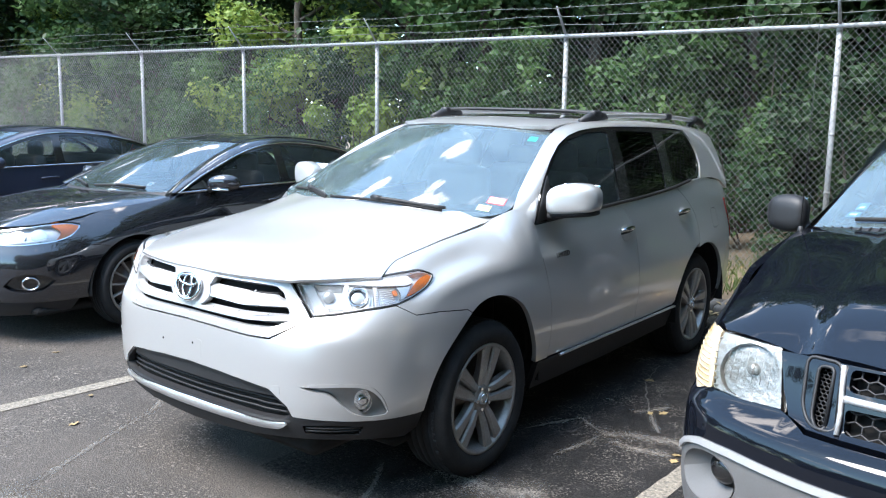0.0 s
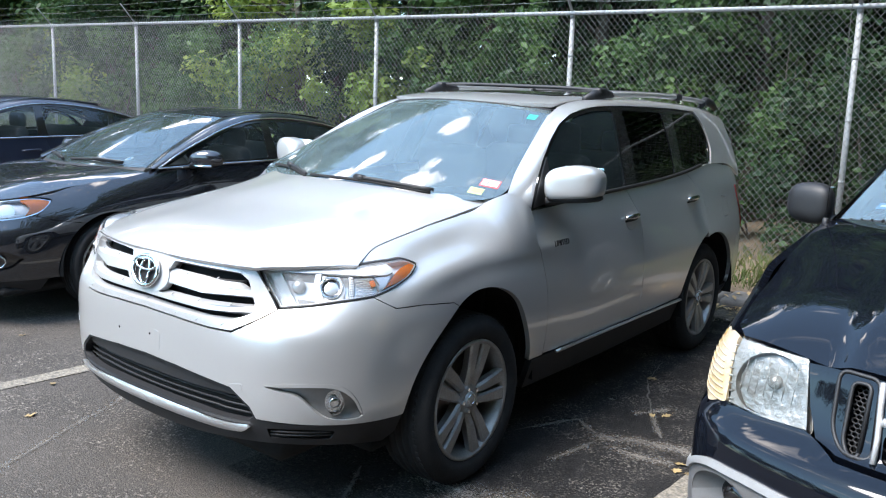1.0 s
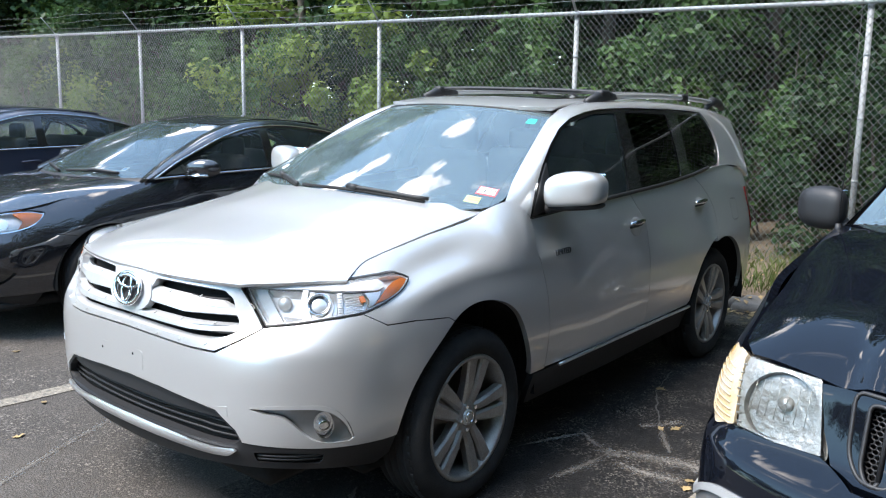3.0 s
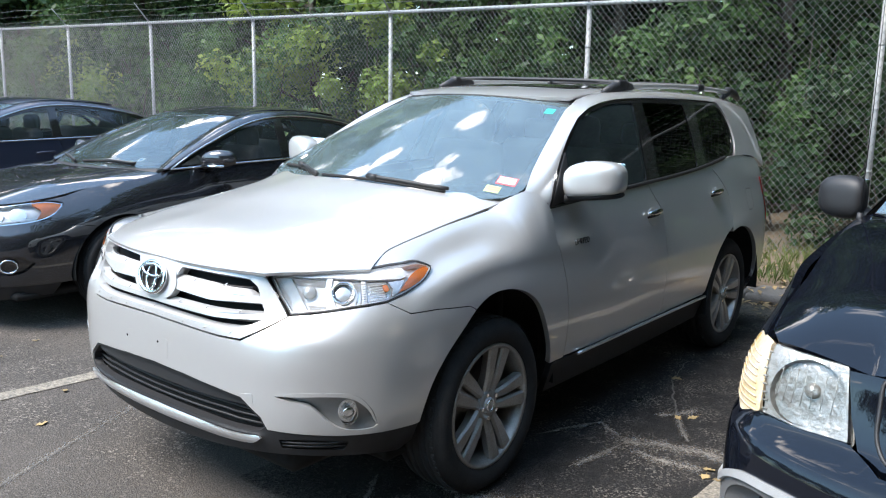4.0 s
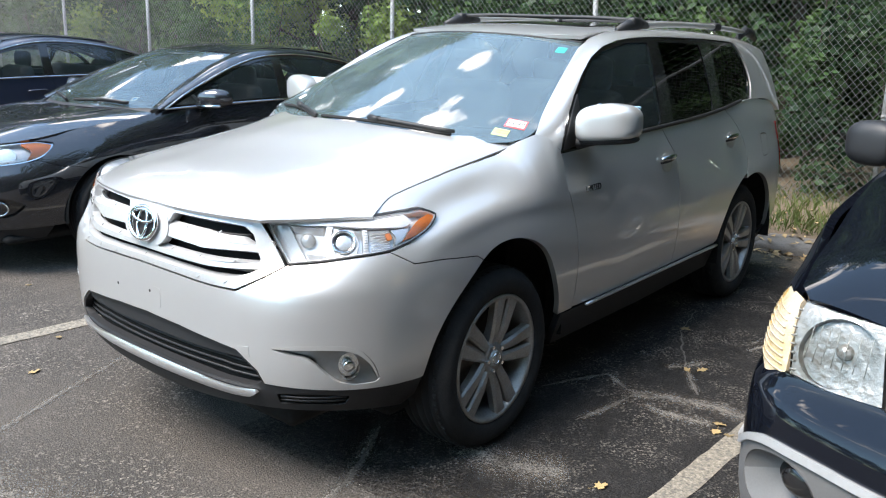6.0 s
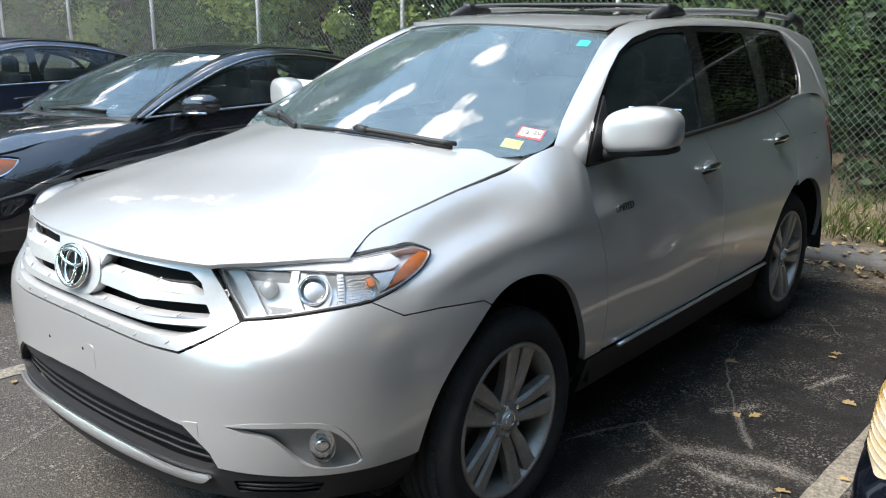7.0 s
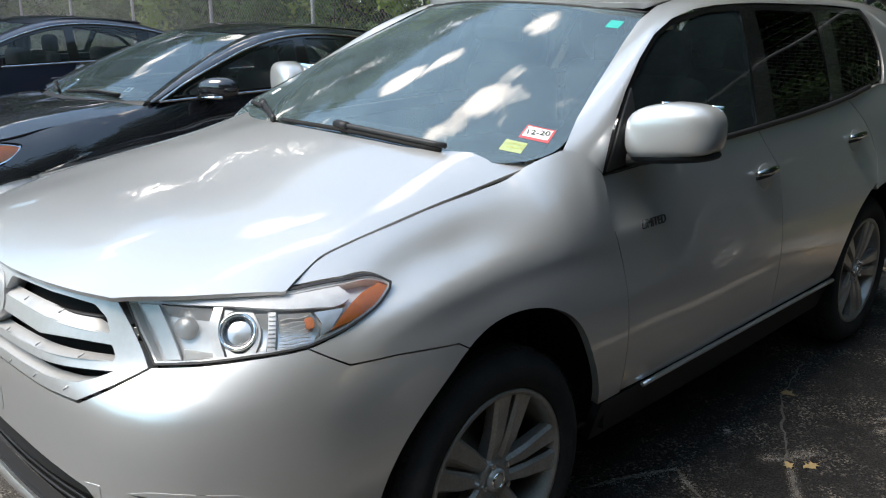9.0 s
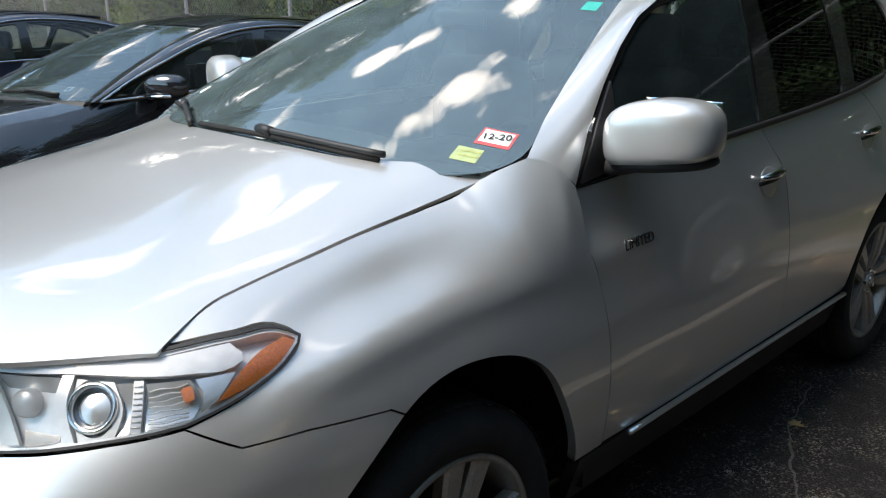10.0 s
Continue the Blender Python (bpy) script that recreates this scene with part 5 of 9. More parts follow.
    # bonnet
    hood_half = np.concatenate([seg((0, -.012), (.15, -.008), (.308, .012), (.42, .042), (.495, .072)), seg((.52, .100), (.60, .180), (.68, .275), (.742, .366))[1:], seg((.742, .366), (.724, .425), (.7035, .506), (.7035, .557), (.7055, .64), (.707, .726), (.708, .83), (.712, .936), (.721, 1.043), (.737, 1.15), (.744, 1.200), (.747, 1.246))[1:],
                                seg((.742, 1.258), (.716, 1.262), (.687, 1.234), (.630, 1.186), (.554, 1.124), (.42, 1.058), (.25, 1.020), (.12, 1.010), (0, 1.008))])
    hl = ring(np.concatenate([hood_half, (hood_half * (-1, 1))[::-1][1:-1], hood_half[:1]]), step=.03)
    panel("bonnet", Hd, hl, SILVER, car, gap=.0025, step=.035, thick=.012)
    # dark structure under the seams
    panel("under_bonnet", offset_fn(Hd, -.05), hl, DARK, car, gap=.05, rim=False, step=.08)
    for s in (1, -1):
        side_all = np.concatenate([S(*arch_line(FC, .03, 175, 5, 16)), S((1.6, .45), (3.2, .45)), S(*arc(RC, AZ, AR + .02, 175, 8, 16)), S((4.3, .35)), S((4.4, 1.20)), S((3.3, 1.20)), S((1.4, 1.14)), [(1.9, 1.10), (1.50, 1.05), (1.40, .98), (1.34, .86)]])
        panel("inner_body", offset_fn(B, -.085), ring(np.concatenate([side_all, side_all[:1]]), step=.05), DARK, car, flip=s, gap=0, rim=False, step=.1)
        arch_liner(FC, AZ, AR + .05, .45, .90, car, s, .14)
        arch_liner(RC, AZ, AR + .012, .45, .93, car, s)
    # headlamps
    lamp = ring([(.530, 1.000), (.618, 1.013), (.828, 1.018), (1.03, 1.024)], seg((1.03, 1.024), (1.174, 1.033), (1.270, 1.031), (1.300, 1.015), (1.270, .992), (1.166, .948), (1.05, .918)),
                [(1.05, .918), (.912, .905), (.771, .886), (.640, .871)], [(.640, .871), (.581, .930), (.530, 1.000)], step=.02)
    for s in (1, -1):
        lens = panel("headlamp", offset_fn(B, .002), lamp, LENS, car, flip=s, gap=.005, step=.02, thick=.01, label="clear headlamp with projector and amber corner")
        panel("lamp_housing", offset_fn(B, -.030), lamp, LAMP_WHITE, lens, flip=s, gap=.004, rim=False, step=.03)
        panel("lamp_wall", offset_fn(B, -.003), lamp, LAMP_WHITE, lens, holes=[shrink(lamp, .008)], flip=s, gap=.002, step=.03, thick=.038)
        panel("lamp_seal", offset_fn(B, .003), shrink(lamp, -.001), BLACK_TRIM, lens, holes=[shrink(lamp, .004)], flip=s, gap=.001, step=.03, thick=.008)

        def turned(prof, uu, zz):
            q = lathe(prof, 32, True)
            bmesh.ops.rotate(q, verts=q.verts, matrix=Matrix.Rotation(-math.pi / 2, 3, "Y"))
            bmesh.ops.transform(q, matrix=Matrix.Diagonal((s, 1, 1, 1)) @ frame_at(B, uu, zz), verts=q.verts)
            return q
        # main beam: a cut-sided grey bowl with a shade before the bulb
        panel("lamp_facet", offset_fn(B, -.014), ring([(.560, .994), (.622, .996), (.712, .890), (.662, .884), (.560, .994)], step=.02), LAMP_GREY, lens, flip=s, gap=.001, step=.02, thick=.008)
        panel("lamp_bowl", bowed(offset_fn(B, -.012), .888, .996, -.026), ring([(.628, .996), (.800, .996), (.786, .955), (.796, .905), (.722, .890), (.628, .996)], step=.015), LAMP_MIRROR, lens, flip=s, gap=.001, step=.012, thick=.006)
        part("bulb_cap", turned([(-.030, .026), (-.014, .024), (-.009, .019), (-.008, .001)], .712, .952), LAMP_GREY, lens)
        # pale column between the two beams
        panel("lamp_column", bowed(offset_fn(B, -.008), .896, 1.0, .006), ring(seg((.806, .998), (.793, .955), (.818, .899)), seg((.842, .899), (.822, .955), (.834, .998)), step=.012), LAMP_WHITE, lens, flip=s, gap=0, step=.012, thick=.016)
        # projector in its shroud
        eye = oval(.874, .953, .046, .041)
        panel("projector_shroud", offset_fn(B, -.013), ring([(.838, .994), (.922, .990)], seg((.922, .990), (.936, .955), (.914, .909)), [(.914, .909), (.845, .902)], seg((.845, .902), (.828, .953), (.838, .994)), step=.012), LAMP_GREY, lens, holes=[eye], flip=s, gap=0, step=.012, thick=.010)
        part("projector_ring", turned([(-.024, .045), (-.008, .044), (-.005, .041), (-.007, .037), (-.014, .035)], .874, .953), CHROME, lens)
        part("projector_bowl", turned([(-.014, .036), (-.018, .033), (-.018, .028)], .874, .953), DARK_CHROME, lens)
        part("projector_lens", turned([(-.017, .030), (-.009, .024), (-.004, .014), (-.002, .001)], .874, .953), LENS, lens)
        part("projector_core", turned([(-.0185, .030), (-.0150, .018), (-.0140, .001)], .874, .953), LAMP_MIRROR, lens)
        # side reflector, reeded bar and turn lamp
        panel("side_reflector", bowed(offset_fn(B, -.012), .91, .99, -.014), ring([(.926, .988), (.962, .988), (.942, .914), (.918, .911), (.940, .955), (.926, .988)], step=.012), LAMP_MIRROR, lens, flip=s, gap=0, step=.012, thick=.006)
        panel("reeded_bar", offset_fn(B, -.011), ring([(.964, .990), (.984, .990), (.964, .912), (.944, .912), (.964, .990)], step=.012), LAMP_WHITE, lens, flip=s, gap=0, step=.012, thick=.008)
        for k in range(9):
            z0 = .918 + .008 * k
            part("reed", line_at(offset_fn(B, -.010), [(s * (.946 + .26 * (z0 - .912)), z0), (s * (.962 + .26 * (z0 - .912)), z0)], .0018, 5), LAMP_GREY, lens)
        panel("turn_reflector", bowed(offset_fn(B, -.012), .908, .988, -.012), ring([(.988, .986), (1.072, .986)], seg((1.072, .986), (1.086, .962), (1.060, .926)), [(1.060, .926), (.995, .911), (.970, .913), (.988, .986)], step=.012), LAMP_MIRROR, lens, flip=s, gap=0, step=.012, thick=.006)
        for k in range(8):
            z0 = .921 + .0078 * k
            part("reflector_rib", line_at(offset_fn(B, -.014), [(s * (.978 + .2 * (z0 - .913) + (.076 + .10 * min(0, z0 - .945)) * f), z0 + .004 * f + .0012 * math.sin(8 * f + 1.7 * k)) for f in np.linspace(0, 1, 8)], .0013, 5), LAMP_WHITE, lens)
        panel("bulb_shade", offset_fn(B, -.007), rounded([(1.050, .973), (1.072, .976), (1.074, .956), (1.052, .953)], .006), AMBER, lens, flip=s, gap=0, step=.02, thick=.006)
        panel("smoked_corner", offset_fn(B, -.010), ring([(1.082, .984), (1.158, .986), (1.108, .946), (1.078, .936), (1.092, .962), (1.082, .984)], step=.015), LAMP_MIRROR, lens, flip=s, gap=0, step=.015, thick=.008)
        panel("lamp_brow", offset_fn(B, -.005), ring(seg((.548, .998), (.62, 1.006), (.83, 1.011), (1.03, 1.017), (1.165, 1.025)), seg((1.165, 1.025), (1.185, 1.004), (1.160, .992), (1.075, .990), (.86, .998), (.70, .998), (.548, .998)), step=.03), LAMP_WHITE, lens, flip=s, gap=.001, step=.02, thick=.010)
        panel("amber_reflector", offset_fn(B, -.003), ring(seg((1.106, .944), (1.164, .984), (1.210, 1.006), (1.266, 1.020)), seg((1.266, 1.020), (1.287, 1.013), (1.262, .993), (1.19, .963), (1.106, .944))), AMBER, lens, flip=s, gap=.001, step=.015, thick=.015, label="amber side reflector")

    def flared(u, z):
        """The flank with the wheel-arch flare: a crease sweeping back over the arch, and a hollow between it and the bonnet."""
        u, z = np.asarray(u, float), np.asarray(z, float)
        p = np.array(B(u, z), float)
        y = p[..., 1]
        crease = pchip([.30, .43, .54, .68, .82, .98, 1.1, 1.31, 1.6, 2.2], [.80, .885, .945, .982, 1.002, 1.018, 1.022, 1.012, .99, .95], y)
        w = z - crease
        grow = np.clip((y - .40) / .32, 0, 1)
        amp = grow * grow * (3 - 2 * grow) * (1 - np.clip((y - 1.15) / .65, 0, 1))
        t = np.clip(w / pchip([.5, .98, 1.1, 1.2, 1.4], [.128, .13, .15, .19, .20], y), 0, 1)
        hollow = .024 * np.sin(math.pi * t ** .8) ** 2
        lip = .015 * np.exp(-((w + .016) / .045) ** 2)
        p[..., 0] -= amp * (hollow - lip)
        return p

    def wing_skin(u, z):
        """The wing, whose upper rear corner swells out to meet the glass and the pillar."""
        u, z = np.asarray(u, float), np.asarray(z, float)
        p = np.array(flared(u, z), float)
        rim_z = np.interp(u, [1.60, 1.754, 1.86, 1.902, 1.932, 2.0, 2.06, 2.13], [1.141, 1.162, 1.184, 1.198, 1.219, 1.214, 1.208, 1.198])
        rim = pchip([1.55, 1.642, 1.754, 1.86, 1.902, 1.94, 1.975, 2.01, 2.06, 2.118], [tuple(B(np.array([k]), np.array([v]))[0]) for k, v in ((1.55, 1.134), (1.642, 1.146), (1.754, 1.162))] + [(.738, 1.151, 1.187), (.750, 1.195, 1.211), (.770, 1.235, 1.228), (.788, 1.27, 1.241), (.807, 1.308, 1.252), (.853, 1.36, 1.226), (.869, 1.409, 1.175)], u)
        low = np.full(u.shape, .97)
        h = (rim_z - low)[..., None]
        start = flared(u, low)
        slope = (flared(u, low + .01) - flared(u, low - .01)) / .02 * h * np.array((1.5, 1, 1))
        end = (rim - start) * np.array((1.45, 1.0, .78))
        t = np.clip((z - low) / (rim_z - low), 0, 1)[..., None]
        q = (2 * t ** 3 - 3 * t ** 2 + 1) * start + (t ** 3 - 2 * t ** 2 + t) * slope + (3 * t ** 2 - 2 * t ** 3) * rim + (t ** 3 - t ** 2) * end
        ramp = np.clip((u - 1.55) / .33, 0, 1)
        w = np.where(z > low, ramp * ramp * (3 - 2 * ramp), 0)[..., None]
        return p + (q - p) * w

    # wings, doors, quarter panels, each side
    for s in (1, -1):
        hood_edge = [(1.045, 1.030), (1.092, 1.049), (1.172, 1.075), (1.228, 1.086), (1.32, 1.102), (1.415, 1.116), (1.529, 1.132), (1.642, 1.146), (1.754, 1.162), (1.86, 1.184), (1.902, 1.198), (1.932, 1.219)]
        door_front = [(2.124, 1.163)] + S((1.414, 1.062), (1.468, .897), (1.490, .70), (1.500, .455))
        wing = ring(seam[::-1][:1], seg((1.044, .915), (1.166, .948), (1.27, .992), (1.302, 1.015), (1.27, 1.033), (1.174, 1.035), (1.03, 1.026)), seg((1.03, 1.028), *hood_edge), seg(hood_edge[-1], (2.0, 1.214), (2.06, 1.208), (2.118, 1.200)), [(2.118, 1.200), (2.118, 1.165)], seg(*door_front), [door_front[-1], S((1.385, .455))[0]], S(*arch_line(FC, 0, 10, 180 - a_seam, 40)), seam, step=.022)
        panel("front_wing", wing_skin, wing, SILVER, car, flip=s, step=.011, thick=.025)
        d_rear = S((2.432, 1.205), (2.50, 1.13), (2.568, 1.062), (2.598, .90), (2.598, .75), (2.585, .50))
        fd = ring(seg(*door_front)[::-1], seg((2.124, 1.163), *S((1.8, 1.182), (2.2, 1.197), (2.432, 1.207))), seg(*d_rear), seg(*S((2.585, .455), (2.2, .452), (1.7, .455), (1.5, .462))), step=.025)
        front_door = panel("front_door", flared, fd, SILVER, car, flip=s, step=.03, thick=.03)
        r_cut = S((3.33, 1.258), (3.43, 1.20), (3.53, 1.125), (3.60, 1.05), (3.625, .95), (3.59, .85))
        a1 = math.degrees(math.acos((3.575 - RC) / (AR + .03)))
        rd = ring(seg(*d_rear)[::-1], seg(*S((2.432, 1.207), (2.8, 1.222), (3.1, 1.24), (3.33, 1.260))), seg(*r_cut), S(*arc(RC, AZ, AR + .03, a1, 168, 16)), seg(*S((3.20, .462), (2.9, .456), (2.585, .455))), step=.025)
        rear_door = panel("rear_door", B, rd, SILVER, car, flip=s, step=.03, thick=.03)
        flap = rounded(S((3.93, 1.075), (4.06, 1.07), (4.075, .93), (3.94, .925)), .03)
        qp = ring(seg(*r_cut), S((3.585, .838)), S(*arc(RC, AZ, AR, a1, 12, 30)), S((4.19, .60), (4.22, .76), (4.55, .80)), S((4.55, .80), (4.47, .98), (4.47, 1.12), (4.44, 1.20), (4.30, 1.262), (3.9, 1.305), (3.7, 1.30)), S((3.7, 1.30), (3.33, 1.258)), step=.025)
        quarter = panel("quarter_panel", B, qp, SILVER, car, holes=[flap], flip=s, step=.03, thick=.025)
        panel("fuel_flap", B, flap, SILVER, quarter, flip=s, gap=.004, step=.03, thick=.01)
        tail = ring(S((4.30, 1.13), (4.36, 1.0), (4.50, .80)), [(5.42, .80), (5.42, 1.13)], [S((4.30, 1.13))[0]], step=.03)
        panel("tail_lamp", offset_fn(B, .006), tail, RED_LENS, car, flip=s, step=.03, thick=.02, label="red tail lamp")
        # sill: black cladding with a bright strip
        rk = ring(S((1.40, .452), (2.3, .444), (3.24, .452)), S((3.24, .30), (2.3, .28), (1.42, .29)), S((1.40, .452)), step=.03)
        sill = panel("sill", offset_fn(B, .002), rk, BLACK_TRIM, car, flip=s, step=.05, thick=.03)
        part("sill_strip", join(tube([(s * q[0], q[1], q[2]) for q in B(np.array([B.u_of_y(y) for y in np.linspace(1.62, 3.22, 24)]), np.full(24, .449)) + np.array((.014, 0, 0))], .010, 8, squash=.8)), SATIN, sill)
        # handles
        for door, hy, hz in ((front_door, 2.455, 1.040), (rear_door, 3.375, 1.082)):
            u = float(B.u_of_y(hy))
            m = Matrix.Diagonal((s, 1, 1, 1)) @ frame_at(B, u, hz)
            cup = mesh_of([], [])
            bmesh.ops.create_uvsphere(cup, u_segments=20, v_segments=10, radius=1)
            bmesh.ops.scale(cup, vec=(.066, .052, .003), verts=cup.verts)
            bmesh.ops.transform(cup, matrix=m @ pose(0, -.012, 0), verts=cup.verts)
            part("handle_cup", cup, SILVER, door)
            grip = tube([tuple(m @ Vector((x, .014 + .05 * x, .010 + .024 * (1 - (x / .088) ** 2)))) for x in np.linspace(-.085, .085, 15)], [.008 + .007 * (1 - (x / .088) ** 2) for x in np.linspace(-.085, .085, 15)], 10, squash=1.0)
            part("door_handle", grip, CHROME, door, "chrome door handle")
            # black rod added in place of the shade under the grip
            part("handle_shade", tube([tuple(m @ Vector((x, -.006 + .05 * x, .002 + .016 * (1 - (x / .08) ** 2)))) for x in np.linspace(-.075, .075, 9)], .007, 6), BLACK_TRIM, door)
        if s > 0:
            m = frame_at(B, float(B.u_of_y(1.655)), .992)
            text_mesh("LIMITED", .040, .003, DARK_CHROME, front_door, m @ pose(0, 0, .002), "lettering", "dark chrome lettering")
        # roof side and front pillar, from screen to door frame
        Wp = [(.804, 1.300, 1.250), (.770, 1.366, 1.289), (.738, 1.461, 1.338), (.681, 1.659, 1.437), (.615, 1.875, 1.540), (.578, 1.998, 1.597), (.553, 2.094, 1.643), (.552, 2.22, 1.675), (.566, 2.42, 1.697), (.580, 2.7, 1.707), (.588, 3.2, 1.709), (.590, 3.8, 1.694), (.59, 4.2, 1.668), (.575, 4.46, 1.636)]
        Dp = [tuple(Sd(np.array([y]), np.array([z]))[0]) for y, z in ((1.410, 1.176), (1.465, 1.266), (1.53, 1.318), (1.585, 1.366), (1.68, 1.438), (1.78, 1.506), (1.85, 1.550), (1.925, 1.586), (2.01, 1.612), (2.145, 1.640), (2.325, 1.659), (2.656, 1.670), (3.381, 1.666), (3.78, 1.652), (4.1, 1.625), (4.46, 1.57))]
        if s < 0:
            Dp = [(d[0] - .03, d[1] + .03, d[2] - .015) for d in Dp]
        pil = ruled(Wp, Dp, .016)
        panel("roof_side", pil, ring([(0, 0), (1, 0)], [(1, 0), (1, 1)], [(1, 1), (0, 1)], [(0, 1), (0, 0)], step=.05), SILVER, car, flip=s, gap=.0, step=.035, thick=.0, rim=False)
        # door glass frame and panes
        belt = [(1.40, 1.170), (1.8, 1.189), (2.432, 1.212), (2.9, 1.232), (3.33, 1.262), (3.62, 1.292), (3.82, 1.318)]
        roofline = [(3.80, 1.642), (3.381, 1.658), (2.656, 1.667), (2.235, 1.643), (2.01, 1.606), (1.925, 1.580), (1.85, 1.544), (1.78, 1.500), (1.68, 1.432), (1.585, 1.360), (1.53, 1.312), (1.465, 1.258), (1.40, 1.170)]
        tail_w = [(3.82, 1.318), (3.885, 1.40), (3.895, 1.48), (3.865, 1.57), (3.80, 1.642)]
        whole = ring(seg(*belt), seg(*tail_w), seg(*roofline), step=.025)
        front_win = rounded([(1.55, 1.196), (2.425, 1.226), (2.535, 1.640), (2.30, 1.636), (2.03, 1.595), (1.90, 1.552), (1.79, 1.487), (1.69, 1.418), (1.60, 1.345)], .02)
        rear_win = rounded([(2.58, 1.232), (3.16, 1.262), (3.215, 1.636), (2.655, 1.645)], .03)
        q_win = rounded([(3.29, 1.283), (3.62, 1.306), (3.81, 1.335), (3.868, 1.41), (3.872, 1.49), (3.835, 1.575), (3.785, 1.622), (3.385, 1.634)], .04)
        inset = 0 if s > 0 else -.03
        fr = panel("window_frame", offset_fn(Sd, inset - .004), whole, GLOSS_BLACK, car, holes=[front_win, rear_win, q_win], flip=s, gap=.0, step=.03, thick=.015)
        panel("front_door_glass", offset_fn(Sd, inset - .008), front_win, DOOR_GLASS, front_door, flip=s, gap=-.006, step=.06, rim=False)
        panel("rear_door_glass", offset_fn(Sd, inset - .008), rear_win, PRIVACY_GLASS, rear_door, flip=s, gap=-.006, step=.06, rim=False)
        panel("quarter_glass", offset_fn(Sd, inset - .007), q_win, PRIVACY_GLASS, quarter, flip=s, gap=-.006, step=.06, rim=False)
        part("belt_moulding", tube([(s * (q[0] + .003), q[1], q[2]) for q in Sd(*[np.array(c) for c in zip(*seg(*[(y, z + .004) for y, z in [(1.62, 1.181)] + belt[1:6]]))])], .008, 6, squash=1.4), BLACK_TRIM, fr)
        # rear pillar
        dp = ring(seg(*[(y, z) for y, z in ((3.62, 1.296), (3.84, 1.315), (3.905, 1.40), (3.915, 1.48), (3.885, 1.575), (3.815, 1.648))]), seg((3.815, 1.650), (4.1, 1.625), (4.46, 1.572)), seg((4.46, 1.57), (4.50, 1.40), (4.46, 1.20)), seg((4.44, 1.195), (4.30, 1.255), (3.9, 1.298), (3.62, 1.292)), step=.025)
        panel("rear_pillar", Sd, dp, SILVER, car, flip=s, gap=.001, step=.03, thick=.02)
    # mirrors
    for s in (1, -1):
        mr = new("mirror")
        mr.parent = car
        tagged(mr, "silver door mirror on a black foot")

        def shell(cx, cy, cz, ax, ay, az, mat_, nm, power=2.6, cut=None):
            bm = bmesh.new()
            bmesh.ops.create_uvsphere(bm, u_segments=36, v_segments=20, radius=1)
            for v in bm.verts:
                c = v.co
                n = (abs(c.x) ** power + abs(c.y) ** power + abs(c.z) ** power) ** (1 / power)
                c /= n
                if cut:
                    c.y = min(c.y, cut)
                # taller towards the car, narrow outer end, rounded crown
                c.z = max(c.z, -0.72) * (1.0 - 0.12 * max(0, c.x) - 0.10 * (c.z > 0) * max(0, -c.x))
                v.co = Vector((s * (cx + ax * c.x), cy + ay * c.y + 0.04 * c.x, cz + az * c.z + 0.008 * c.x))
            if s < 0:
                bmesh.ops.reverse_faces(bm, faces=bm.faces)
            return part(nm, bm, mat_, mr)
        mx = .995 if s > 0 else .945
        shell(mx, 1.592, 1.290, .128, .078, .092, SILVER, "mirror_shell", 3.3)
        shell(mx, 1.600, 1.222, .120, .070, .026, BLACK_TRIM, "mirror_base", 2.4)
        gl = box(.21, .004, .14, (s * mx, 1.674, 1.300), .001, 1)
        part("mirror_glass", gl, CHROME, mr)
        foot = tube([(s * .86, 1.56, 1.205), (s * .90, 1.575, 1.205), (s * .95, 1.60, 1.215)], [.045, .036, .03], 10, squash=.6)
        part("mirror_foot", foot, BLACK_TRIM, mr)
        sail = np.array([(s * .868, 1.428, 1.178), (s * .864, 1.62, 1.200), (s * .785, 1.66, 1.405), (s * .826, 1.545, 1.305)])
        bm = mesh_of(list(map(tuple, sail)) + [tuple(q + np.array((s * .007, 0, 0))) for q in sail], [(0, 1, 2, 3), (4, 7, 6, 5), (0, 4, 5, 1), (1, 5, 6, 2), (2, 6, 7, 3), (3, 7, 4, 0)])
        part("mirror_sail", bm, BLACK_TRIM, mr)
    # roof, sunroof
    roof_half = np.concatenate([[(0, 1.962), (.2, 1.975), (.4, 2.02), (.545, 2.090)], [(.548, 2.22), (.560, 2.42), (.574, 2.7), (.582, 3.2), (.583, 3.8), (.58, 4.2), (.565, 4.46)], [(.3, 4.56), (0, 4.60)]])
    rl = ring(np.concatenate([roof_half, (roof_half * (-1, 1))[::-1][1:-1], roof_half[:1]]), step=.04)
    sun_r = rounded([(-.39, 2.36), (.39, 2.36), (.42, 2.50), (.42, 3.00), (-.42, 3.00), (-.42, 2.50)], .06)
    roof = panel("roof", Rf, rl, SILVER, car, holes=[sun_r], gap=-.004, step=.05, thick=.02)
    panel("sunroof", Rf, sun_r, GLOSS_BLACK, roof, gap=.004, lift=.004, step=.06, thick=.02, label="dark glass sunroof")
    panel("headliner", offset_fn(Rf, -.04), rl, HEADLINER, car, gap=.03, rim=False, step=.15)
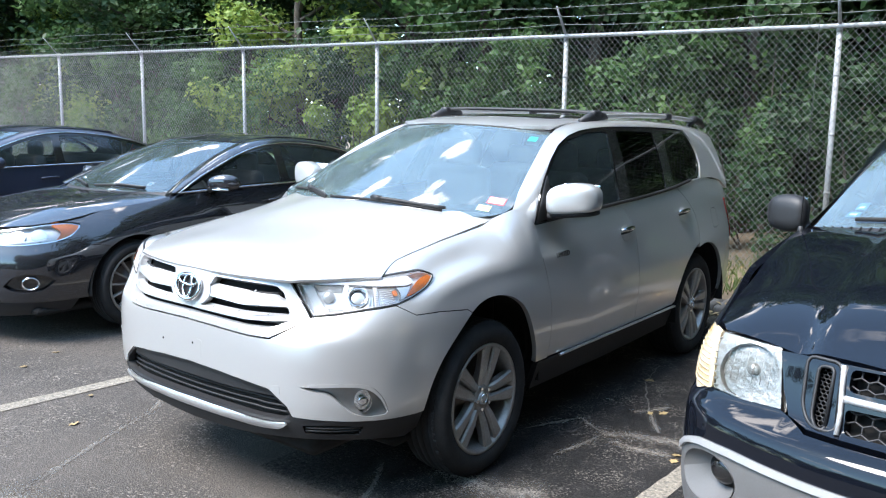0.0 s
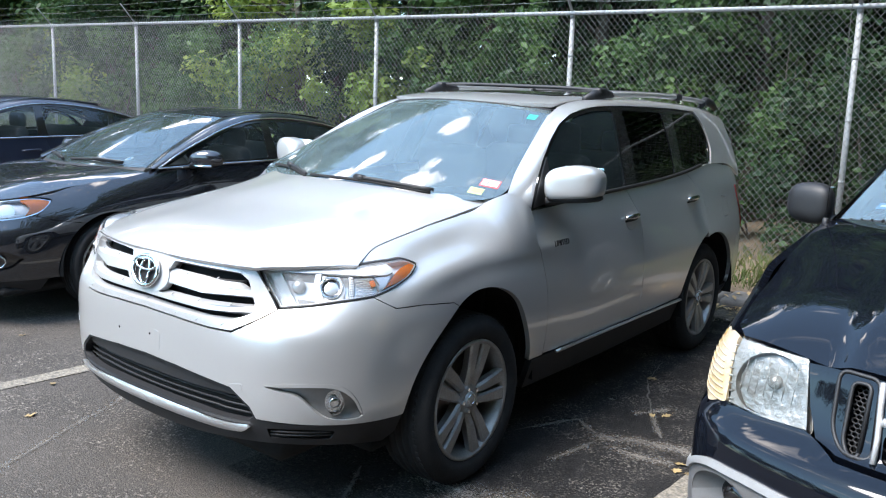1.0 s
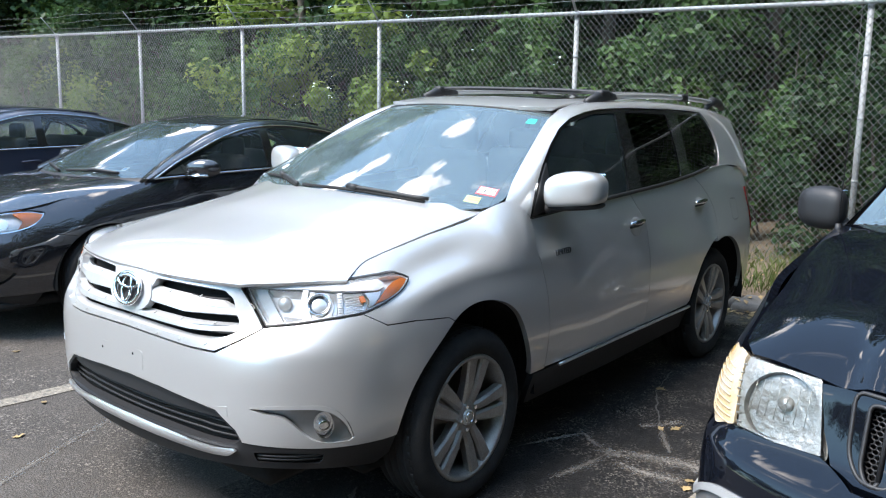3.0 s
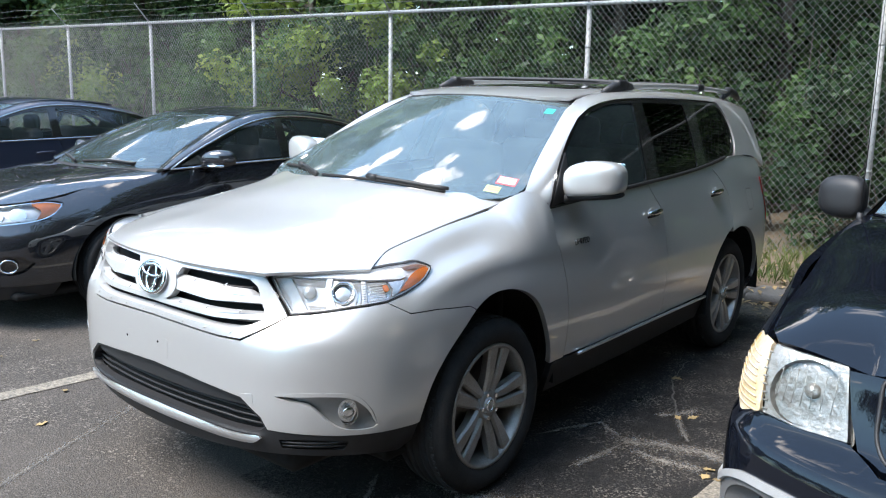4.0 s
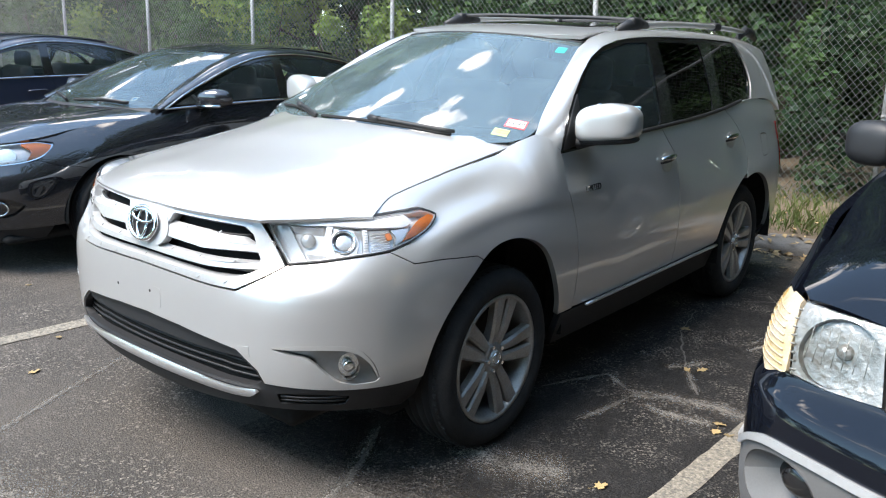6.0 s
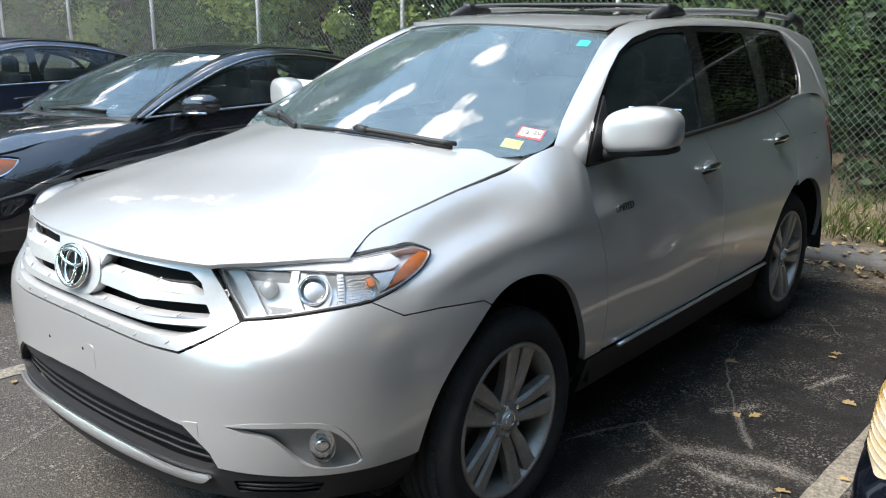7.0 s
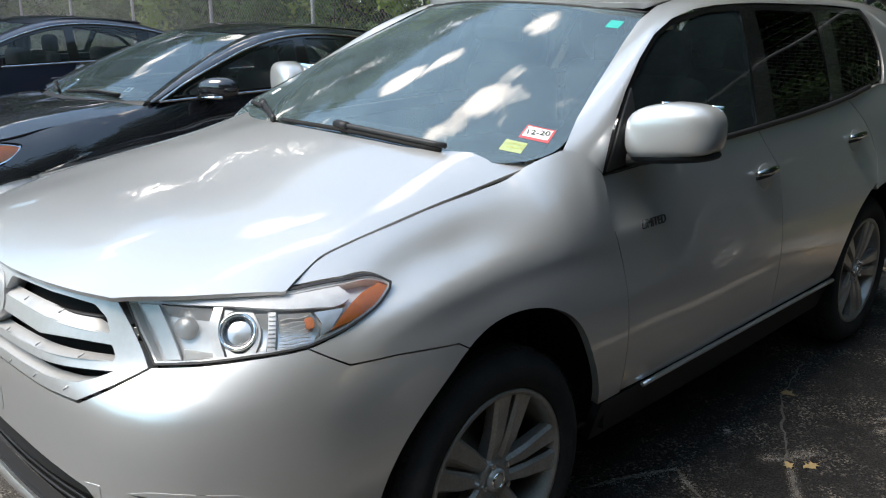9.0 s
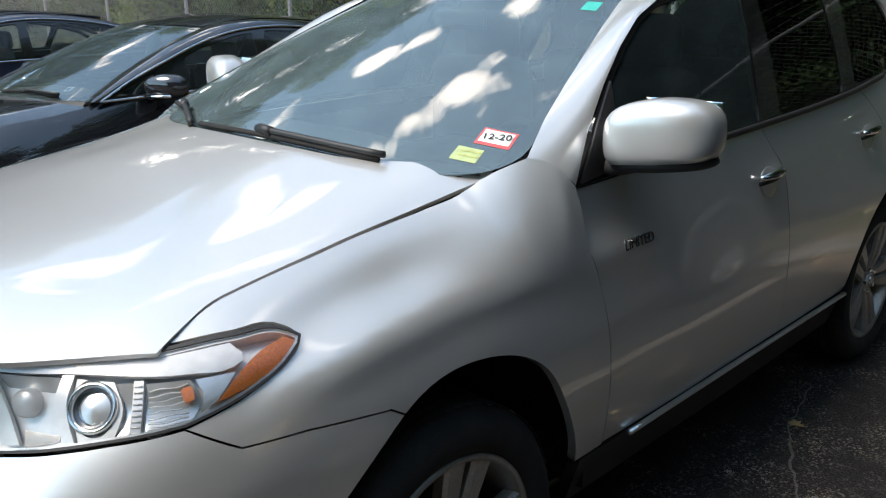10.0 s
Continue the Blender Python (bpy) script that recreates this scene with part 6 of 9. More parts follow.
    for s in (1, -1):
        rail = new("roof_rail")
        rail.parent = roof
        ys = np.linspace(2.50, 4.28, 30)
        zz = [1.708 + .036 * math.sin(math.pi * min(1, max(0, (y - 2.48) / 1.84))) ** .5 for y in ys]
        part("rail_bar", tube([(s * (.575 + .01 * math.sin((y - 2.5) * 1.7)), y, z) for y, z in zip(ys, zz)], [.019] * 30, 8, squash=.9), SILVER, rail)
        for y0, ln in ((2.42, .34), (4.20, .32)):
            foot = tube([(s * .575, y0, SUV_ROOF_Z(np.array([y0]), np.array([.575]))[0] + .004), (s * .577, y0 + ln * .35, 1.722 if y0 < 4 else 1.728), (s * .578, y0 + ln * .7, 1.736 if y0 < 4 else 1.712), (s * .578, y0 + ln, 1.728 if y0 < 4 else 1.675)],
                        [.018, .032, .030, .018], 10, squash=1.0)
            part("rail_foot", foot, BLACK_TRIM, rail)
    for yb in (2.60, 3.75):
        cb = tube([(x, yb + .02 * (1 - (x / .6) ** 2), 1.748 + .016 * (1 - (x / .6) ** 4)) for x in np.linspace(-.585, .585, 21)], .014, 8, squash=.8)
        part("cross_bar", cb, BLACK_TRIM, roof)
        for s in (1, -1):
            part("bar_clamp", box(.06, .10, .05, (s * .578, yb, 1.742), .014, 2), BLACK_TRIM, roof)
    # windscreen
    sc = whole_sc([(0, -.06), (.45, -.057), (.65, -.054)] + [tuple(q) for q in seg((.80, -.050), (.88, -.045), (.925, -.034), (.955, -.016), (.978, .008), (.992, .036), (.999, .075), n=24)] + [(1.002, .15), (.992, .40), (.980, .70), (.968, .88), (.945, 1), (0, 1)])
    ws = panel("windscreen", Ws, sc, SCREEN_GLASS, car, gap=0, step=.06, rim=False)
    inner_r = rounded([(-.945, -.045), (.945, -.045), (.955, .40), (.945, .70), (.905, .955), (.5, .975), (-.5, .975), (-.905, .955), (-.945, .70), (-.955, .40)], .05)
    panel("screen_band", offset_fn(Ws, -.006), sc, GLOSS_BLACK, ws, holes=[inner_r], gap=0, step=.05, rim=False)
    band = tube([tuple(q) for q in Ws(np.linspace(-1, 1, 30), np.full(30, 1.0))], .006, 6)
    part("screen_seal", band, BLACK_TRIM, ws)
    # cowl and wipers
    cowl_f = ruled([(x, .93 + .33 * (abs(x) / .74) ** 2, 1.192 + .004 * abs(x)) for x in np.linspace(-.70, .70, 13)], [tuple(Ws(np.array([u]), np.array([-.03]))[0] + np.array((0, 0, -.004))) for u in np.linspace(-.92, .92, 13)], 0)
    part("cowl", panel_mesh("cowl", lambda u, v: cowl_f(v, u), ring([(0, 0), (1, 0)], [(1, 0), (1, 1)], [(1, 1), (0, 1)], [(0, 1), (0, 0)], step=.03), mat_=BLACK_TRIM, gap=0, rim=False, step=.05), None, car)
    for (u0, v0), (u1, v1), (ua, va) in (((-.25, .030), (.64, -.015), (.18, .085)), ((-.83, .03), (-.28, .008), (-.62, .06))):
        wip = new("wiper")
        wip.parent = car
        pts = [(u0 + (u1 - u0) * f, v0 + (v1 - v0) * f + .03 * math.sin(math.pi * f)) for f in np.linspace(0, 1, 14)]
        part("wiper_blade", line_at(offset_fn(Ws, .012), pts, .008, 6), RUBBER, wip)
        pa = [(u0 + (u1 - u0) * f, v0 + (v1 - v0) * f + .03 * math.sin(math.pi * f) + .006) for f in np.linspace(.42, 1.02, 10)]
        part("wiper_arm", line_at(offset_fn(Ws, .026), pa, .009, 6), BLACK_TRIM, wip)
        part("wiper_joint", line_at(offset_fn(Ws, .024), [(pts[6][0] - .03, pts[6][1] + .012), (pts[6][0] + .04, pts[6][1] + .004)], .014, 8), BLACK_TRIM, wip)
    # stickers on the glass
    def sticker(name, u0, u1, v0, v1, mat_, lift, skew=0.0, label=""):
        return panel(name, offset_fn(Ws, lift), ring([(u0, v0), (u1, v0 + skew)], [(u1, v0 + skew), (u1, v1 + skew)], [(u1, v1 + skew), (u0, v1)], [(u0, v1), (u0, v0)], step=.05), mat_, ws, label=label, gap=0, step=.05, rim=False)
    sticker("inspection_sticker", .845, .950, .088, .158, PAPER_RED, .001, -.028, "red-edged white date sticker")
    sticker("sticker_face", .852, .943, .097, .149, PAPER_WHITE, .002, -.024)
    m = frame_at(offset_fn(Ws, .0045), .898, .111)
    text_mesh("12-20", .033, .0004, INK, ws, m @ pose(0, 0, 0, 0, 0, -6), "lettering")
    sticker("yellow_sticker", .812, .890, .020, .075, PAPER_GREEN, .001, -.02)
    for k in range(2):
        sticker("printed_bar", .828, .888, .034 + .018 * k, .040 + .018 * k, PAPER_PRINT, .002, -.014)
    sticker("teal_sticker", .815, .885, .842, .905, PAPER_TEAL, .001, .0)
    sticker("white_sticker", -.86, -.80, .12, .165, PAPER_WHITE, .001, .0)
    # cabin
    cab = new("cabin")
    cab.parent = car
    part("dashboard", join(box(1.45, .55, .22, (0, 1.42, 1.06), .08, 3), box(.34, .3, .10, (.36, 1.55, 1.16), .05, 3), box(.35, .5, .5, (0, 1.75, .80), .06, 2)), CABIN_TRIM, cab)
    part("steering_wheel", join(tube([(.36 + .185 * math.cos(w), 1.78 + .07 * math.sin(w), 1.06 + .17 * math.sin(w)) for w in np.linspace(0, 2 * math.pi, 32)], .016, 8, caps=False), box(.34, .03, .06, (.36, 1.78, 1.06), .02, 2), tube([(.36, 1.78, 1.06), (.36, 1.55, .98)], .04, 8)), CABIN_TRIM, cab)
    for sx in (.37, -.37):
        part("seat", join(box(.52, .52, .18, (sx, 2.15, .72), .07, 3), box(.50, .16, .66, (sx, 2.45, 1.05), .07, 3, ) ), CABIN, cab)
        part("headrest", join(box(.27, .11, .20, (sx, 2.52, 1.46), .05, 3), tube([(sx - .06, 2.5, 1.3), (sx - .06, 2.51, 1.42)], .007, 6), tube([(sx + .06, 2.5, 1.3), (sx + .06, 2.51, 1.42)], .007, 6)), CABIN, cab)
    part("rear_seat", join(box(1.3, .5, .18, (0, 3.0, .75), .07, 3), box(1.3, .16, .62, (0, 3.28, 1.05), .07, 3), box(.26, .1, .16, (.38, 3.33, 1.42), .04, 2), box(.26, .1, .16, (-.38, 3.33, 1.42), .04, 2)), CABIN, cab)
    part("inside_mirror", box(.24, .03, .07, (0, 1.93, 1.545), .02, 2), CABIN_TRIM, cab)
    part("cabin_floor", box(1.55, 3.0, .04, (0, 2.85, .46), .01, 1), DARK, cab)
    part("bulkhead", box(1.5, .04, .75, (0, 1.22, .80), .01, 1), DARK, cab)
    # underside and tail
    part("underbody", join(box(1.5, 3.9, .06, (0, 2.4, .26), .02, 1), box(.84, 4.3, .12, (0, 2.4, .33), .03, 1), box(1.2, .5, .2, (0, .35, .34), .05, 1)), DARK, car)
    tb_full = ring(S((4.17, .42), (4.19, .60), (4.22, .76), (4.55, .80)), [(5.42, .80), (6.14, .80), (6.14, .38), (5.3, .36)], [S((4.17, .42))[0]], step=.04)
    for s in (1, -1):
        panel("rear_bumper", B, tb_full, SILVER, car, flip=s, step=.05, thick=.02)
        panel("bumper_flap", offset_fn(B, -.004), ring(S((4.12, .30), (4.17, .42)), [(5.3, .36), (6.14, .38), (6.14, .28), (5.3, .27)], [S((4.12, .30))[0]], step=.05), BLACK_TRIM, car, flip=s, step=.06)
        panel("tailgate", B, ring([(5.42, .80), (6.14, .80)], [(6.14, .80), (6.14, 1.20)], [(6.14, 1.20), S((4.44, 1.20))[0]], [S((4.44, 1.20))[0], S((4.47, 1.12))[0]], [S((4.47, 1.12))[0], (5.42, 1.13)], [(5.42, 1.13), (5.42, .80)], step=.05), SILVER, car, flip=s, step=.06)
    tg = screen((0, 4.66, 1.195), (.80, 4.45, 1.195), (0, 4.60, 1.638), (.575, 4.455, 1.60), .02)
    panel("rear_screen", lambda u, v: tg(-np.asarray(u), v), sc, PRIVACY_GLASS, car, gap=0, rim=False, step=.1)
    # the lot leans: the side away from the camera stands a little wider and higher
    for ob in car.children_recursive:
        if ob.type == "MESH" and not ob.name.startswith("lettering"):
            for v in ob.data.vertices:
                f = ((.95 - v.co.x) / 1.9) ** 2
                v.co.x -= f * (.012 + .10 * math.exp(-(max(0.0, v.co.y) / .55) ** 2))
                if not ob.name.startswith(("bonnet", "under_bonnet")):
                    g = f * math.exp(-((v.co.z - .97) / .10) ** 2 - ((v.co.y - .22) / .3) ** 2)
                    v.co.x -= .09 * g
                    v.co.z += .05 * g
                v.co.z += .035 * f
    # wheels
    wm = wheel_set("five", .380, .266, .245)
    for s in (1, -1):
        put_wheel(wm, car, .925, FC - .01, .379, s, spin=-.262, label="five twin-spoke alloy wheel with a worn tyre")
        put_wheel(wm, car, .890, RC - .01, .376, s, spin=.9 if s > 0 else .2, label="five twin-spoke alloy wheel with a worn tyre")
    return car


build_suv()


# ---- saloon cars ----
SEDAN = Body(
    [(0, 0), (.2, .008), (.4, .04), (.56, .10), (.70, .20), (.80, .34), (.855, .52), (.885, .74), (.903, .95), (.915, 1.3), (.92, 1.7), (.92, 2.2), (.92, 2.8), (.92, 3.4), (.915, 3.8), (.89, 4.25), (.82, 4.6), (.62, 4.79), (.3, 4.86), (0, 4.87)],
    [0, .40, .62, .85, 1.05, 1.25, 1.50, 1.90, 2.4, 3.4, 4.2, 4.6, 5.0, 5.4, 5.9, 6.3],
    [.16, .26, .38, .50, .60, .68, .76, .84, .92, 1.0, 1.08, 1.16],
    [[.10, .03, .0, .0, .008, .02, .045, .12, .26, .45, .6, .8],
     [.10, .03, .0, .0, .008, .025, .055, .13, .26, .45, .6, .8],
     [.11, .035, .005, .0, .010, .045, .085, .15, .27, .45, .6, .8],
     [.12, .04, .01, .0, .008, .045, .085, .15, .27, .42, .6, .8],
     [.12, .05, .015, .003, .003, .030, .070, .13, .25, .40, .6, .8],
     [.12, .05, .02, .006, .0, .012, .045, .105, .215, .36, .5, .7],
     [.11, .05, .02, .006, .0, .002, .018, .055, .125, .24, .4, .6],
     [.11, .05, .025, .012, .004, .0, .008, .028, .065, .135, .25, .4],
     [.11, .055, .03, .02, .014, .006, .006, .022, .042, .066, .10, .15],
     [.11, .055, .03, .02, .014, .006, .006, .020, .038, .058, .08, .11],
     [.11, .055, .03, .018, .010, .002, .002, .016, .034, .054, .076, .10],
     [.11, .05, .025, .012, .004, .0, .002, .014, .032, .054, .08, .12],
     [.10, .05, .02, .008, .002, .002, .006, .02, .04, .07, .11, .18],
     [.10, .04, .01, .004, .002, .004, .01, .03, .06, .10, .16, .3],
     [.10, .03, .0, .0, .005, .01, .02, .04, .07, .11, .18, .3],
     [.10, .03, .0, .0, .005, .01, .02, .04, .07, .11, .18, .3]])
SEDAN_HOOD_Z = Table([-.1, .08, .2, .4, .7, 1.0, 1.3, 1.5], [-.8, -.7, -.58, -.4, -.2, 0, .2, .4, .58, .7, .8],
                     [[.62, .64, .67, .69, .70, .70, .70, .69, .67, .64, .62],
                      [.70, .73, .762, .785, .80, .80, .80, .785, .762, .73, .70],
                      [.74, .77, .802, .832, .85, .85, .85, .832, .802, .77, .74],
                      [.79, .822, .855, .885, .90, .898, .90, .885, .855, .822, .79],
                      [.865, .90, .935, .955, .955, .953, .955, .955, .935, .90, .865],
                      [.91, .945, .975, .992, .992, .99, .992, .992, .975, .945, .91],
                      [.96, .985, 1.01, 1.02, 1.02, 1.018, 1.02, 1.02, 1.01, .985, .96],
                      [1.0, 1.02, 1.04, 1.05, 1.05, 1.05, 1.05, 1.05, 1.04, 1.02, 1.0]], .04, .02)
SEDAN_SIDE_X = Table([1.2, 1.6, 2.0, 2.6, 3.2, 3.7, 4.2, 4.5], [.94, 1.0, 1.06, 1.14, 1.22, 1.30, 1.37, 1.43, 1.5],
                     [[.86, .845, .82, .775, .72, .665, .60, .54, .45],
                      [.868, .853, .832, .795, .748, .695, .63, .57, .48],
                      [.872, .858, .840, .806, .765, .715, .66, .60, .50],
                      [.874, .862, .845, .812, .773, .727, .675, .615, .52],
                      [.874, .862, .844, .808, .768, .718, .662, .60, .50],
                      [.866, .852, .828, .785, .735, .68, .62, .56, .46],
                      [.842, .82, .785, .73, .67, .61, .55, .49, .40],
                      [.81, .78, .74, .68, .62, .56, .50, .44, .35]], .08, .02)
SEDAN_ROOF_Z = Table([1.8, 2.0, 2.3, 2.7, 3.2, 3.6, 4.0], [-.65, -.56, -.5, -.25, 0, .25, .5, .56, .65],
                     [[1.22, 1.27, 1.28, 1.30, 1.305, 1.30, 1.28, 1.27, 1.22],
                      [1.29, 1.335, 1.35, 1.375, 1.38, 1.375, 1.35, 1.335, 1.29],
                      [1.345, 1.388, 1.402, 1.432, 1.437, 1.432, 1.402, 1.388, 1.345],
                      [1.385, 1.44, 1.455, 1.473, 1.478, 1.473, 1.455, 1.44, 1.385],
                      [1.36, 1.415, 1.43, 1.448, 1.453, 1.448, 1.43, 1.415, 1.36],
                      [1.31, 1.365, 1.38, 1.398, 1.403, 1.398, 1.38, 1.365, 1.31],
                      [1.2, 1.26, 1.275, 1.295, 1.30, 1.295, 1.275, 1.26, 1.2]], .05, .012)


def quad_ring(step=.05):
    return ring([(0, 0), (1, 0)], [(1, 0), (1, 1)], [(1, 1), (0, 1)], [(0, 1), (0, 0)], step=step)


def sheet(fn):
    return lambda x, y: np.stack([np.asarray(x, float), np.asarray(y, float), fn(y, x)], -1)


def flank(fn):
    return lambda y, z: np.stack([fn(y, z), np.asarray(y, float), np.asarray(z, float)], -1)


def whole_of(half, step=.03):
    h = np.asarray(half, float)
    return ring(np.concatenate([h, (h * (-1, 1))[::-1][1:-1], h[:1]]), step=step)


def build_sedan(name, label, paint, at, group):
    car = thing(name, label, "car", group, at=at)
    B, Hd, Sd, Rf = SEDAN, sheet(SEDAN_HOOD_Z), flank(SEDAN_SIDE_X), sheet(SEDAN_ROOF_Z)
    Ws = screen((0, 1.20, 1.005), (.73, 1.43, 1.012), (0, 2.12, 1.412), (.53, 2.32, 1.392), .025)
    S = lambda *pts: on_side(B, pts)
    FC, RC, AZ, AR = 1.05, 3.80, .335, .385
    seam = [(1.40, .66), (1.22, .69), (1.10, .725)]
    # nose
    g_top = [(0, .765), (.2, .765), (.38, .755)]
    half = np.concatenate([[(0, .30), (.3, .30)], seg((.3, .30), (.6, .29), (.9, .285), (1.17, .285)), S(*arc(FC, AZ, AR, 187, 118, 14)), seam, [(1.10, .725), (.95, .705), (.70, .69), (.47, .70)], [(.40, .752), (.2, .762), (0, .765)]])
    upper = np.array([(0, .60), (.28, .60), (.36, .66), (.40, .735), (.2, .748), (0, .75)])
    lower = np.array([(0, .34), (.34, .34), (.42, .42), (.36, .545), (.2, .56), (0, .56)])
    fogp = ring(seg((.64, .41), (.70, .465), (.80, .495), (.92, .485), (1.0, .44)), seg((1.0, .44), (.92, .38), (.80, .365), (.70, .375), (.64, .41)), step=.03)
    bump = panel("front_bumper", B, whole_of(half, .03), paint, car, holes=[whole_of(upper), whole_of(lower), fogp, fogp * (-1, 1)], step=.035, thick=.03)
    for nm, op, k in (("upper_grille", upper, 5), ("lower_grille", lower, 5)):
        gr = panel(nm, offset_fn(B, -.04), whole_of(op), DARK, car, gap=-.01, rim=False, step=.06)
        z0, z1 = op[:, 1].min(), op[:, 1].max()
        for i in range(k):
            z = z0 + (z1 - z0) * (i + .5) / k
            w = .30 if i == 0 else .36
            part("grille_bar", line_at(offset_fn(B, -.008), [(u, z) for u in np.linspace(-w, w, 14)], .010, 6), CHROME if nm == "upper_grille" else BLACK_TRIM, gr)
    panel("chin", offset_fn(B, -.004), whole_of(np.concatenate([[(0, .30), (.3, .30)], seg((.3, .30), (.6, .29), (.9, .285), (1.17, .285)), [(1.12, .20), (.6, .17), (.3, .165), (0, .165)]])), BLACK_TRIM, car, step=.06)
    lamp = ring(seg((.475, .700), (.46, .745), (.50, .785), (.62, .805), (.85, .826), (1.02, .838), (1.16, .836), (1.225, .822)), seg((1.225, .822), (1.20, .79), (1.13, .745), (1.04, .718), (.88, .700), (.68, .692), (.475, .700)), step=.025)
    for s in (1, -1):
        lens = panel("headlamp", offset_fn(B, .002), lamp, LENS, car, flip=s, gap=.003, step=.03, thick=.01, label="clear headlamp with amber corner")
        panel("lamp_housing", offset_fn(B, -.035), lamp, LAMP_GREY, lens, flip=s, gap=.0, rim=False, step=.03)
        panel("lamp_edge", offset_fn(B, -.001), lamp, CHROME, lens, holes=[shrink(lamp, .008)], flip=s, gap=.002, step=.03, thick=.03)
        panel("amber_reflector", offset_fn(B, -.006), ring(seg((1.03, .730), (1.07, .785), (1.01, .830), (1.15, .833), (1.216, .821)), seg((1.216, .821), (1.19, .79), (1.13, .752), (1.03, .730)), step=.02), AMBER, lens, flip=s, gap=.001, step=.02, thick=.02, label="amber side reflector")
        panel("lamp_bowl", offset_fn(B, -.02), oval(.72, .757, .075, .045), LAMP_MIRROR, lens, flip=s, gap=0, step=.02, thick=.02)
        panel("lamp_bowl", offset_fn(B, -.02), oval(.90, .768, .07, .045), LAMP_MIRROR, lens, flip=s, gap=0, step=.02, thick=.02)
        panel("lamp_brow", offset_fn(B, -.012), rounded([(.55, .70), (1.02, .728), (1.05, .745), (1.0, .74), (.55, .715)], .01), LAMP_WHITE, lens, flip=s, gap=0, step=.03, thick=.02)
        fb = panel("fog_recess", offset_fn(B, -.03), fogp, GLOSS_BLACK, bump, flip=s, gap=-.006, rim=False, step=.04)
        m = Matrix.Diagonal((s, 1, 1, 1)) @ frame_at(offset_fn(B, -.010), .83, .425)
        part("fog_ring", tube([tuple(m @ Vector((.054 * math.cos(w), .044 * math.sin(w), 0))) for w in np.linspace(0, 2 * math.pi, 28)], .006, 6, caps=False), CHROME, fb)
        part("fog_lens", panel_mesh("fog_lens", offset_fn(B, -.02), oval(.83, .425, .046, .042), mat_=GLOSS_BLACK, flip=s, gap=0, step=.03, rim=False), None, fb)
        hood_edge = S((.66, .868), (.80, .902), (1.0, .935), (1.2, .957), (1.38, .985))
        hood_edge[0] = (1.26, .870)
        d_front = S((1.56, 1.005), (1.555, .93), (1.52, .80), (1.48, .62), (1.44, .40), (1.46, .30))
        a0 = math.degrees(math.asin((.66 - AZ) / AR))
        wing = ring(seg((1.10, .725), (1.19, .79), (1.228, .822), (1.16, .840), (1.08, .842)), seg((1.08, .842), *hood_edge), [hood_edge[-1], S((1.44, 1.01))[0], d_front[0]], seg(*d_front), [d_front[-1], S((1.36, .26))[0]], S(*arc(FC, AZ, AR, -10, 180 - a0, 36)), seam, step=.03)
        panel("front_wing", B, wing, paint, car, flip=s, step=.035, thick=.025)
        d_mid = S((2.62, 1.03), (2.66, .90), (2.66, .70), (2.62, .30))
        fd = ring(seg(*d_front)[::-1], seg(*S((1.56, 1.005), (2.0, 1.02), (2.62, 1.035))), seg(*d_mid), S((2.62, .30), (1.46, .30)), step=.03)
        front_door = panel("front_door", B, fd, paint, car, flip=s, step=.045, thick=.03)
        r_cut = S((3.62, 1.055), (3.70, .95), (3.66, .80), (3.55, .68))
        rd = ring(seg(*d_mid)[::-1], seg(*S((2.62, 1.035), (3.1, 1.045), (3.62, 1.057))), seg(*r_cut), S(*arc(RC, AZ, AR + .03, 126, 186, 10)), S((3.38, .30), (2.62, .30)), step=.03)
        rear_door = panel("rear_door", B, rd, paint, car, flip=s, step=.045, thick=.03)
        qp = ring(seg(*r_cut), S((3.56, .665)), S(*arc(RC, AZ, AR, 122, 0, 26)), S((4.28, .55), (4.62, .58)), [(5.62, .60), (6.3, .62), (6.3, 1.0)], [(6.3, 1.0), (5.75, 1.01)], S((4.50, 1.04), (4.2, 1.07), (3.9, 1.075), (3.62, 1.055)), step=.03)
        quarter = panel("quarter_panel", B, qp, paint, car, flip=s, step=.05, thick=.025)
        panel("rear_bumper", B, ring(S((4.19, .30), (4.28, .55), (4.62, .58)), [(5.62, .60), (6.3, .62), (6.3, .28), (5.6, .25)], [S((4.19, .30))[0]], step=.04), paint, car, flip=s, step=.06)
        panel("tail_lamp", offset_fn(B, .004), ring(S((4.45, .80), (4.62, .76)), [(5.75, .76), (5.75, .90)], S((4.5, .93), (4.45, .80)), step=.04), RED_LENS, car, flip=s, step=.04)
        panel("sill", offset_fn(B, -.002), ring(S((1.38, .30), (3.40, .30), (3.40, .18), (1.38, .18), (1.38, .30)), step=.06), paint, car, flip=s, step=.06)
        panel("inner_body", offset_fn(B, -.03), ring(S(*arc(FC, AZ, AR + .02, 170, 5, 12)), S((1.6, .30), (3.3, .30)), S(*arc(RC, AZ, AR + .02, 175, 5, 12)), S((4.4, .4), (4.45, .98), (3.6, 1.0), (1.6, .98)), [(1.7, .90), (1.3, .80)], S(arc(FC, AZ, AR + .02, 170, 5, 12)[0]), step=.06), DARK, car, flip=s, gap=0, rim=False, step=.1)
        arch_liner(FC, AZ, AR + .01, .45, .885, car, s)
        arch_liner(RC, AZ, AR + .01, .45, .885, car, s)
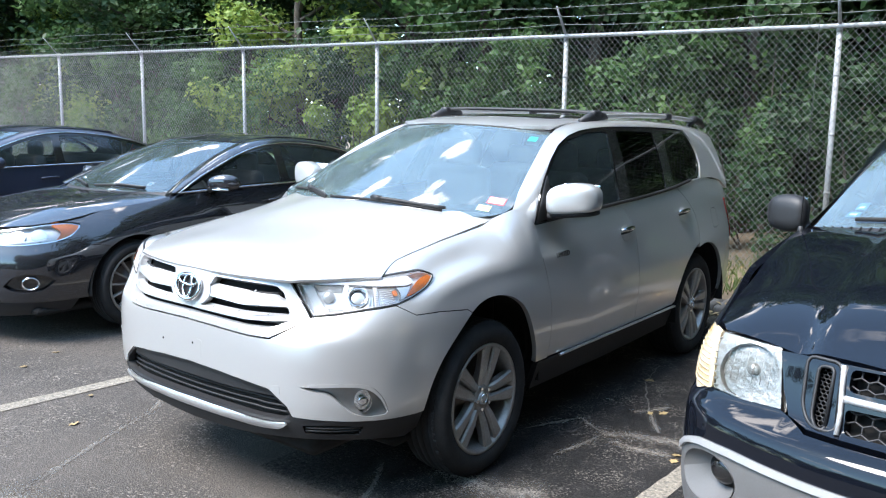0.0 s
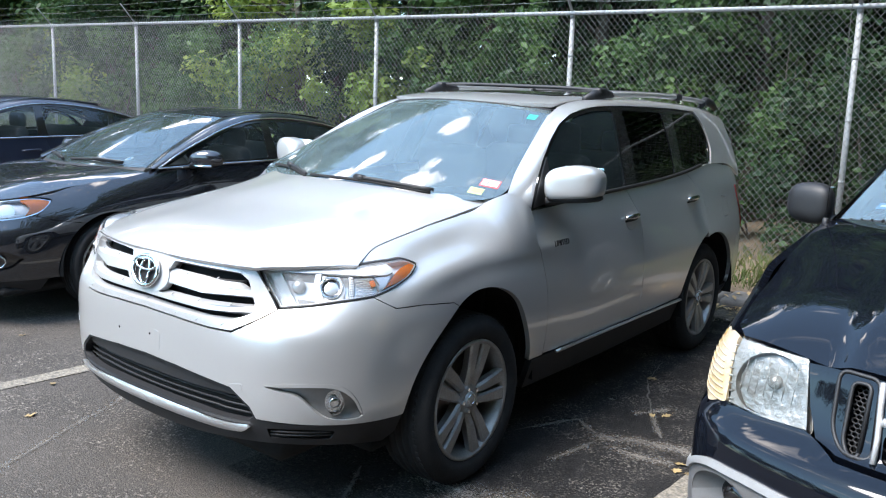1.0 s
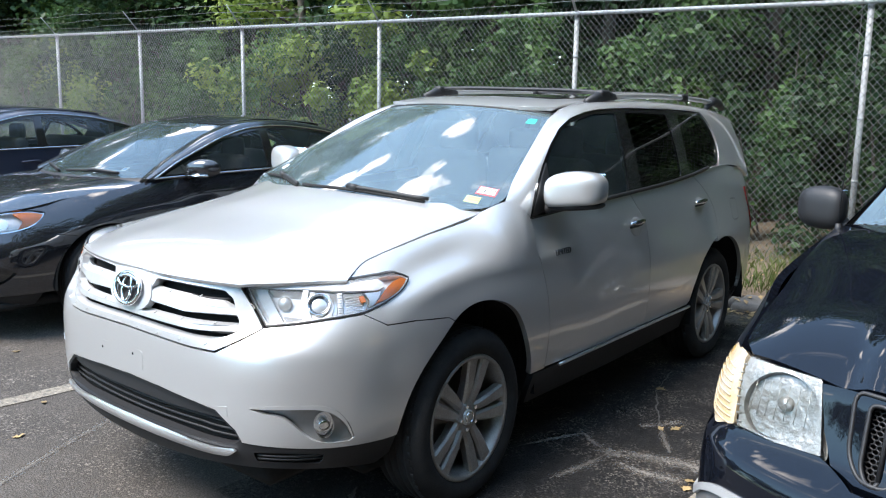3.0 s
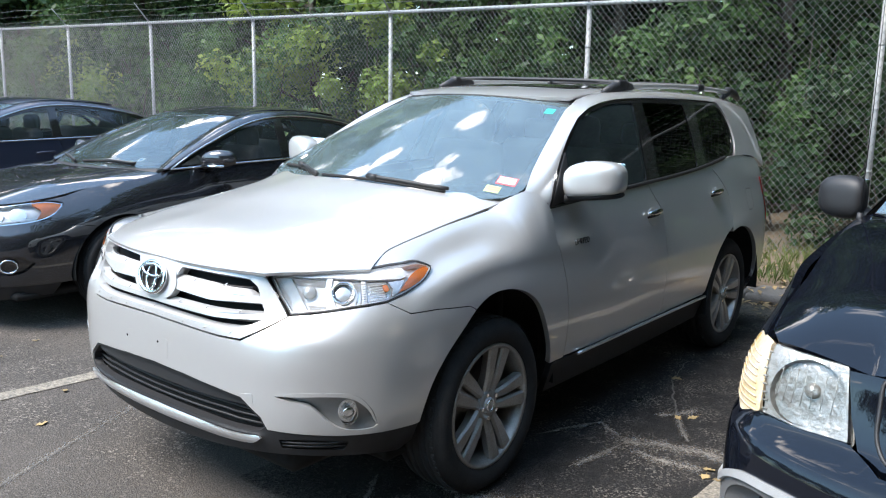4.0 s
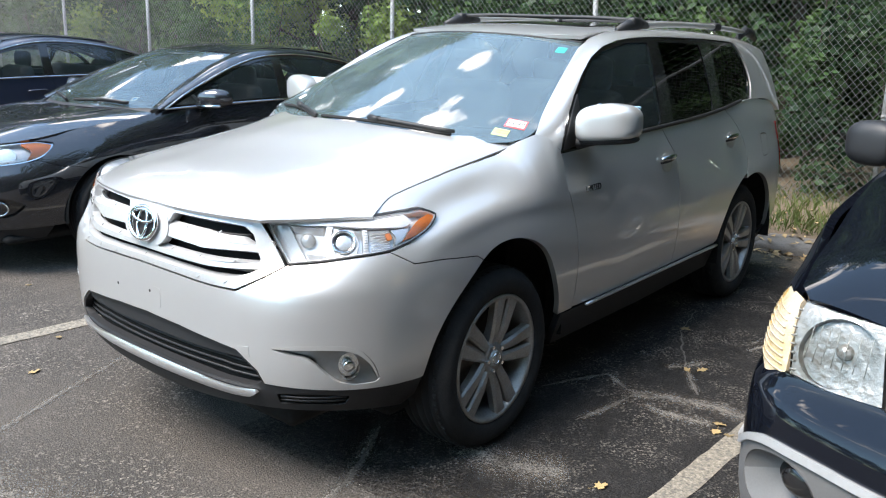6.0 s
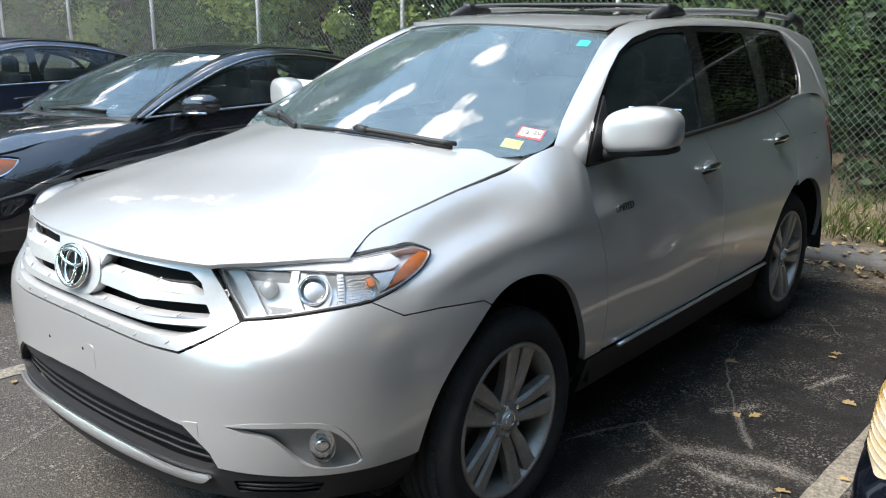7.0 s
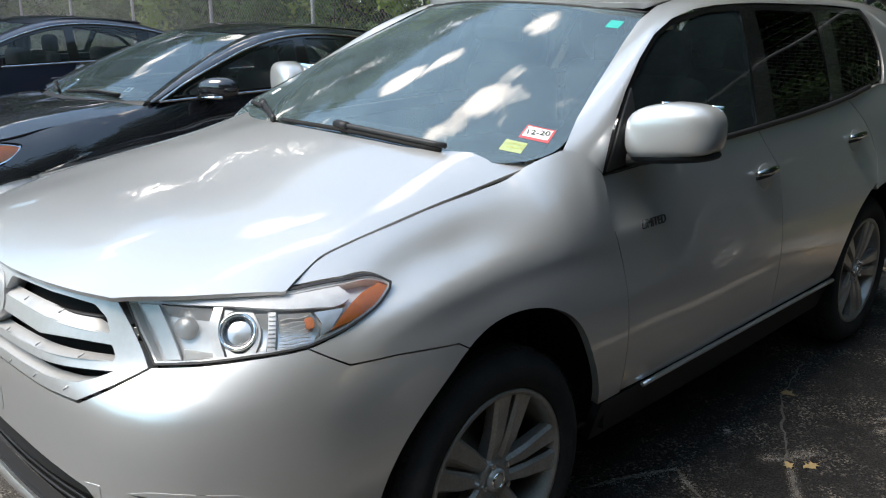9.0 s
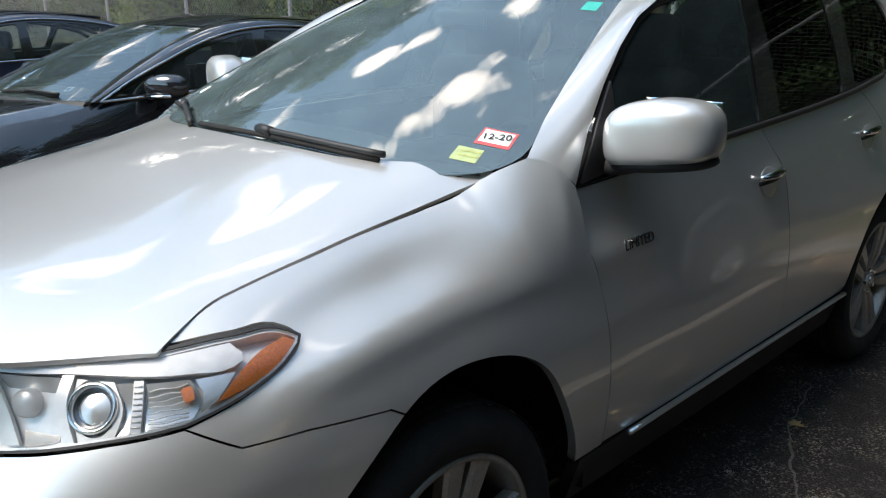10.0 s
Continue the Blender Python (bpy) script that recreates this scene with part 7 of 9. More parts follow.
        for door, hy in ((front_door, 2.45), (rear_door, 3.45)):
            m = Matrix.Diagonal((s, 1, 1, 1)) @ frame_at(B, float(B.u_of_y(hy)), .90)
            part("door_handle", tube([tuple(m @ Vector((x, .03 * x, .006 + .03 * (1 - (x / .10) ** 4)))) for x in np.linspace(-.098, .098, 13)], .011, 8), paint, door)
        # upper body
        Wp = [(.75, 1.40, 1.00), (.700, 1.61, 1.115), (.645, 1.85, 1.225), (.593, 2.07, 1.318), (.540, 2.32, 1.398), (.545, 2.5, 1.430), (.55, 2.7, 1.442), (.545, 3.1, 1.425), (.53, 3.45, 1.38), (.555, 3.8, 1.275), (.61, 4.1, 1.165), (.66, 4.32, 1.075)]
        Dp = [tuple(Sd(np.array([y]), np.array([z]))[0]) for y, z in ((1.42, 1.012), (1.66, 1.12), (1.92, 1.222), (2.2, 1.318), (2.45, 1.375), (2.75, 1.40), (3.1, 1.385), (3.45, 1.335), (3.78, 1.245), (4.02, 1.165), (4.32, 1.062))]
        panel("roof_side", ruled(Wp, Dp, .016), quad_ring(), paint, car, flip=s, gap=0, rim=False, step=.04)
        belt = [(1.46, 1.012), (2.0, 1.028), (2.62, 1.042), (3.2, 1.055), (3.62, 1.065), (3.98, 1.10)]
        top = [(3.98, 1.10), (3.80, 1.225), (3.45, 1.325), (3.1, 1.376), (2.75, 1.392), (2.45, 1.366), (2.2, 1.308), (1.92, 1.212), (1.66, 1.11), (1.46, 1.012)]
        whole = ring(seg(*belt), seg(*top), step=.03)
        w1 = rounded([(1.80, 1.045), (2.56, 1.062), (2.60, 1.358), (2.46, 1.342), (2.21, 1.285), (1.95, 1.192)], .03)
        w2 = rounded([(2.66, 1.065), (3.40, 1.082), (3.46, 1.302), (3.10, 1.352), (2.75, 1.368), (2.68, 1.366)], .03)
        w3 = rounded([(3.46, 1.088), (3.64, 1.092), (3.90, 1.122), (3.76, 1.218), (3.52, 1.285)], .025)
        w0 = rounded([(1.56, 1.036), (1.75, 1.042), (1.83, 1.148)], .012)
        fr = panel("window_frame", offset_fn(Sd, -.004), whole, GLOSS_BLACK, car, holes=[w0, w1, w2, w3], flip=s, gap=0, step=.04, thick=.015)
        for wd, own in ((w0, front_door), (w1, front_door), (w2, rear_door), (w3, quarter)):
            panel("side_glass", offset_fn(Sd, -.008), wd, SALOON_SIDE, own, flip=s, gap=-.005, step=.08, rim=False)
        loop3 = np.concatenate([whole, whole[:1]])
        q = Sd(loop3[:, 0], loop3[:, 1]) + np.array((.004, 0, 0))
        part("chrome_surround", tube([(s * v[0], v[1], v[2]) for v in q], .0075, 6, caps=False), CHROME, fr, "bright window surround")
        panel("rear_pillar", Sd, ring(seg((3.62, 1.057), (3.99, 1.09), (4.02, 1.165)), [(4.02, 1.165), (4.32, 1.062)], seg((4.32, 1.062), (4.2, 1.05), (3.9, 1.055), (3.62, 1.045)), step=.03), paint, car, flip=s, gap=-.004, step=.04, rim=False)
        mr = new("mirror")
        mr.parent = car
        bm = bmesh.new()
        bmesh.ops.create_uvsphere(bm, u_segments=28, v_segments=16, radius=1)
        for v in bm.verts:
            c = v.co
            n = (abs(c.x) ** 2.4 + abs(c.y) ** 2.4 + abs(c.z) ** 2.4) ** (1 / 2.4)
            c /= n
            c.z *= 1 - .22 * max(0, -c.x) * (c.z > 0)
            v.co = Vector((s * (1.0 + .115 * c.x), 1.79 + .075 * c.y + .05 * c.x, 1.085 + .07 * c.z))
        if s < 0:
            bmesh.ops.reverse_faces(bm, faces=bm.faces)
        part("mirror_shell", bm, paint, mr)
        part("mirror_strip", tube([(s * .90, 1.70, 1.032), (s * 1.0, 1.712, 1.030), (s * 1.09, 1.765, 1.034)], .010, 6), CHROME, mr)
        part("mirror_foot", tube([(s * .85, 1.76, 1.02), (s * .93, 1.79, 1.045), (s * .98, 1.79, 1.06)], [.04, .03, .035], 8, squash=.6), BLACK_TRIM, mr)
    hood_half = np.concatenate([seg((0, .085), (.2, .09), (.40, .125)), seg((.42, .14), (.53, .234), (.642, .368), (.698, .482), (.716, .535), (.736, .60), (.747, .69))[1:], seg((.747, .69), (.747, .81), (.772, 1.005), (.792, 1.2), (.796, 1.37))[1:], seg((.78, 1.41), (.6, 1.30), (.4, 1.215), (.2, 1.17), (0, 1.155))])
    hl = whole_of(hood_half, .035)
    panel("bonnet", Hd, hl, paint, car, gap=.003, step=.04, thick=.06)
    for s in (1, -1):
        part("bonnet_crease", tube([tuple(Hd(np.array([s * x]), np.array([y]))[0]) for x, y in ((.40, .25), (.47, .6), (.52, 1.0), (.55, 1.22))], .004, 6), paint, car)
    panel("under_bonnet", offset_fn(Hd, -.075), hl, DARK, car, gap=0, rim=False, step=.1)
    rh = np.array([(0, 2.122), (.3, 2.19), (.53, 2.325), (.537, 2.45), (.54, 2.7), (.535, 3.1), (.52, 3.45), (.3, 3.50), (0, 3.52)])
    panel("roof", Rf, whole_of(rh, .05), paint, car, gap=-.004, step=.06, thick=.02)
    panel("headliner", offset_fn(Rf, -.035), whole_of(rh, .08), HEADLINER, car, gap=.03, rim=False, step=.2)
    sc = ring([(-1, 0), (1, 0)], [(1, 0), (1, 1)], [(1, 1), (-1, 1)], [(-1, 1), (-1, 0)], step=.08)
    ws = panel("windscreen", Ws, sc, SALOON_GLASS, car, gap=0, rim=False, step=.08)
    panel("screen_band", offset_fn(Ws, -.006), sc, GLOSS_BLACK, ws, holes=[rounded([(-.95, .04), (.95, .04), (.94, .94), (-.94, .94)], .06)], gap=0, rim=False, step=.08)
    for u0, u1, v0, v1, mt in ((.70, .76, .10, .15, PAPER_WHITE), (.56, .66, .06, .10, PAPER_GREEN)):
        panel("sticker", offset_fn(Ws, -.002), ring([(u0, v0), (u1, v0)], [(u1, v0), (u1, v1)], [(u1, v1), (u0, v1)], [(u0, v1), (u0, v0)], step=.05), mt, ws, gap=0, rim=False, step=.05)
    panel("sticker_print", offset_fn(Ws, -.001), oval(.73, .125, .018, .018, 10), PAPER_BLUE, ws, gap=0, rim=False, step=.05)
    rs = screen((0, 4.36, 1.055), (.66, 4.28, 1.06), (0, 3.50, 1.405), (.525, 3.46, 1.375), .02)
    panel("rear_screen", lambda u, v: rs(-np.asarray(u), v), sc, PRIVACY_GLASS, car, gap=0, rim=False, step=.1)
    boot = lambda x, y: np.stack([np.asarray(x, float), np.asarray(y, float), 1.055 - .02 * ((np.asarray(y, float) - 4.3) / .5) ** 2 - .06 * (np.asarray(x, float) / .75) ** 4], -1)
    panel("boot_lid", boot, whole_of([(0, 4.35), (.66, 4.28), (.76, 4.5), (.66, 4.66), (.3, 4.755), (0, 4.76)], .05), paint, car, step=.06)
    cowl_f = ruled([(x, 1.14 + .26 * (abs(x) / .74) ** 2, .985) for x in np.linspace(-.74, .74, 11)], [tuple(Ws(np.array([u]), np.array([.02]))[0]) for u in np.linspace(-1, 1, 11)], 0)
    part("cowl", panel_mesh("cowl", lambda u, v: cowl_f(v, u), quad_ring(.05), mat_=BLACK_TRIM, gap=0, rim=False, step=.08), None, car)
    for (u0, v0), (u1, v1) in (((.0, .05), (.75, .03)), ((-.85, .07), (-.12, .03))):
        wp = new("wiper")
        wp.parent = car
        pts = [(u0 + (u1 - u0) * f, v0 + (v1 - v0) * f + .025 * math.sin(math.pi * f)) for f in np.linspace(0, 1, 12)]
        part("wiper_blade", line_at(offset_fn(Ws, .012), pts, .009, 6), RUBBER, wp)
        part("wiper_arm", line_at(offset_fn(Ws, .028), [(p[0] + .02, p[1] - .002) for p in pts[5:]], .009, 6), BLACK_TRIM, wp)
    cab = new("cabin")
    cab.parent = car
    part("dashboard", box(1.38, .55, .2, (0, 1.60, .90), .07, 3), CABIN_TRIM, cab)
    part("steering_wheel", join(tube([(.36 + .18 * math.cos(w), 1.95 + .07 * math.sin(w), .90 + .16 * math.sin(w)) for w in np.linspace(0, 2 * math.pi, 28)], .015, 8, caps=False), box(.32, .03, .06, (.36, 1.95, .90), .02, 2)), CABIN_TRIM, cab)
    for sx in (.36, -.36):
        part("seat", join(box(.5, .5, .16, (sx, 2.25, .52), .06, 3), box(.48, .15, .60, (sx, 2.52, .84), .06, 3), box(.25, .1, .18, (sx, 2.58, 1.20), .05, 3)), CABIN, cab)
    part("rear_seat", join(box(1.3, .5, .16, (0, 3.15, .55), .06, 3), box(1.3, .16, .55, (0, 3.45, .85), .06, 3)), CABIN, cab)
    part("cabin_floor", join(box(1.5, 2.9, .04, (0, 2.7, .30), .01, 1), box(1.4, .04, .7, (0, 1.36, .62), .01, 1)), DARK, cab)
    part("underbody", join(box(1.5, 4.2, .06, (0, 2.4, .21), .02, 1), box(.84, 4.5, .12, (0, 2.4, .28), .03, 1)), DARK, car)
    wm = SEDAN_WHEEL
    for s in (1, -1):
        put_wheel(wm, car, .90, FC, .334, s, spin=.2, label="many-spoked alloy wheel")
        put_wheel(wm, car, .90, RC, .334, s, spin=.5, label="many-spoked alloy wheel")
    return car


SEDAN_WHEEL = wheel_set("many", .338, .252, .235)
build_sedan("sedan", "glossy blue-black four-door saloon with chrome window surrounds", BLACK_PAINT, pose(-3.54, .37, ground_z(-3.45, 0) + .02), "parked saloons")
build_sedan("sedan", "dark blue four-door saloon parked beyond the black one", NAVY_PAINT, pose(-6.9, .10, ground_z(-6.9, 0)), "parked saloons")


# ---- the black pick-up with grey cladding ----
TRUCK = Body(
    [(0, .13), (.2, .14), (.38, .165), (.55, .21), (.70, .275), (.838, .345), (.914, .440), (.941, .58), (.945, .75), (.942, 1.0), (.932, 1.4), (.915, 2.0), (.91, 3.0), (.91, 4.0), (.91, 4.8), (.90, 5.15), (.86, 5.30), (.6, 5.34), (.3, 5.35), (0, 5.35)],
    [0, .40, .60, .78, .94, 1.08, 1.25, 1.6, 2.2, 3.2, 4.4, 5.6, 6.0, 6.6],
    [.30, .40, .50, .60, .70, .755, .79, .83, .90, .97, 1.02, 1.07, 1.14, 1.20, 1.28],
    [[.05, .01, .0, .0, .01, .03, .11, .13, .145, .165, .20, .30, .5, .7, .8],
     [.05, .01, .0, .0, .01, .03, .11, .13, .15, .175, .21, .31, .5, .7, .8],
     [.05, .01, .0, .0, .01, .03, .12, .14, .165, .185, .215, .32, .5, .7, .8],
     [.05, .01, .0, .0, .008, .025, .095, .112, .130, .150, .19, .30, .5, .7, .8],
     [.05, .012, .0, .0, .006, .02, .058, .068, .083, .108, .158, .278, .5, .7, .8],
     [.06, .015, .0, .0, .002, .008, .030, .034, .046, .076, .126, .22, .43, .6, .7],
     [.06, .02, .005, .0, .0, .0, .006, .008, .016, .038, .066, .11, .25, .4, .5],
     [.06, .025, .01, .004, .0, .0, .0, .0, .004, .010, .018, .028, .050, .09, .22],
     [.07, .04, .025, .018, .015, .012, .012, .012, .014, .018, .024, .032, .046, .062, .09],
     [.07, .04, .025, .018, .015, .015, .015, .018, .022, .028, .034, .042, .054, .068, .09],
     [.07, .04, .025, .018, .012, .01, .01, .012, .02, .03, .036, .044, .056, .07, .09],
     [.07, .03, .01, .005, .0, .0, .0, .005, .01, .02, .03, .04, .05, .06, .09],
     [.07, .03, .01, .005, .0, .0, .0, .005, .01, .02, .03, .04, .05, .06, .09],
     [.07, .03, .01, .005, .0, .0, .0, .005, .01, .02, .03, .04, .05, .06, .09]], .035, .010)
_c = lambda *r: [*r, *r[-2::-1]]
TRUCK_HOOD_Z = Table([.2, .32, .45, .55, .70, .9, 1.2, 1.5, 2.0], [-.90, -.84, -.70, -.54, -.46, -.2, 0, .2, .46, .54, .70, .84, .90],
                     [_c(.86, .87, .88, .885, .92, .93, .93), _c(.91, .92, .93, .935, .97, .992, .995), _c(.965, .985, .998, 1.002, 1.035, 1.046, 1.048), _c(.995, 1.018, 1.045, 1.052, 1.085, 1.096, 1.098), _c(1.03, 1.06, 1.095, 1.105, 1.135, 1.146, 1.148),
                      _c(1.07, 1.105, 1.14, 1.15, 1.178, 1.188, 1.19), _c(1.15, 1.185, 1.205, 1.211, 1.236, 1.244, 1.246), _c(1.20, 1.235, 1.25, 1.255, 1.276, 1.283, 1.285), _c(1.23, 1.26, 1.275, 1.28, 1.296, 1.30, 1.30)], .03, .010)
TRUCK_SIDE_X = Table([1.5, 2.0, 2.6, 3.2, 3.9], [1.05, 1.12, 1.2, 1.35, 1.5, 1.62, 1.72, 1.8],
                     [[.85, .83, .81, .765, .715, .67, .62, .55], [.855, .838, .82, .78, .735, .695, .645, .57], [.86, .842, .825, .79, .748, .71, .66, .58],
                      [.86, .842, .825, .79, .748, .71, .66, .58], [.855, .838, .82, .782, .738, .70, .65, .57]], .1, .02)
TRUCK_X, TRUCK_AT = 2.97, (2.97, 0.0, 0.0)


def honeycomb(fn, poly, cell, r):
    """A lattice of six-sided cells over a patch of a surface."""
    lo, hi = poly.min(0), poly.max(0)
    verts, faces = [], []
    seen = set()
    cx, cz = cell, cell * .72
    rows = int((hi[1] - lo[1]) / (cz * .75)) + 2
    cols = int((hi[0] - lo[0]) / cx) + 2
    for j in range(rows):
        for i in range(cols):
            u = lo[0] + (i + .5 * (j % 2)) * cx
            v = lo[1] + j * cz * .75
            hexa = [(u + cx / 2 * sx, v + cz / 2 * sy) for sx, sy in ((0, 1), (1, .5), (1, -.5), (0, -1), (-1, -.5), (-1, .5))]
            for a, b in zip(hexa, hexa[1:] + hexa[:1]):
                mid = ((a[0] + b[0]) / 2, (a[1] + b[1]) / 2)
                key = (round(mid[0], 4), round(mid[1], 4))
                if key in seen or not inside(poly, np.array([mid]))[0]:
                    continue
                seen.add(key)
                p = fn(np.array([a[0], b[0]]), np.array([a[1], b[1]]))
                d = p[1] - p[0]
                d /= np.linalg.norm(d)
                n = np.array((0.0, -1.0, 0.0))
                t = np.cross(d, n)
                t /= np.linalg.norm(t)
                k = len(verts)
                for q in p:
                    verts.extend((tuple(q + t * r), tuple(q + n * r * 1.6), tuple(q - t * r), tuple(q - n * r * 3)))
                for m in range(4):
                    m2 = (m + 1) % 4
                    faces.append((k + m, k + m2, k + 4 + m2, k + 4 + m))
    return mesh_of(verts, faces)


def build_truck():
    car = thing("pickup_truck", "black pick-up truck with grey plastic bumper and honeycomb grille", "car", at=pose(*TRUCK_AT))
    B, Hd, Sd = TRUCK, sheet(TRUCK_HOOD_Z), flank(TRUCK_SIDE_X)
    P = BLUEBLACK_PAINT
    S = lambda *pts: on_side(B, pts)
    FC, RC, AZ, AR = 1.12, 4.30, .37, .45
    # grey lower bumper with fog recess
    arch_g = S(*arc(FC, AZ, AR, 182, 152, 8))
    grey_top = [(1.16, .565), (1.06, .575), (.99, .600), (.93, .638), (.87, .660), (.75, .669), (.576, .665), (.40, .659), (.2, .655), (0, .653)]
    half = np.concatenate([[(0, .30), (.3, .30), (.7, .31), (1.0, .33), (1.16, .36)], arch_g, [(1.28, .57)], seg(*grey_top)])
    fogp = oval(.81, .545, .135, .085, 32, -.12)
    lower = panel("lower_bumper", B, whole_of(half, .03), GREY_CLAD, car, holes=[fogp, fogp * (-1, 1)], step=.03, thick=.03, label="grey plastic lower bumper")
    up_half = np.concatenate([seg(*grey_top)[::-1], [(1.28, .57)], S(*arc(FC, AZ, AR, 149, 132, 6)), [(1.30, .72), (1.19, .802), (1.05, .794), (.94, .816), (.78, .806), (.63, .810), (.585, .798), (.50, .777), (.36, .776), (0, .774)]])
    upper = panel("upper_bumper", offset_fn(B, -.002), whole_of(up_half, .03), P, car, step=.026, thick=.03)
    # silver strip drawn as the highlight on the bumper's rounded top edge
    panel("bumper_lip", offset_fn(B, .010), whole_of(np.concatenate([seg(*grey_top)[::-1], seg(*[(u, z - .022) for u, z in grey_top])]), .03), SILVER_TRIM, lower, gap=0, step=.03, thick=.012)
    for s in (1, -1):
        rc = panel("fog_recess", offset_fn(B, -.05), fogp, DARK, lower, flip=s, gap=-.02, rim=False, step=.04)
        cone = ruled([tuple(q) for q in B(*np.append(fogp, fogp[:1], 0).T)], [tuple(q) for q in offset_fn(B, -.05)(*np.append(oval(.77, .57, .075, .05, 32), [[.845, .57]], 0).T)], 0)
        part("fog_funnel", panel_mesh("fog_funnel", cone, quad_ring(.04), mat_=GREY_CLAD, flip=s, gap=0, rim=False, step=.06), None, rc)
        m = Matrix.Diagonal((s, 1, 1, 1)) @ frame_at(offset_fn(B, -.03), .755, .575)
        bm = mesh_of([], [])
        bmesh.ops.create_uvsphere(bm, u_segments=24, v_segments=12, radius=1)
        bmesh.ops.scale(bm, vec=(.052, .038, .016), verts=bm.verts)
        bmesh.ops.transform(bm, matrix=m, verts=bm.verts)
        part("fog_lamp", bm, GLOSS_BLACK, rc)
        # lamps
        amber = rounded([(1.175, .800), (1.215, .905), (1.190, .995), (1.012, 1.000), (.913, .812), (1.02, .786)], .014)
        head = rounded([(.902, .812), (.996, .999), (.84, .997), (.680, .992), (.622, .806), (.76, .802)], .01)
        al = panel("corner_lamp", B, amber, PALE_AMBER, car, flip=s, gap=.003, step=.02, thick=.03, label="weathered pale amber corner lamp")
        panel("amber_edge", offset_fn(B, .001), rounded([(1.172, .806), (1.210, .905), (1.186, .985), (1.155, .985), (1.13, .90), (1.105, .806)], .012), AMBER_PALE, al, flip=s, gap=0, step=.02, thick=.006)
        for k in range(9):
            z = .81 + .018 * k
            w0 = .922 + .0095 * k
            part("lens_rib", line_at(offset_fn(B, .002), [(s * (w0 + .012 + (1.130 + .004 * k - w0) * f), z + .006 * f) for f in np.linspace(0, 1, 9)], .0026, 5), PALE_AMBER, al)
        hl_ = panel("headlamp", offset_fn(B, .003), head, LENS, car, flip=s, gap=.003, step=.02, thick=.02, label="square clear headlamp with a round reflector")
        panel("lamp_housing", offset_fn(B, -.03), head, OLD_REFLECTOR, hl_, flip=s, gap=.0, rim=False, step=.03)
        panel("lamp_rim", offset_fn(B, -.002), head, OLD_REFLECTOR, hl_, holes=[oval(.785, .897, .120, .086, 36)], flip=s, gap=.004, step=.025, thick=.025)
        panel("lamp_bowl", offset_fn(B, -.022), oval(.785, .897, .119, .085, 36), OLD_REFLECTOR, hl_, flip=s, gap=0, rim=False, step=.03)
        panel("lamp_frost", offset_fn(B, -.010), ring(seg((.89, .885), (.80, .850), (.69, .845)), seg((.69, .845), (.73, .822), (.79, .813), (.85, .83), (.89, .885)), step=.03), OLD_REFLECTOR, hl_, flip=s, gap=0, rim=False, step=.03)
        for k in range(7):
            part("lens_flute", line_at(offset_fn(B, -.004), [(s * (.695 + .030 * k), .86), (s * (.70 + .030 * k), .955)], .0012, 4), OLD_REFLECTOR, hl_)
        for k in range(8):
            part("rim_tick", line_at(offset_fn(B, .0), [(s * (.910 + .0105 * k), .826 + .021 * k), (s * (.890 + .0105 * k), .828 + .021 * k)], .003, 5), OLD_REFLECTOR, hl_)
        m = Matrix.Diagonal((s, 1, 1, 1)) @ frame_at(offset_fn(B, -.012), .765, .905)
        q = lathe([(-.02, .022), (.0, .020), (.006, .012), (.008, .001)], 20, True)
        bmesh.ops.rotate(q, verts=q.verts, matrix=Matrix.Rotation(-math.pi / 2, 3, "Y"))
        bmesh.ops.transform(q, matrix=m, verts=q.verts)
        part("bulb_cap", q, OLD_REFLECTOR, hl_)
    # grille
    gh = np.array([(0, .775), (.30, .777), (.50, .778), (.585, .795), (.635, .87), (.675, .980), (.50, .986), (0, .99)])
    side_cell = rounded([(.448, .785), (.482, .790), (.505, .820), (.520, .965), (.460, .968)], .022)
    mid_up = rounded([(.02, .914), (.400, .914), (.405, .976), (.02, .980)], .02)
    mid_lo = rounded([(.02, .790), (.388, .792), (.398, .866), (.02, .868)], .02)
    hs = [side_cell, side_cell * (-1, 1), mid_up, mid_up * (-1, 1), mid_lo, mid_lo * (-1, 1)]
    gf = offset_fn(B, .010)
    grille = panel("grille", gf, whole_of(gh, .025), P, car, holes=hs, gap=.002, thick=.05, step=.025, label="black grille with honeycomb mesh")
    panel("grille_backing", offset_fn(B, -.05), whole_of(gh, .04), DARK, grille, gap=0, rim=False, step=.06)
    for s in (1, -1):
        for cell_ in (side_cell, mid_up, mid_lo):
            big = cell_ is not side_cell
            hc = honeycomb(offset_fn(B, -.012), cell_ * (s, 1), .052 if big else .020, .0032 if big else .0022)
            part("honeycomb", hc, BLACK_TRIM, grille)
        pod = rounded([(.412, .788), (.50, .788), (.548, .84), (.572, .984), (.438, .984)], .03)
        for edge in (side_cell, pod):
            lp = np.concatenate([edge, edge[:1]]) * (s, 1)
            part("cell_rim", line_at(offset_fn(B, .010), lp, .006, 6), BLACK_TRIM, grille)
    part("grille_bar", line_at(offset_fn(B, .012), [(u, .892) for u in np.linspace(-.405, .405, 20)], .012, 8), SILVER_TRIM, grille, "silver bar across the grille")
    for s in (1, -1):
        part("grille_edge", line_at(offset_fn(B, .014), [(s * .402, .785), (s * .410, .85), (s * .420, .92), (s * .432, .980)], .008, 6), SILVER_TRIM, grille)
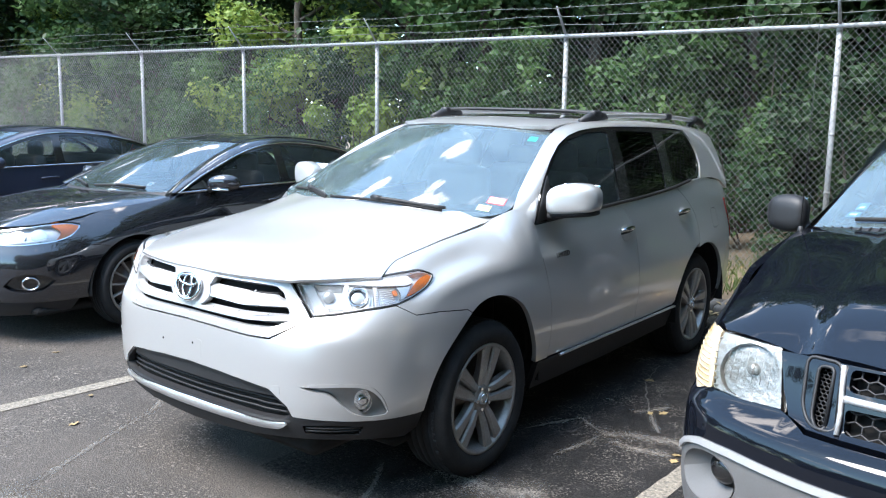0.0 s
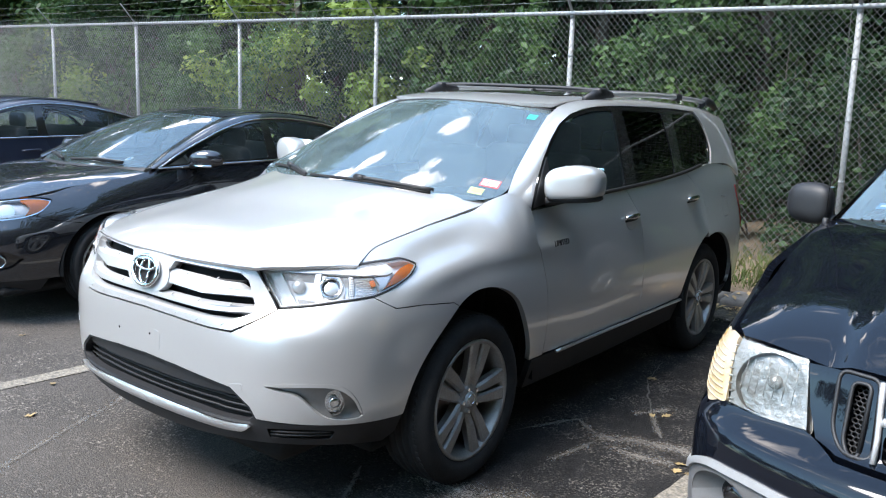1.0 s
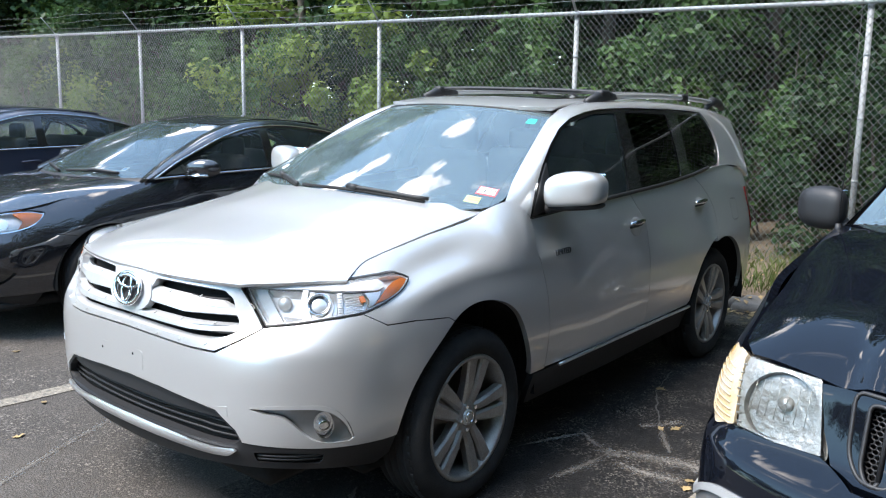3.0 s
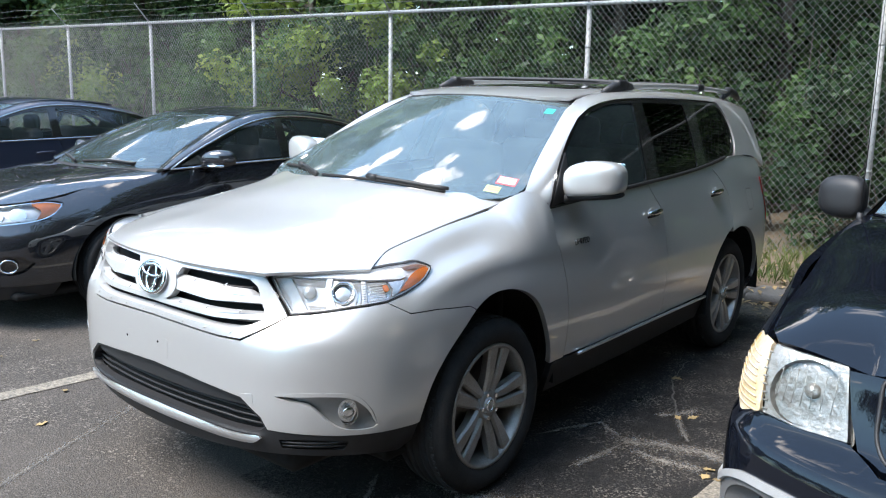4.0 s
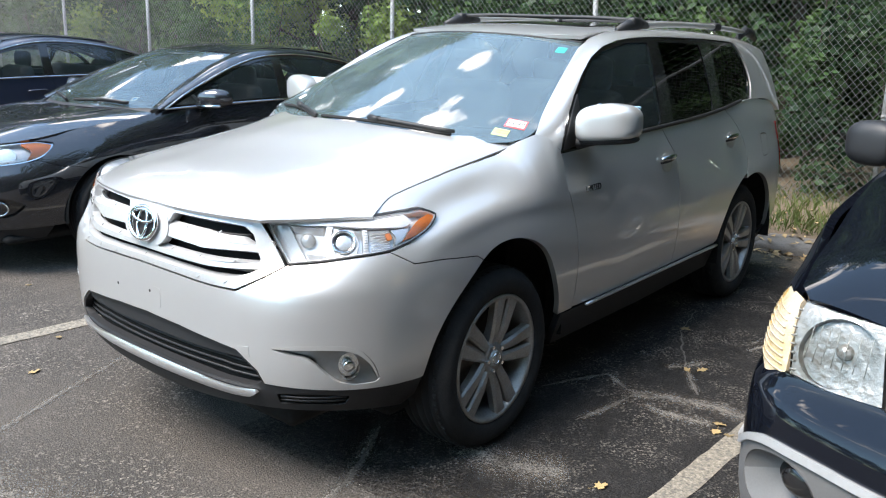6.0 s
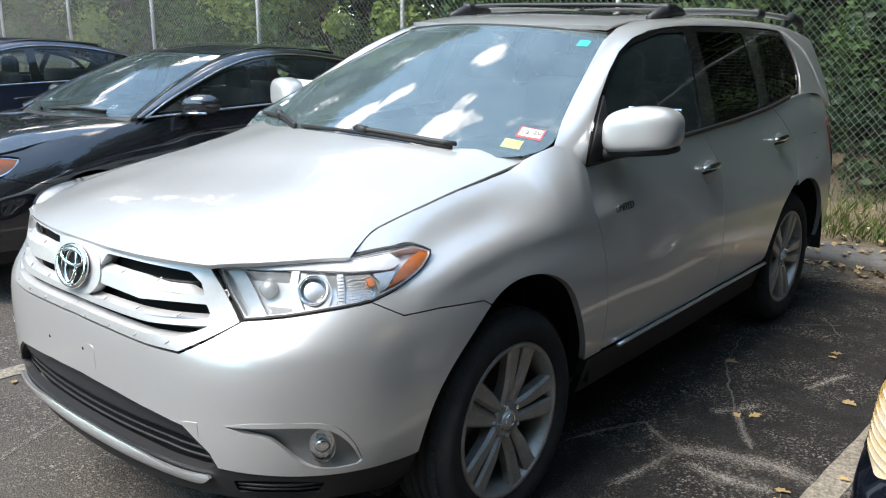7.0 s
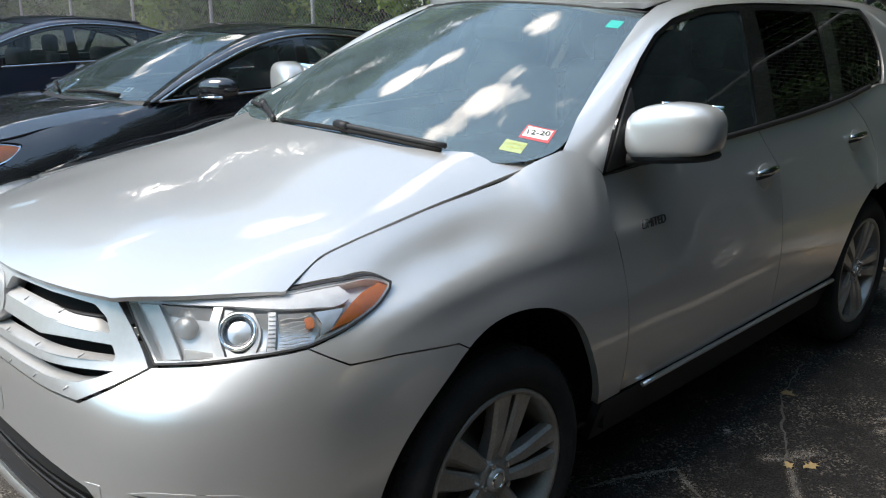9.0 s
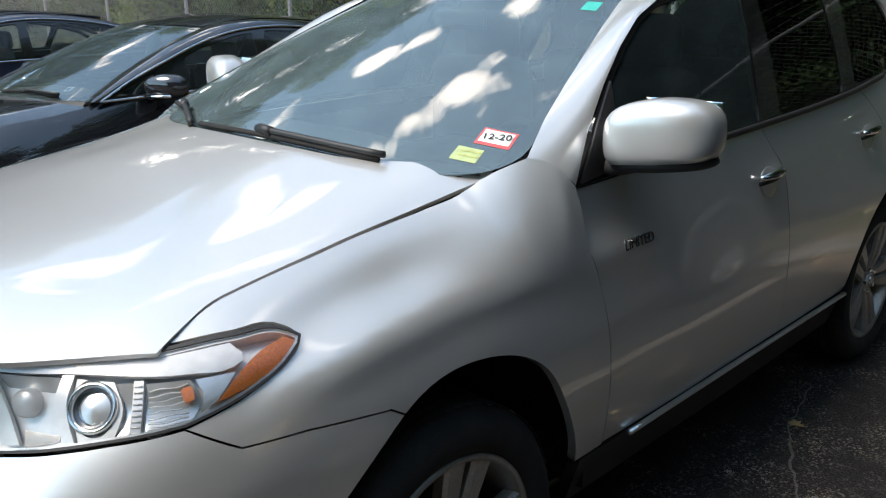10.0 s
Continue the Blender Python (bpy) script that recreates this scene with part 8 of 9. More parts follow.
    # bonnet
    hh = np.concatenate([[(0, .315), (.25, .328), (.45, .375), (.60, .428)], [(.70, .455), (.79, .480)], seg((.828, .545), (.842, .70), (.85, .95), (.858, 1.2), (.85, 1.5), (.84, 1.60)), seg((.82, 1.63), (.5, 1.54), (.25, 1.505), (0, 1.50))])
    hl = whole_of(hh, .035)
    panel("bonnet", Hd, hl, P, car, gap=.003, step=.032, thick=.065)
    panel("under_bonnet", offset_fn(Hd, -.085), hl, DARK, car, gap=0, rim=False, step=.1)
    for s in (1, -1):
        part("crease", tube([tuple(Hd(np.array([s * x]), np.array([y]))[0]) for x, y in ((.50, .42), (.50, .7), (.50, 1.1), (.49, 1.46))], .003, 6), P, car)
        he = [(1.09, .988), (1.12, 1.0)] + S((.66, 1.045), (.9, 1.105), (1.2, 1.185), (1.5, 1.232), (1.62, 1.24))
        df = S((1.74, 1.185), (1.68, .98), (1.62, .75), (1.60, .50))
        wing = ring([(1.185, .79), (1.225, .905), (1.198, .992), (1.12, .99)], seg(*he[1:]), [he[-1], df[0]], seg(*df), [df[-1], S((1.56, .42))[0]], S(*arc(FC, AZ, AR, 8, 132, 28)), [(1.30, .72), (1.215, .765), (1.185, .79)], step=.03)
        panel("front_wing", B, wing, P, car, flip=s, step=.03, thick=.025)
        panel("arch_cladding", offset_fn(B, .012), ring(S(*arc(FC, AZ, AR + .06, 8, 172, 40)), S(*arc(FC, AZ, AR - .01, 172, 8, 40)), S(arc(FC, AZ, AR + .06, 8, 9, 1)[0]), step=.03), GREY_CLAD, car, flip=s, gap=0, step=.03, thick=.03)
        panel("arch_cladding", offset_fn(B, .012), ring(S(*arc(RC, AZ, AR + .06, 8, 172, 40)), S(*arc(RC, AZ, AR - .01, 172, 8, 40)), S(arc(RC, AZ, AR + .06, 8, 9, 1)[0]), step=.03), GREY_CLAD, car, flip=s, gap=0, step=.03, thick=.03)
        dm = S((2.72, 1.195), (2.72, .50))
        fd = panel("front_door", B, ring(seg(*df)[::-1], S((1.74, 1.185), (2.72, 1.2)), dm, S((2.72, .50), (1.60, .50)), step=.04), P, car, flip=s, step=.06, thick=.03)
        dr = S((3.62, 1.20), (3.62, .75), (3.50, .50))
        rd = panel("rear_door", B, ring(dm[::-1], S((2.72, 1.2), (3.62, 1.205)), dr, S((3.50, .50), (2.72, .50)), step=.04), P, car, flip=s, step=.06, thick=.03)
        bed = ring(dr, S((3.50, .45), (3.75, .45)), S(*arc(RC, AZ, AR, 172, 8, 28)), S((4.95, .45), (5.2, .50)), [(6.6, .5), (6.6, 1.16)], S((5.2, 1.16), (3.62, 1.17)), step=.04)
        panel("bed_side", B, bed, P, car, flip=s, step=.07, thick=.03)
        panel("sill", offset_fn(B, .004), ring(S((1.55, .50), (3.75, .50), (3.75, .33), (1.55, .33), (1.55, .50)), step=.06), GREY_CLAD, car, flip=s, step=.08)
        arch_liner(FC, AZ, AR + .01, .45, .89, car, s)
        arch_liner(RC, AZ, AR + .01, .45, .89, car, s)
        panel("inner_body", offset_fn(B, -.035), ring(S((1.65, .5), (3.6, .5), (3.6, 1.08), (1.70, 1.08), (1.0, 1.0), (.62, .92), (.66, .70), (.68, .62)), S(*arc(FC, AZ, AR + .02, 140, 8, 10)), S((1.65, .5)), step=.08), DARK, car, flip=s, gap=0, rim=False, step=.12)
        Wp = [(.84, 1.60, 1.235), (.745, 1.95, 1.41), (.635, 2.28, 1.60), (.60, 2.42, 1.672), (.60, 2.8, 1.70), (.60, 3.3, 1.70), (.60, 3.62, 1.68)]
        Dp = [tuple(Sd(np.array([y]), np.array([z]))[0]) for y, z in ((1.74, 1.20), (2.05, 1.40), (2.35, 1.58), (2.5, 1.63), (2.8, 1.655), (3.3, 1.655), (3.62, 1.63))]
        panel("roof_side", ruled(Wp, Dp, .014), quad_ring(), P, car, flip=s, gap=0, rim=False, step=.04)
        wh = ring(seg((1.74, 1.19), (2.4, 1.195), (3.62, 1.2)), [(3.62, 1.2), (3.62, 1.63)], seg((3.62, 1.63), (3.3, 1.65), (2.8, 1.65), (2.5, 1.625), (2.35, 1.575), (2.05, 1.395), (1.74, 1.19)), step=.04)
        a = rounded([(1.93, 1.215), (2.66, 1.22), (2.68, 1.61), (2.52, 1.60), (2.37, 1.54), (2.1, 1.37)], .03)
        b = rounded([(2.76, 1.22), (3.52, 1.225), (3.50, 1.60), (2.78, 1.615)], .03)
        fr = panel("window_frame", offset_fn(Sd, -.003), wh, BLACK_TRIM, car, holes=[a, b], flip=s, gap=0, step=.05, thick=.015)
        panel("side_glass", offset_fn(Sd, -.008), a, DOOR_GLASS, fd, flip=s, gap=-.005, rim=False, step=.1)
        panel("side_glass", offset_fn(Sd, -.008), b, PRIVACY_GLASS, rd, flip=s, gap=-.005, rim=False, step=.1)
        mr = new("mirror")
        mr.parent = car
        tagged(mr, "large matt black door mirror")
        bm = bmesh.new()
        bmesh.ops.create_uvsphere(bm, u_segments=32, v_segments=18, radius=1)
        for v in bm.verts:
            c = v.co
            n = (abs(c.x) ** 3.2 + abs(c.y) ** 3.2 + abs(c.z) ** 3.2) ** (1 / 3.2)
            c /= n
            c.z *= 1 - .10 * max(0, c.x)
            v.co = Vector((s * (.982 + .098 * c.x), 1.87 + .07 * c.y + .03 * c.x, 1.280 + .088 * c.z))
        if s < 0:
            bmesh.ops.reverse_faces(bm, faces=bm.faces)
        part("mirror_shell", bm, BLACK_TRIM, mr)
        part("mirror_arm", tube([(s * .84, 1.86, 1.18), (s * .89, 1.87, 1.21), (s * .94, 1.87, 1.24)], [.05, .042, .05], 10, squash=.7), BLACK_TRIM, mr)
        part("mirror_glass", box(.16, .004, .14, (s * .982, 1.942, 1.28), .001, 1), CHROME, mr)
    # screen
    Ws = screen((0, 1.55, 1.275), (.815, 1.64, 1.24), (0, 2.40, 1.705), (.60, 2.46, 1.672), .015)
    sc = ring([(-1, 0), (1, 0)], [(1, 0), (1, 1)], [(1, 1), (-1, 1)], [(-1, 1), (-1, 0)], step=.08)
    ws = panel("windscreen", Ws, sc, SCREEN_GLASS, car, gap=0, rim=False, step=.08)
    panel("screen_band", offset_fn(Ws, -.006), sc, GLOSS_BLACK, ws, holes=[rounded([(-.95, .04), (.95, .04), (.94, .95), (-.94, .95)], .05)], gap=0, rim=False, step=.08)
    for k, (u0, u1, v0, v1, mt) in enumerate(((-.86, -.80, .16, .22, PAPER_BLUE), (-.88, -.81, .10, .145, PAPER_BLUE))):
        st = panel("sticker", offset_fn(Ws, -.002), ring([(u0, v0), (u1, v0)], [(u1, v0), (u1, v1)], [(u1, v1), (u0, v1)], [(u0, v1), (u0, v0)], step=.05), mt, ws, gap=0, rim=False, step=.05)
        panel("printed_bar", offset_fn(Ws, -.001), ring([(u0 + .015, v0 + .015), (u1 - .015, v0 + .015)], [(u1 - .015, v0 + .015), (u1 - .015, v0 + .03)], [(u1 - .015, v0 + .03), (u0 + .015, v0 + .03)], [(u0 + .015, v0 + .03), (u0 + .015, v0 + .015)], step=.05), PAPER_WHITE, st, gap=0, rim=False, step=.05)
    for (u0, v0), (u1, v1) in (((-.80, .06), (.0, .035)), ((.05, .055), (.82, .035))):
        wp = new("wiper")
        wp.parent = car
        pts = [(u0 + (u1 - u0) * f, v0 + (v1 - v0) * f + .012 * math.sin(math.pi * f)) for f in np.linspace(0, 1, 12)]
        part("wiper_blade", line_at(offset_fn(Ws, .014), pts, .010, 6), RUBBER, wp)
        part("wiper_arm", line_at(offset_fn(Ws, .030), [(p[0], p[1] - .012) for p in pts[5:]], .009, 6), BLACK_TRIM, wp)
    cw = ruled([(x, 1.485 + .13 * (abs(x) / .82) ** 2, 1.262 - .035 * (abs(x) / .82) ** 2) for x in np.linspace(-.83, .83, 13)], [tuple(Ws(np.array([u]), np.array([.02]))[0]) for u in np.linspace(-1, 1, 13)], 0)
    cowl = part("cowl", panel_mesh("cowl", lambda u, v: cw(v, u), quad_ring(.05), mat_=BLACK_TRIM, gap=0, rim=False, step=.06), None, car)
    for k in range(40):
        f = .03 + .94 * k / 39
        a_, b_ = cw(np.array([.15]), np.array([f]))[0], cw(np.array([.8]), np.array([f]))[0]
        part("cowl_slat", tube([tuple(a_ + (0, 0, .004)), tuple(b_ + (0, 0, .004))], .006, 4), BLACK_TRIM, cowl)
    part("antenna", join(tube([(-.845, 1.56, 1.215), (-.845, 1.56, 1.255)], [.016, .010], 8), tube([(-.845, 1.56, 1.25), (-.845, 1.60, 1.65), (-.85, 1.64, 2.15)], [.0024, .0018, .0012], 6)), BLACK_TRIM, car, "thin whip aerial")
    roof = lambda x, y: np.stack([np.asarray(x, float), np.asarray(y, float), 1.735 - .05 * (np.asarray(x, float) / .6) ** 4 - .03 * ((np.asarray(y, float) - 3.0) / .6) ** 2], -1)
    panel("roof", roof, whole_of([(0, 2.40), (.60, 2.46), (.60, 2.8), (.60, 3.3), (.60, 3.62), (0, 3.64)], .06), P, car, gap=-.004, step=.1)
    bk = screen((0, 3.70, 1.17), (.82, 3.66, 1.17), (0, 3.64, 1.71), (.60, 3.62, 1.67), .0)
    panel("rear_screen", lambda u, v: bk(-np.asarray(u), v), sc, PRIVACY_GLASS, car, gap=0, rim=False, step=.1)
    part("bed_cover", box(1.74, 1.6, .03, (0, 4.46, 1.16), .012, 2), BLACK_TRIM, car)
    part("cab_floor", join(box(1.6, 2.2, .05, (0, 2.7, .48), .01, 1), box(1.6, .04, .7, (0, 1.62, .85), .01, 1)), DARK, car)
    cab = new("cabin")
    cab.parent = car
    part("dashboard", box(1.45, .45, .22, (0, 1.88, 1.06), .07, 3), CABIN_TRIM, cab)
    part("steering_wheel", tube([(.36 + .19 * math.cos(w), 2.16 + .07 * math.sin(w), 1.08 + .17 * math.sin(w)) for w in np.linspace(0, 2 * math.pi, 28)], .016, 8, caps=False), CABIN_TRIM, cab)
    for sx in (.36, -.36):
        part("seat", join(box(.5, .5, .16, (sx, 2.45, .75), .06, 3), box(.48, .15, .62, (sx, 2.75, 1.08), .06, 3), box(.25, .1, .18, (sx, 2.80, 1.48), .05, 3)), CABIN, cab)
    part("underbody", join(box(1.4, 4.6, .08, (0, 2.75, .36), .02, 1), box(.84, 4.8, .14, (0, 2.75, .42), .03, 1)), DARK, car)
    wm = wheel_set("five", .37, .205, .245)
    for s in (1, -1):
        put_wheel(wm, car, .905, FC, .37, s, label="five-spoke alloy wheel")
        put_wheel(wm, car, .905, RC, .37, s, label="five-spoke alloy wheel")
    return car


build_truck()


# ---- trees and undergrowth ----
def leaf_cloud(rng, centres, count, size, spread, flat=0.75):
    """Many bent leaves round clump centres: two faces each."""
    verts, faces = [], []
    c = np.array([q[:3] for q in centres])
    rad = np.array([q[3] for q in centres])
    w = rad ** 2
    pick = rng.choice(len(c), count, p=w / w.sum())
    d = rng.normal(size=(count, 3))
    d /= np.linalg.norm(d, axis=1)[:, None]
    rr = rng.random(count) ** 0.45
    pos = c[pick] + d * (rad[pick] * rr)[:, None] * np.array([1, 1, flat])
    ax = rng.normal(size=(count, 3)) * np.array([1, 1, .6])
    ax /= np.linalg.norm(ax, axis=1)[:, None]
    up = d * .8 + np.array([0, -.25, .7]) + rng.normal(size=(count, 3)) * .55
    sd = np.cross(ax, up)
    sd /= np.maximum(np.linalg.norm(sd, axis=1), 1e-6)[:, None]
    nn = np.cross(sd, ax)
    s = size * (0.6 + 0.8 * rng.random(count))[:, None]
    a, b = pos - ax * s * .5, pos + ax * s * .5
    l, r = pos - sd * s * .30 + nn * s * .10, pos + sd * s * .30 + nn * s * .10
    V = np.stack([a, r, b, l], 1).reshape(-1, 3)
    k = np.arange(count)[:, None] * 4
    F = np.concatenate([k + [0, 1, 2], k + [0, 2, 3]], 1).reshape(-1, 3)
    return V, F


def cloud_mesh(name, V, F, mat_):
    me = bpy.data.meshes.new(name)
    me.vertices.add(len(V))
    me.vertices.foreach_set("co", V.astype(np.float32).ravel())
    me.loops.add(F.size)
    me.loops.foreach_set("vertex_index", F.astype(np.int32).ravel())
    me.polygons.add(len(F))
    me.polygons.foreach_set("loop_start", np.arange(0, F.size, 3, dtype=np.int32))
    me.update(calc_edges=True)
    me.materials.append(mat_)
    return me


def tree_meshes(seed, height, crown_r, leaves, size, low):
    rng = np.random.default_rng(seed)
    rnd = random.Random(seed)
    tr = [(0, 0, -.1), (.05, .03, height * .25), (.12 * rnd.uniform(-1, 1), .1, height * .55), (.2 * rnd.uniform(-1, 1), .1, height * .92)]
    bm = tube(tr, [.15, .12, .085, .02], 9)
    centres = []
    for i in range(22):
        f = low + (0.95 - low) * (i + rnd.random()) / 22
        z = height * f
        w = rnd.uniform(0, 2 * math.pi)
        reach = crown_r * (0.45 + 0.6 * rnd.random()) * math.sin(math.pi * min(.95, max(.12, (f - low * .6) / (1.05 - low * .6)))) ** .6
        e = (reach * math.cos(w), reach * math.sin(w), z + reach * rnd.uniform(.1, .5))
        bm = join(bm, tube([(0.05, .05, z - .3), (e[0] * .5, e[1] * .5, z + reach * .1), e], [.05, .03, .008], 6))
        centres.append((*e, crown_r * rnd.uniform(.24, .42)))
        centres.append((e[0] * .55, e[1] * .55, z + reach * .1, crown_r * rnd.uniform(.22, .36)))
        for _ in range(2):
            centres.append((e[0] + rnd.uniform(-.5, .5), e[1] + rnd.uniform(-.5, .5), e[2] + rnd.uniform(-.5, .4), crown_r * rnd.uniform(.12, .22)))
    V, F = leaf_cloud(rng, centres, leaves, size, 1.0)
    me = bpy.data.meshes.new("trunk")
    bm.to_mesh(me)
    bm.free()
    me.materials.append(BARK)
    me.shade_smooth()
    return me, V, F


def plant_tree(meshes, crown_mat, x, y, turn, scale_, label):
    tr, V, F, cache = meshes
    if crown_mat.name not in cache:
        cache[crown_mat.name] = cloud_mesh("crown", V, F, crown_mat)
    z = ground_z(x, y) + VERGE_Z
    root = thing("tree", label, "tree", "trees behind the fence", at=Matrix.Translation((x, y, z)) @ Matrix.Rotation(turn, 4, "Z") @ Matrix.Scale(scale_, 4))
    part("trunk", tr, None, root)
    part("crown", cache[crown_mat.name], None, root)
    return root


TREES = [(*tree_meshes(11 + k, h, r, n, s, lo), {}) for k, (h, r, n, s, lo) in enumerate(((9.5, 2.6, 18000, .15, .10), (11.0, 2.5, 18000, .15, .14), (7.5, 2.3, 15000, .14, .05)))]
_r = random.Random(7)
TREE_LABELS = {"leaves_mid_green": "leafy mid-green tree growing behind the fence", "leaves_dark_green": "dense dark green tree behind the fence", "leaves_yellow_green": "bright yellow-green young tree behind the fence"}
for i in range(26):
    x = -27 + 2.15 * i + _r.uniform(-.6, .6)
    # from x = 0 on, darker greens stand in for the shade there
    mt = (LEAF_A, LEAF_B, LEAF_A, LEAF_C, LEAF_B)[i % 5] if x < 0 else (LEAF_B, LEAF_B, LEAF_A)[i % 3]
    plant_tree(TREES[i % 3], mt, x, 10.2 + _r.uniform(-.5, 1.6), _r.uniform(0, 6), _r.uniform(.95, 1.2) * (1.45 if x > 3 else .86), TREE_LABELS[mt.name])
for i in range(18):
    x = -34 + 3.6 * i + _r.uniform(-.8, .8)
    mt = (LEAF_B, LEAF_A)[i % 2]
    plant_tree(TREES[(i + 1) % 3], mt, x, 14.5 + _r.uniform(-.8, 1.5), _r.uniform(0, 6), _r.uniform(1.15, 1.4) * (1.35 if x > 0 else 1.0), TREE_LABELS[mt.name])


for i in range(9):
    x = 1.2 + 1.5 * i + _r.uniform(-.4, .4)
    mt = (LEAF_B, LEAF_A, LEAF_B)[i % 3]
    plant_tree(TREES[(i + 2) % 3], mt, x, 12.2 + _r.uniform(-.5, .8), _r.uniform(0, 6), _r.uniform(1.1, 1.3), TREE_LABELS[mt.name])


for i in range(9):
    x, y = -25.0 - 1.5 * (i % 3) + _r.uniform(-.6, .6), -9.0 + 2.2 * i + _r.uniform(-.5, .5)
    z = ground_z(x, y)
    tall = TREES[i % 2]
    mt = (LEAF_B, LEAF_A)[i % 2]
    if mt.name not in tall[3]:
        tall[3][mt.name] = cloud_mesh("crown", tall[1], tall[2], mt)
    root = thing("tree", "tall leafy green tree at the end of the lot", "tree", "trees at the end of the lot", at=Matrix.Translation((x, y, z)) @ Matrix.Rotation(_r.uniform(0, 6), 4, "Z") @ Matrix.Scale(_r.uniform(1.0, 1.2) * (1.5 if y > 1 else 1.0), 4))
    part("trunk", tall[0], None, root)
    part("crown", tall[3][mt.name], None, root)


def shrub_meshes(seed, n, size, w, h):
    rng = np.random.default_rng(seed)
    rnd = random.Random(seed)
    centres, bm = [], None
    for i in range(16):
        x, y, z = rnd.uniform(-w, w), rnd.uniform(-.45, .45), rnd.uniform(.15, h)
        stem = tube([(x * .3, 0, 0), (x * .7, y * .5, z * .5), (x, y, z)], [.014, .010, .004], 5)
        bm = stem if bm is None else join(bm, stem)
        centres.append((x, y, z, rnd.uniform(.22, .5)))
    V, F = leaf_cloud(rng, centres, n, size, 1.0, 0.9)
    me = bpy.data.meshes.new("stem")
    bm.to_mesh(me)
    bm.free()
    me.materials.append(BARK)
    return me, V, F, {}


SHRUBS = [shrub_meshes(31, 2600, .105, 1.2, 2.2), shrub_meshes(32, 2400, .10, 1.1, 1.7), shrub_meshes(33, 2800, .115, 1.3, 2.8)]
for i in range(38):
    x = -27 + 1.18 * i + _r.uniform(-.3, .3)
    st, V, F, cache = SHRUBS[i % 3]
    # past x = 1 the shade over the shrubs is put into darker greens
    mt = (LEAF_A, LEAF_A, LEAF_B, LEAF_C, LEAF_A, LEAF_B, LEAF_A)[i % 7] if x < 1 else (LEAF_B, LEAF_B, LEAF_A, LEAF_B)[i % 4]
    if mt.name not in cache:
        cache[mt.name] = cloud_mesh("foliage", V, F, mt)
    y = 8.25 + _r.uniform(-.25, .5)
    root = thing("shrub", "tangled " + {"leaves_mid_green": "mid-green", "leaves_dark_green": "dark green", "leaves_yellow_green": "yellow-green"}[mt.name] + " shrub growing against the fence", "shrub", "shrubs behind the fence",
                 at=Matrix.Translation((x, y, ground_z(x, y) + .13)) @ Matrix.Rotation(_r.choice((0, math.pi)) + _r.uniform(-.4, .4), 4, "Z") @ Matrix.Scale(_r.uniform(.8, 1.1), 4))
    part("stem", st, None, root)
    part("foliage", cache[mt.name], None, root)


for x, y, tw, sc_ in ((-.9, 12.6, .4, 1.15), (-2.6, 16.8, 2.1, 1.3), (.6, 11.2, 3.3, .9), (-1.6, 13.4, 5.0, 1.35), (-4.5, 11.3, 1.0, .85), (-5.9, 13.6, 2.6, 1.1)):
    plant_tree(TREES[2], LEAF_B, x, y, tw, sc_, TREE_LABELS[LEAF_B.name])


# taller trees in the west, over the fence
for i, (x, y, sc_) in enumerate(((-14.6, 11.4, 1.2), (-18.6, 11.0, 1.4), (-22.6, 10.6, 1.5))):
    mt = (LEAF_B, LEAF_A)[i % 2]
    plant_tree(TREES[i % 2], mt, x, y, 1.3 * i, sc_, TREE_LABELS[mt.name])


def far_woods():
    """The wood that closes the view behind the trees, with unseen foliage added to block light."""
    rng = np.random.default_rng(5)
    rnd = random.Random(5)
    centres = [(rnd.uniform(-60, 60), rnd.uniform(19, 24), rnd.uniform(0, 11), rnd.uniform(1.2, 2.4)) for _ in range(460)]
    # the same wood, added unseen round the lot to cut low skylight
    for _ in range(900):
        w = rnd.uniform(-math.pi, math.pi)
        r = rnd.uniform(9.5, 13) if abs(w) < 1.2 else rnd.uniform(28, 36) if -2.3 < w < 0 else rnd.uniform(38, 46)
        c = (r * math.cos(w), r * math.sin(w) - 4)
        if c[1] < 16 and not .55 < w < 1.2:
            centres.append((*c, rnd.uniform(0, 10.5 if abs(w) < 1.2 else 4 if -2.3 < w < 0 else 10), rnd.uniform(1.6, 3.0)))
    # unseen high crowns, added over the fence to shade the trees below
    centres += [(rnd.uniform(2.5, 12), rnd.uniform(5.4, 9.4), rnd.uniform(6.2, 10), rnd.uniform(1.0, 1.7)) for _ in range(130)]
    centres += [(rnd.uniform(6, 16), rnd.uniform(9.5, 14), rnd.uniform(0, 8), rnd.uniform(1.2, 2.2)) for _ in range(60)]
    centres += [(rnd.uniform(0, 14), rnd.uniform(15, 19), rnd.uniform(.5, 7), rnd.uniform(1.2, 2.2)) for _ in range(70)]
    V, F = leaf_cloud(rng, centres, 215000, .45, 1.0, .9)
    ob = part("far_woods", cloud_mesh("far_woods", V, F, LEAF_B), None)
    tagged(ob, "dense dark wood farther behind the fence", "woods", kind="stuff")


far_woods()


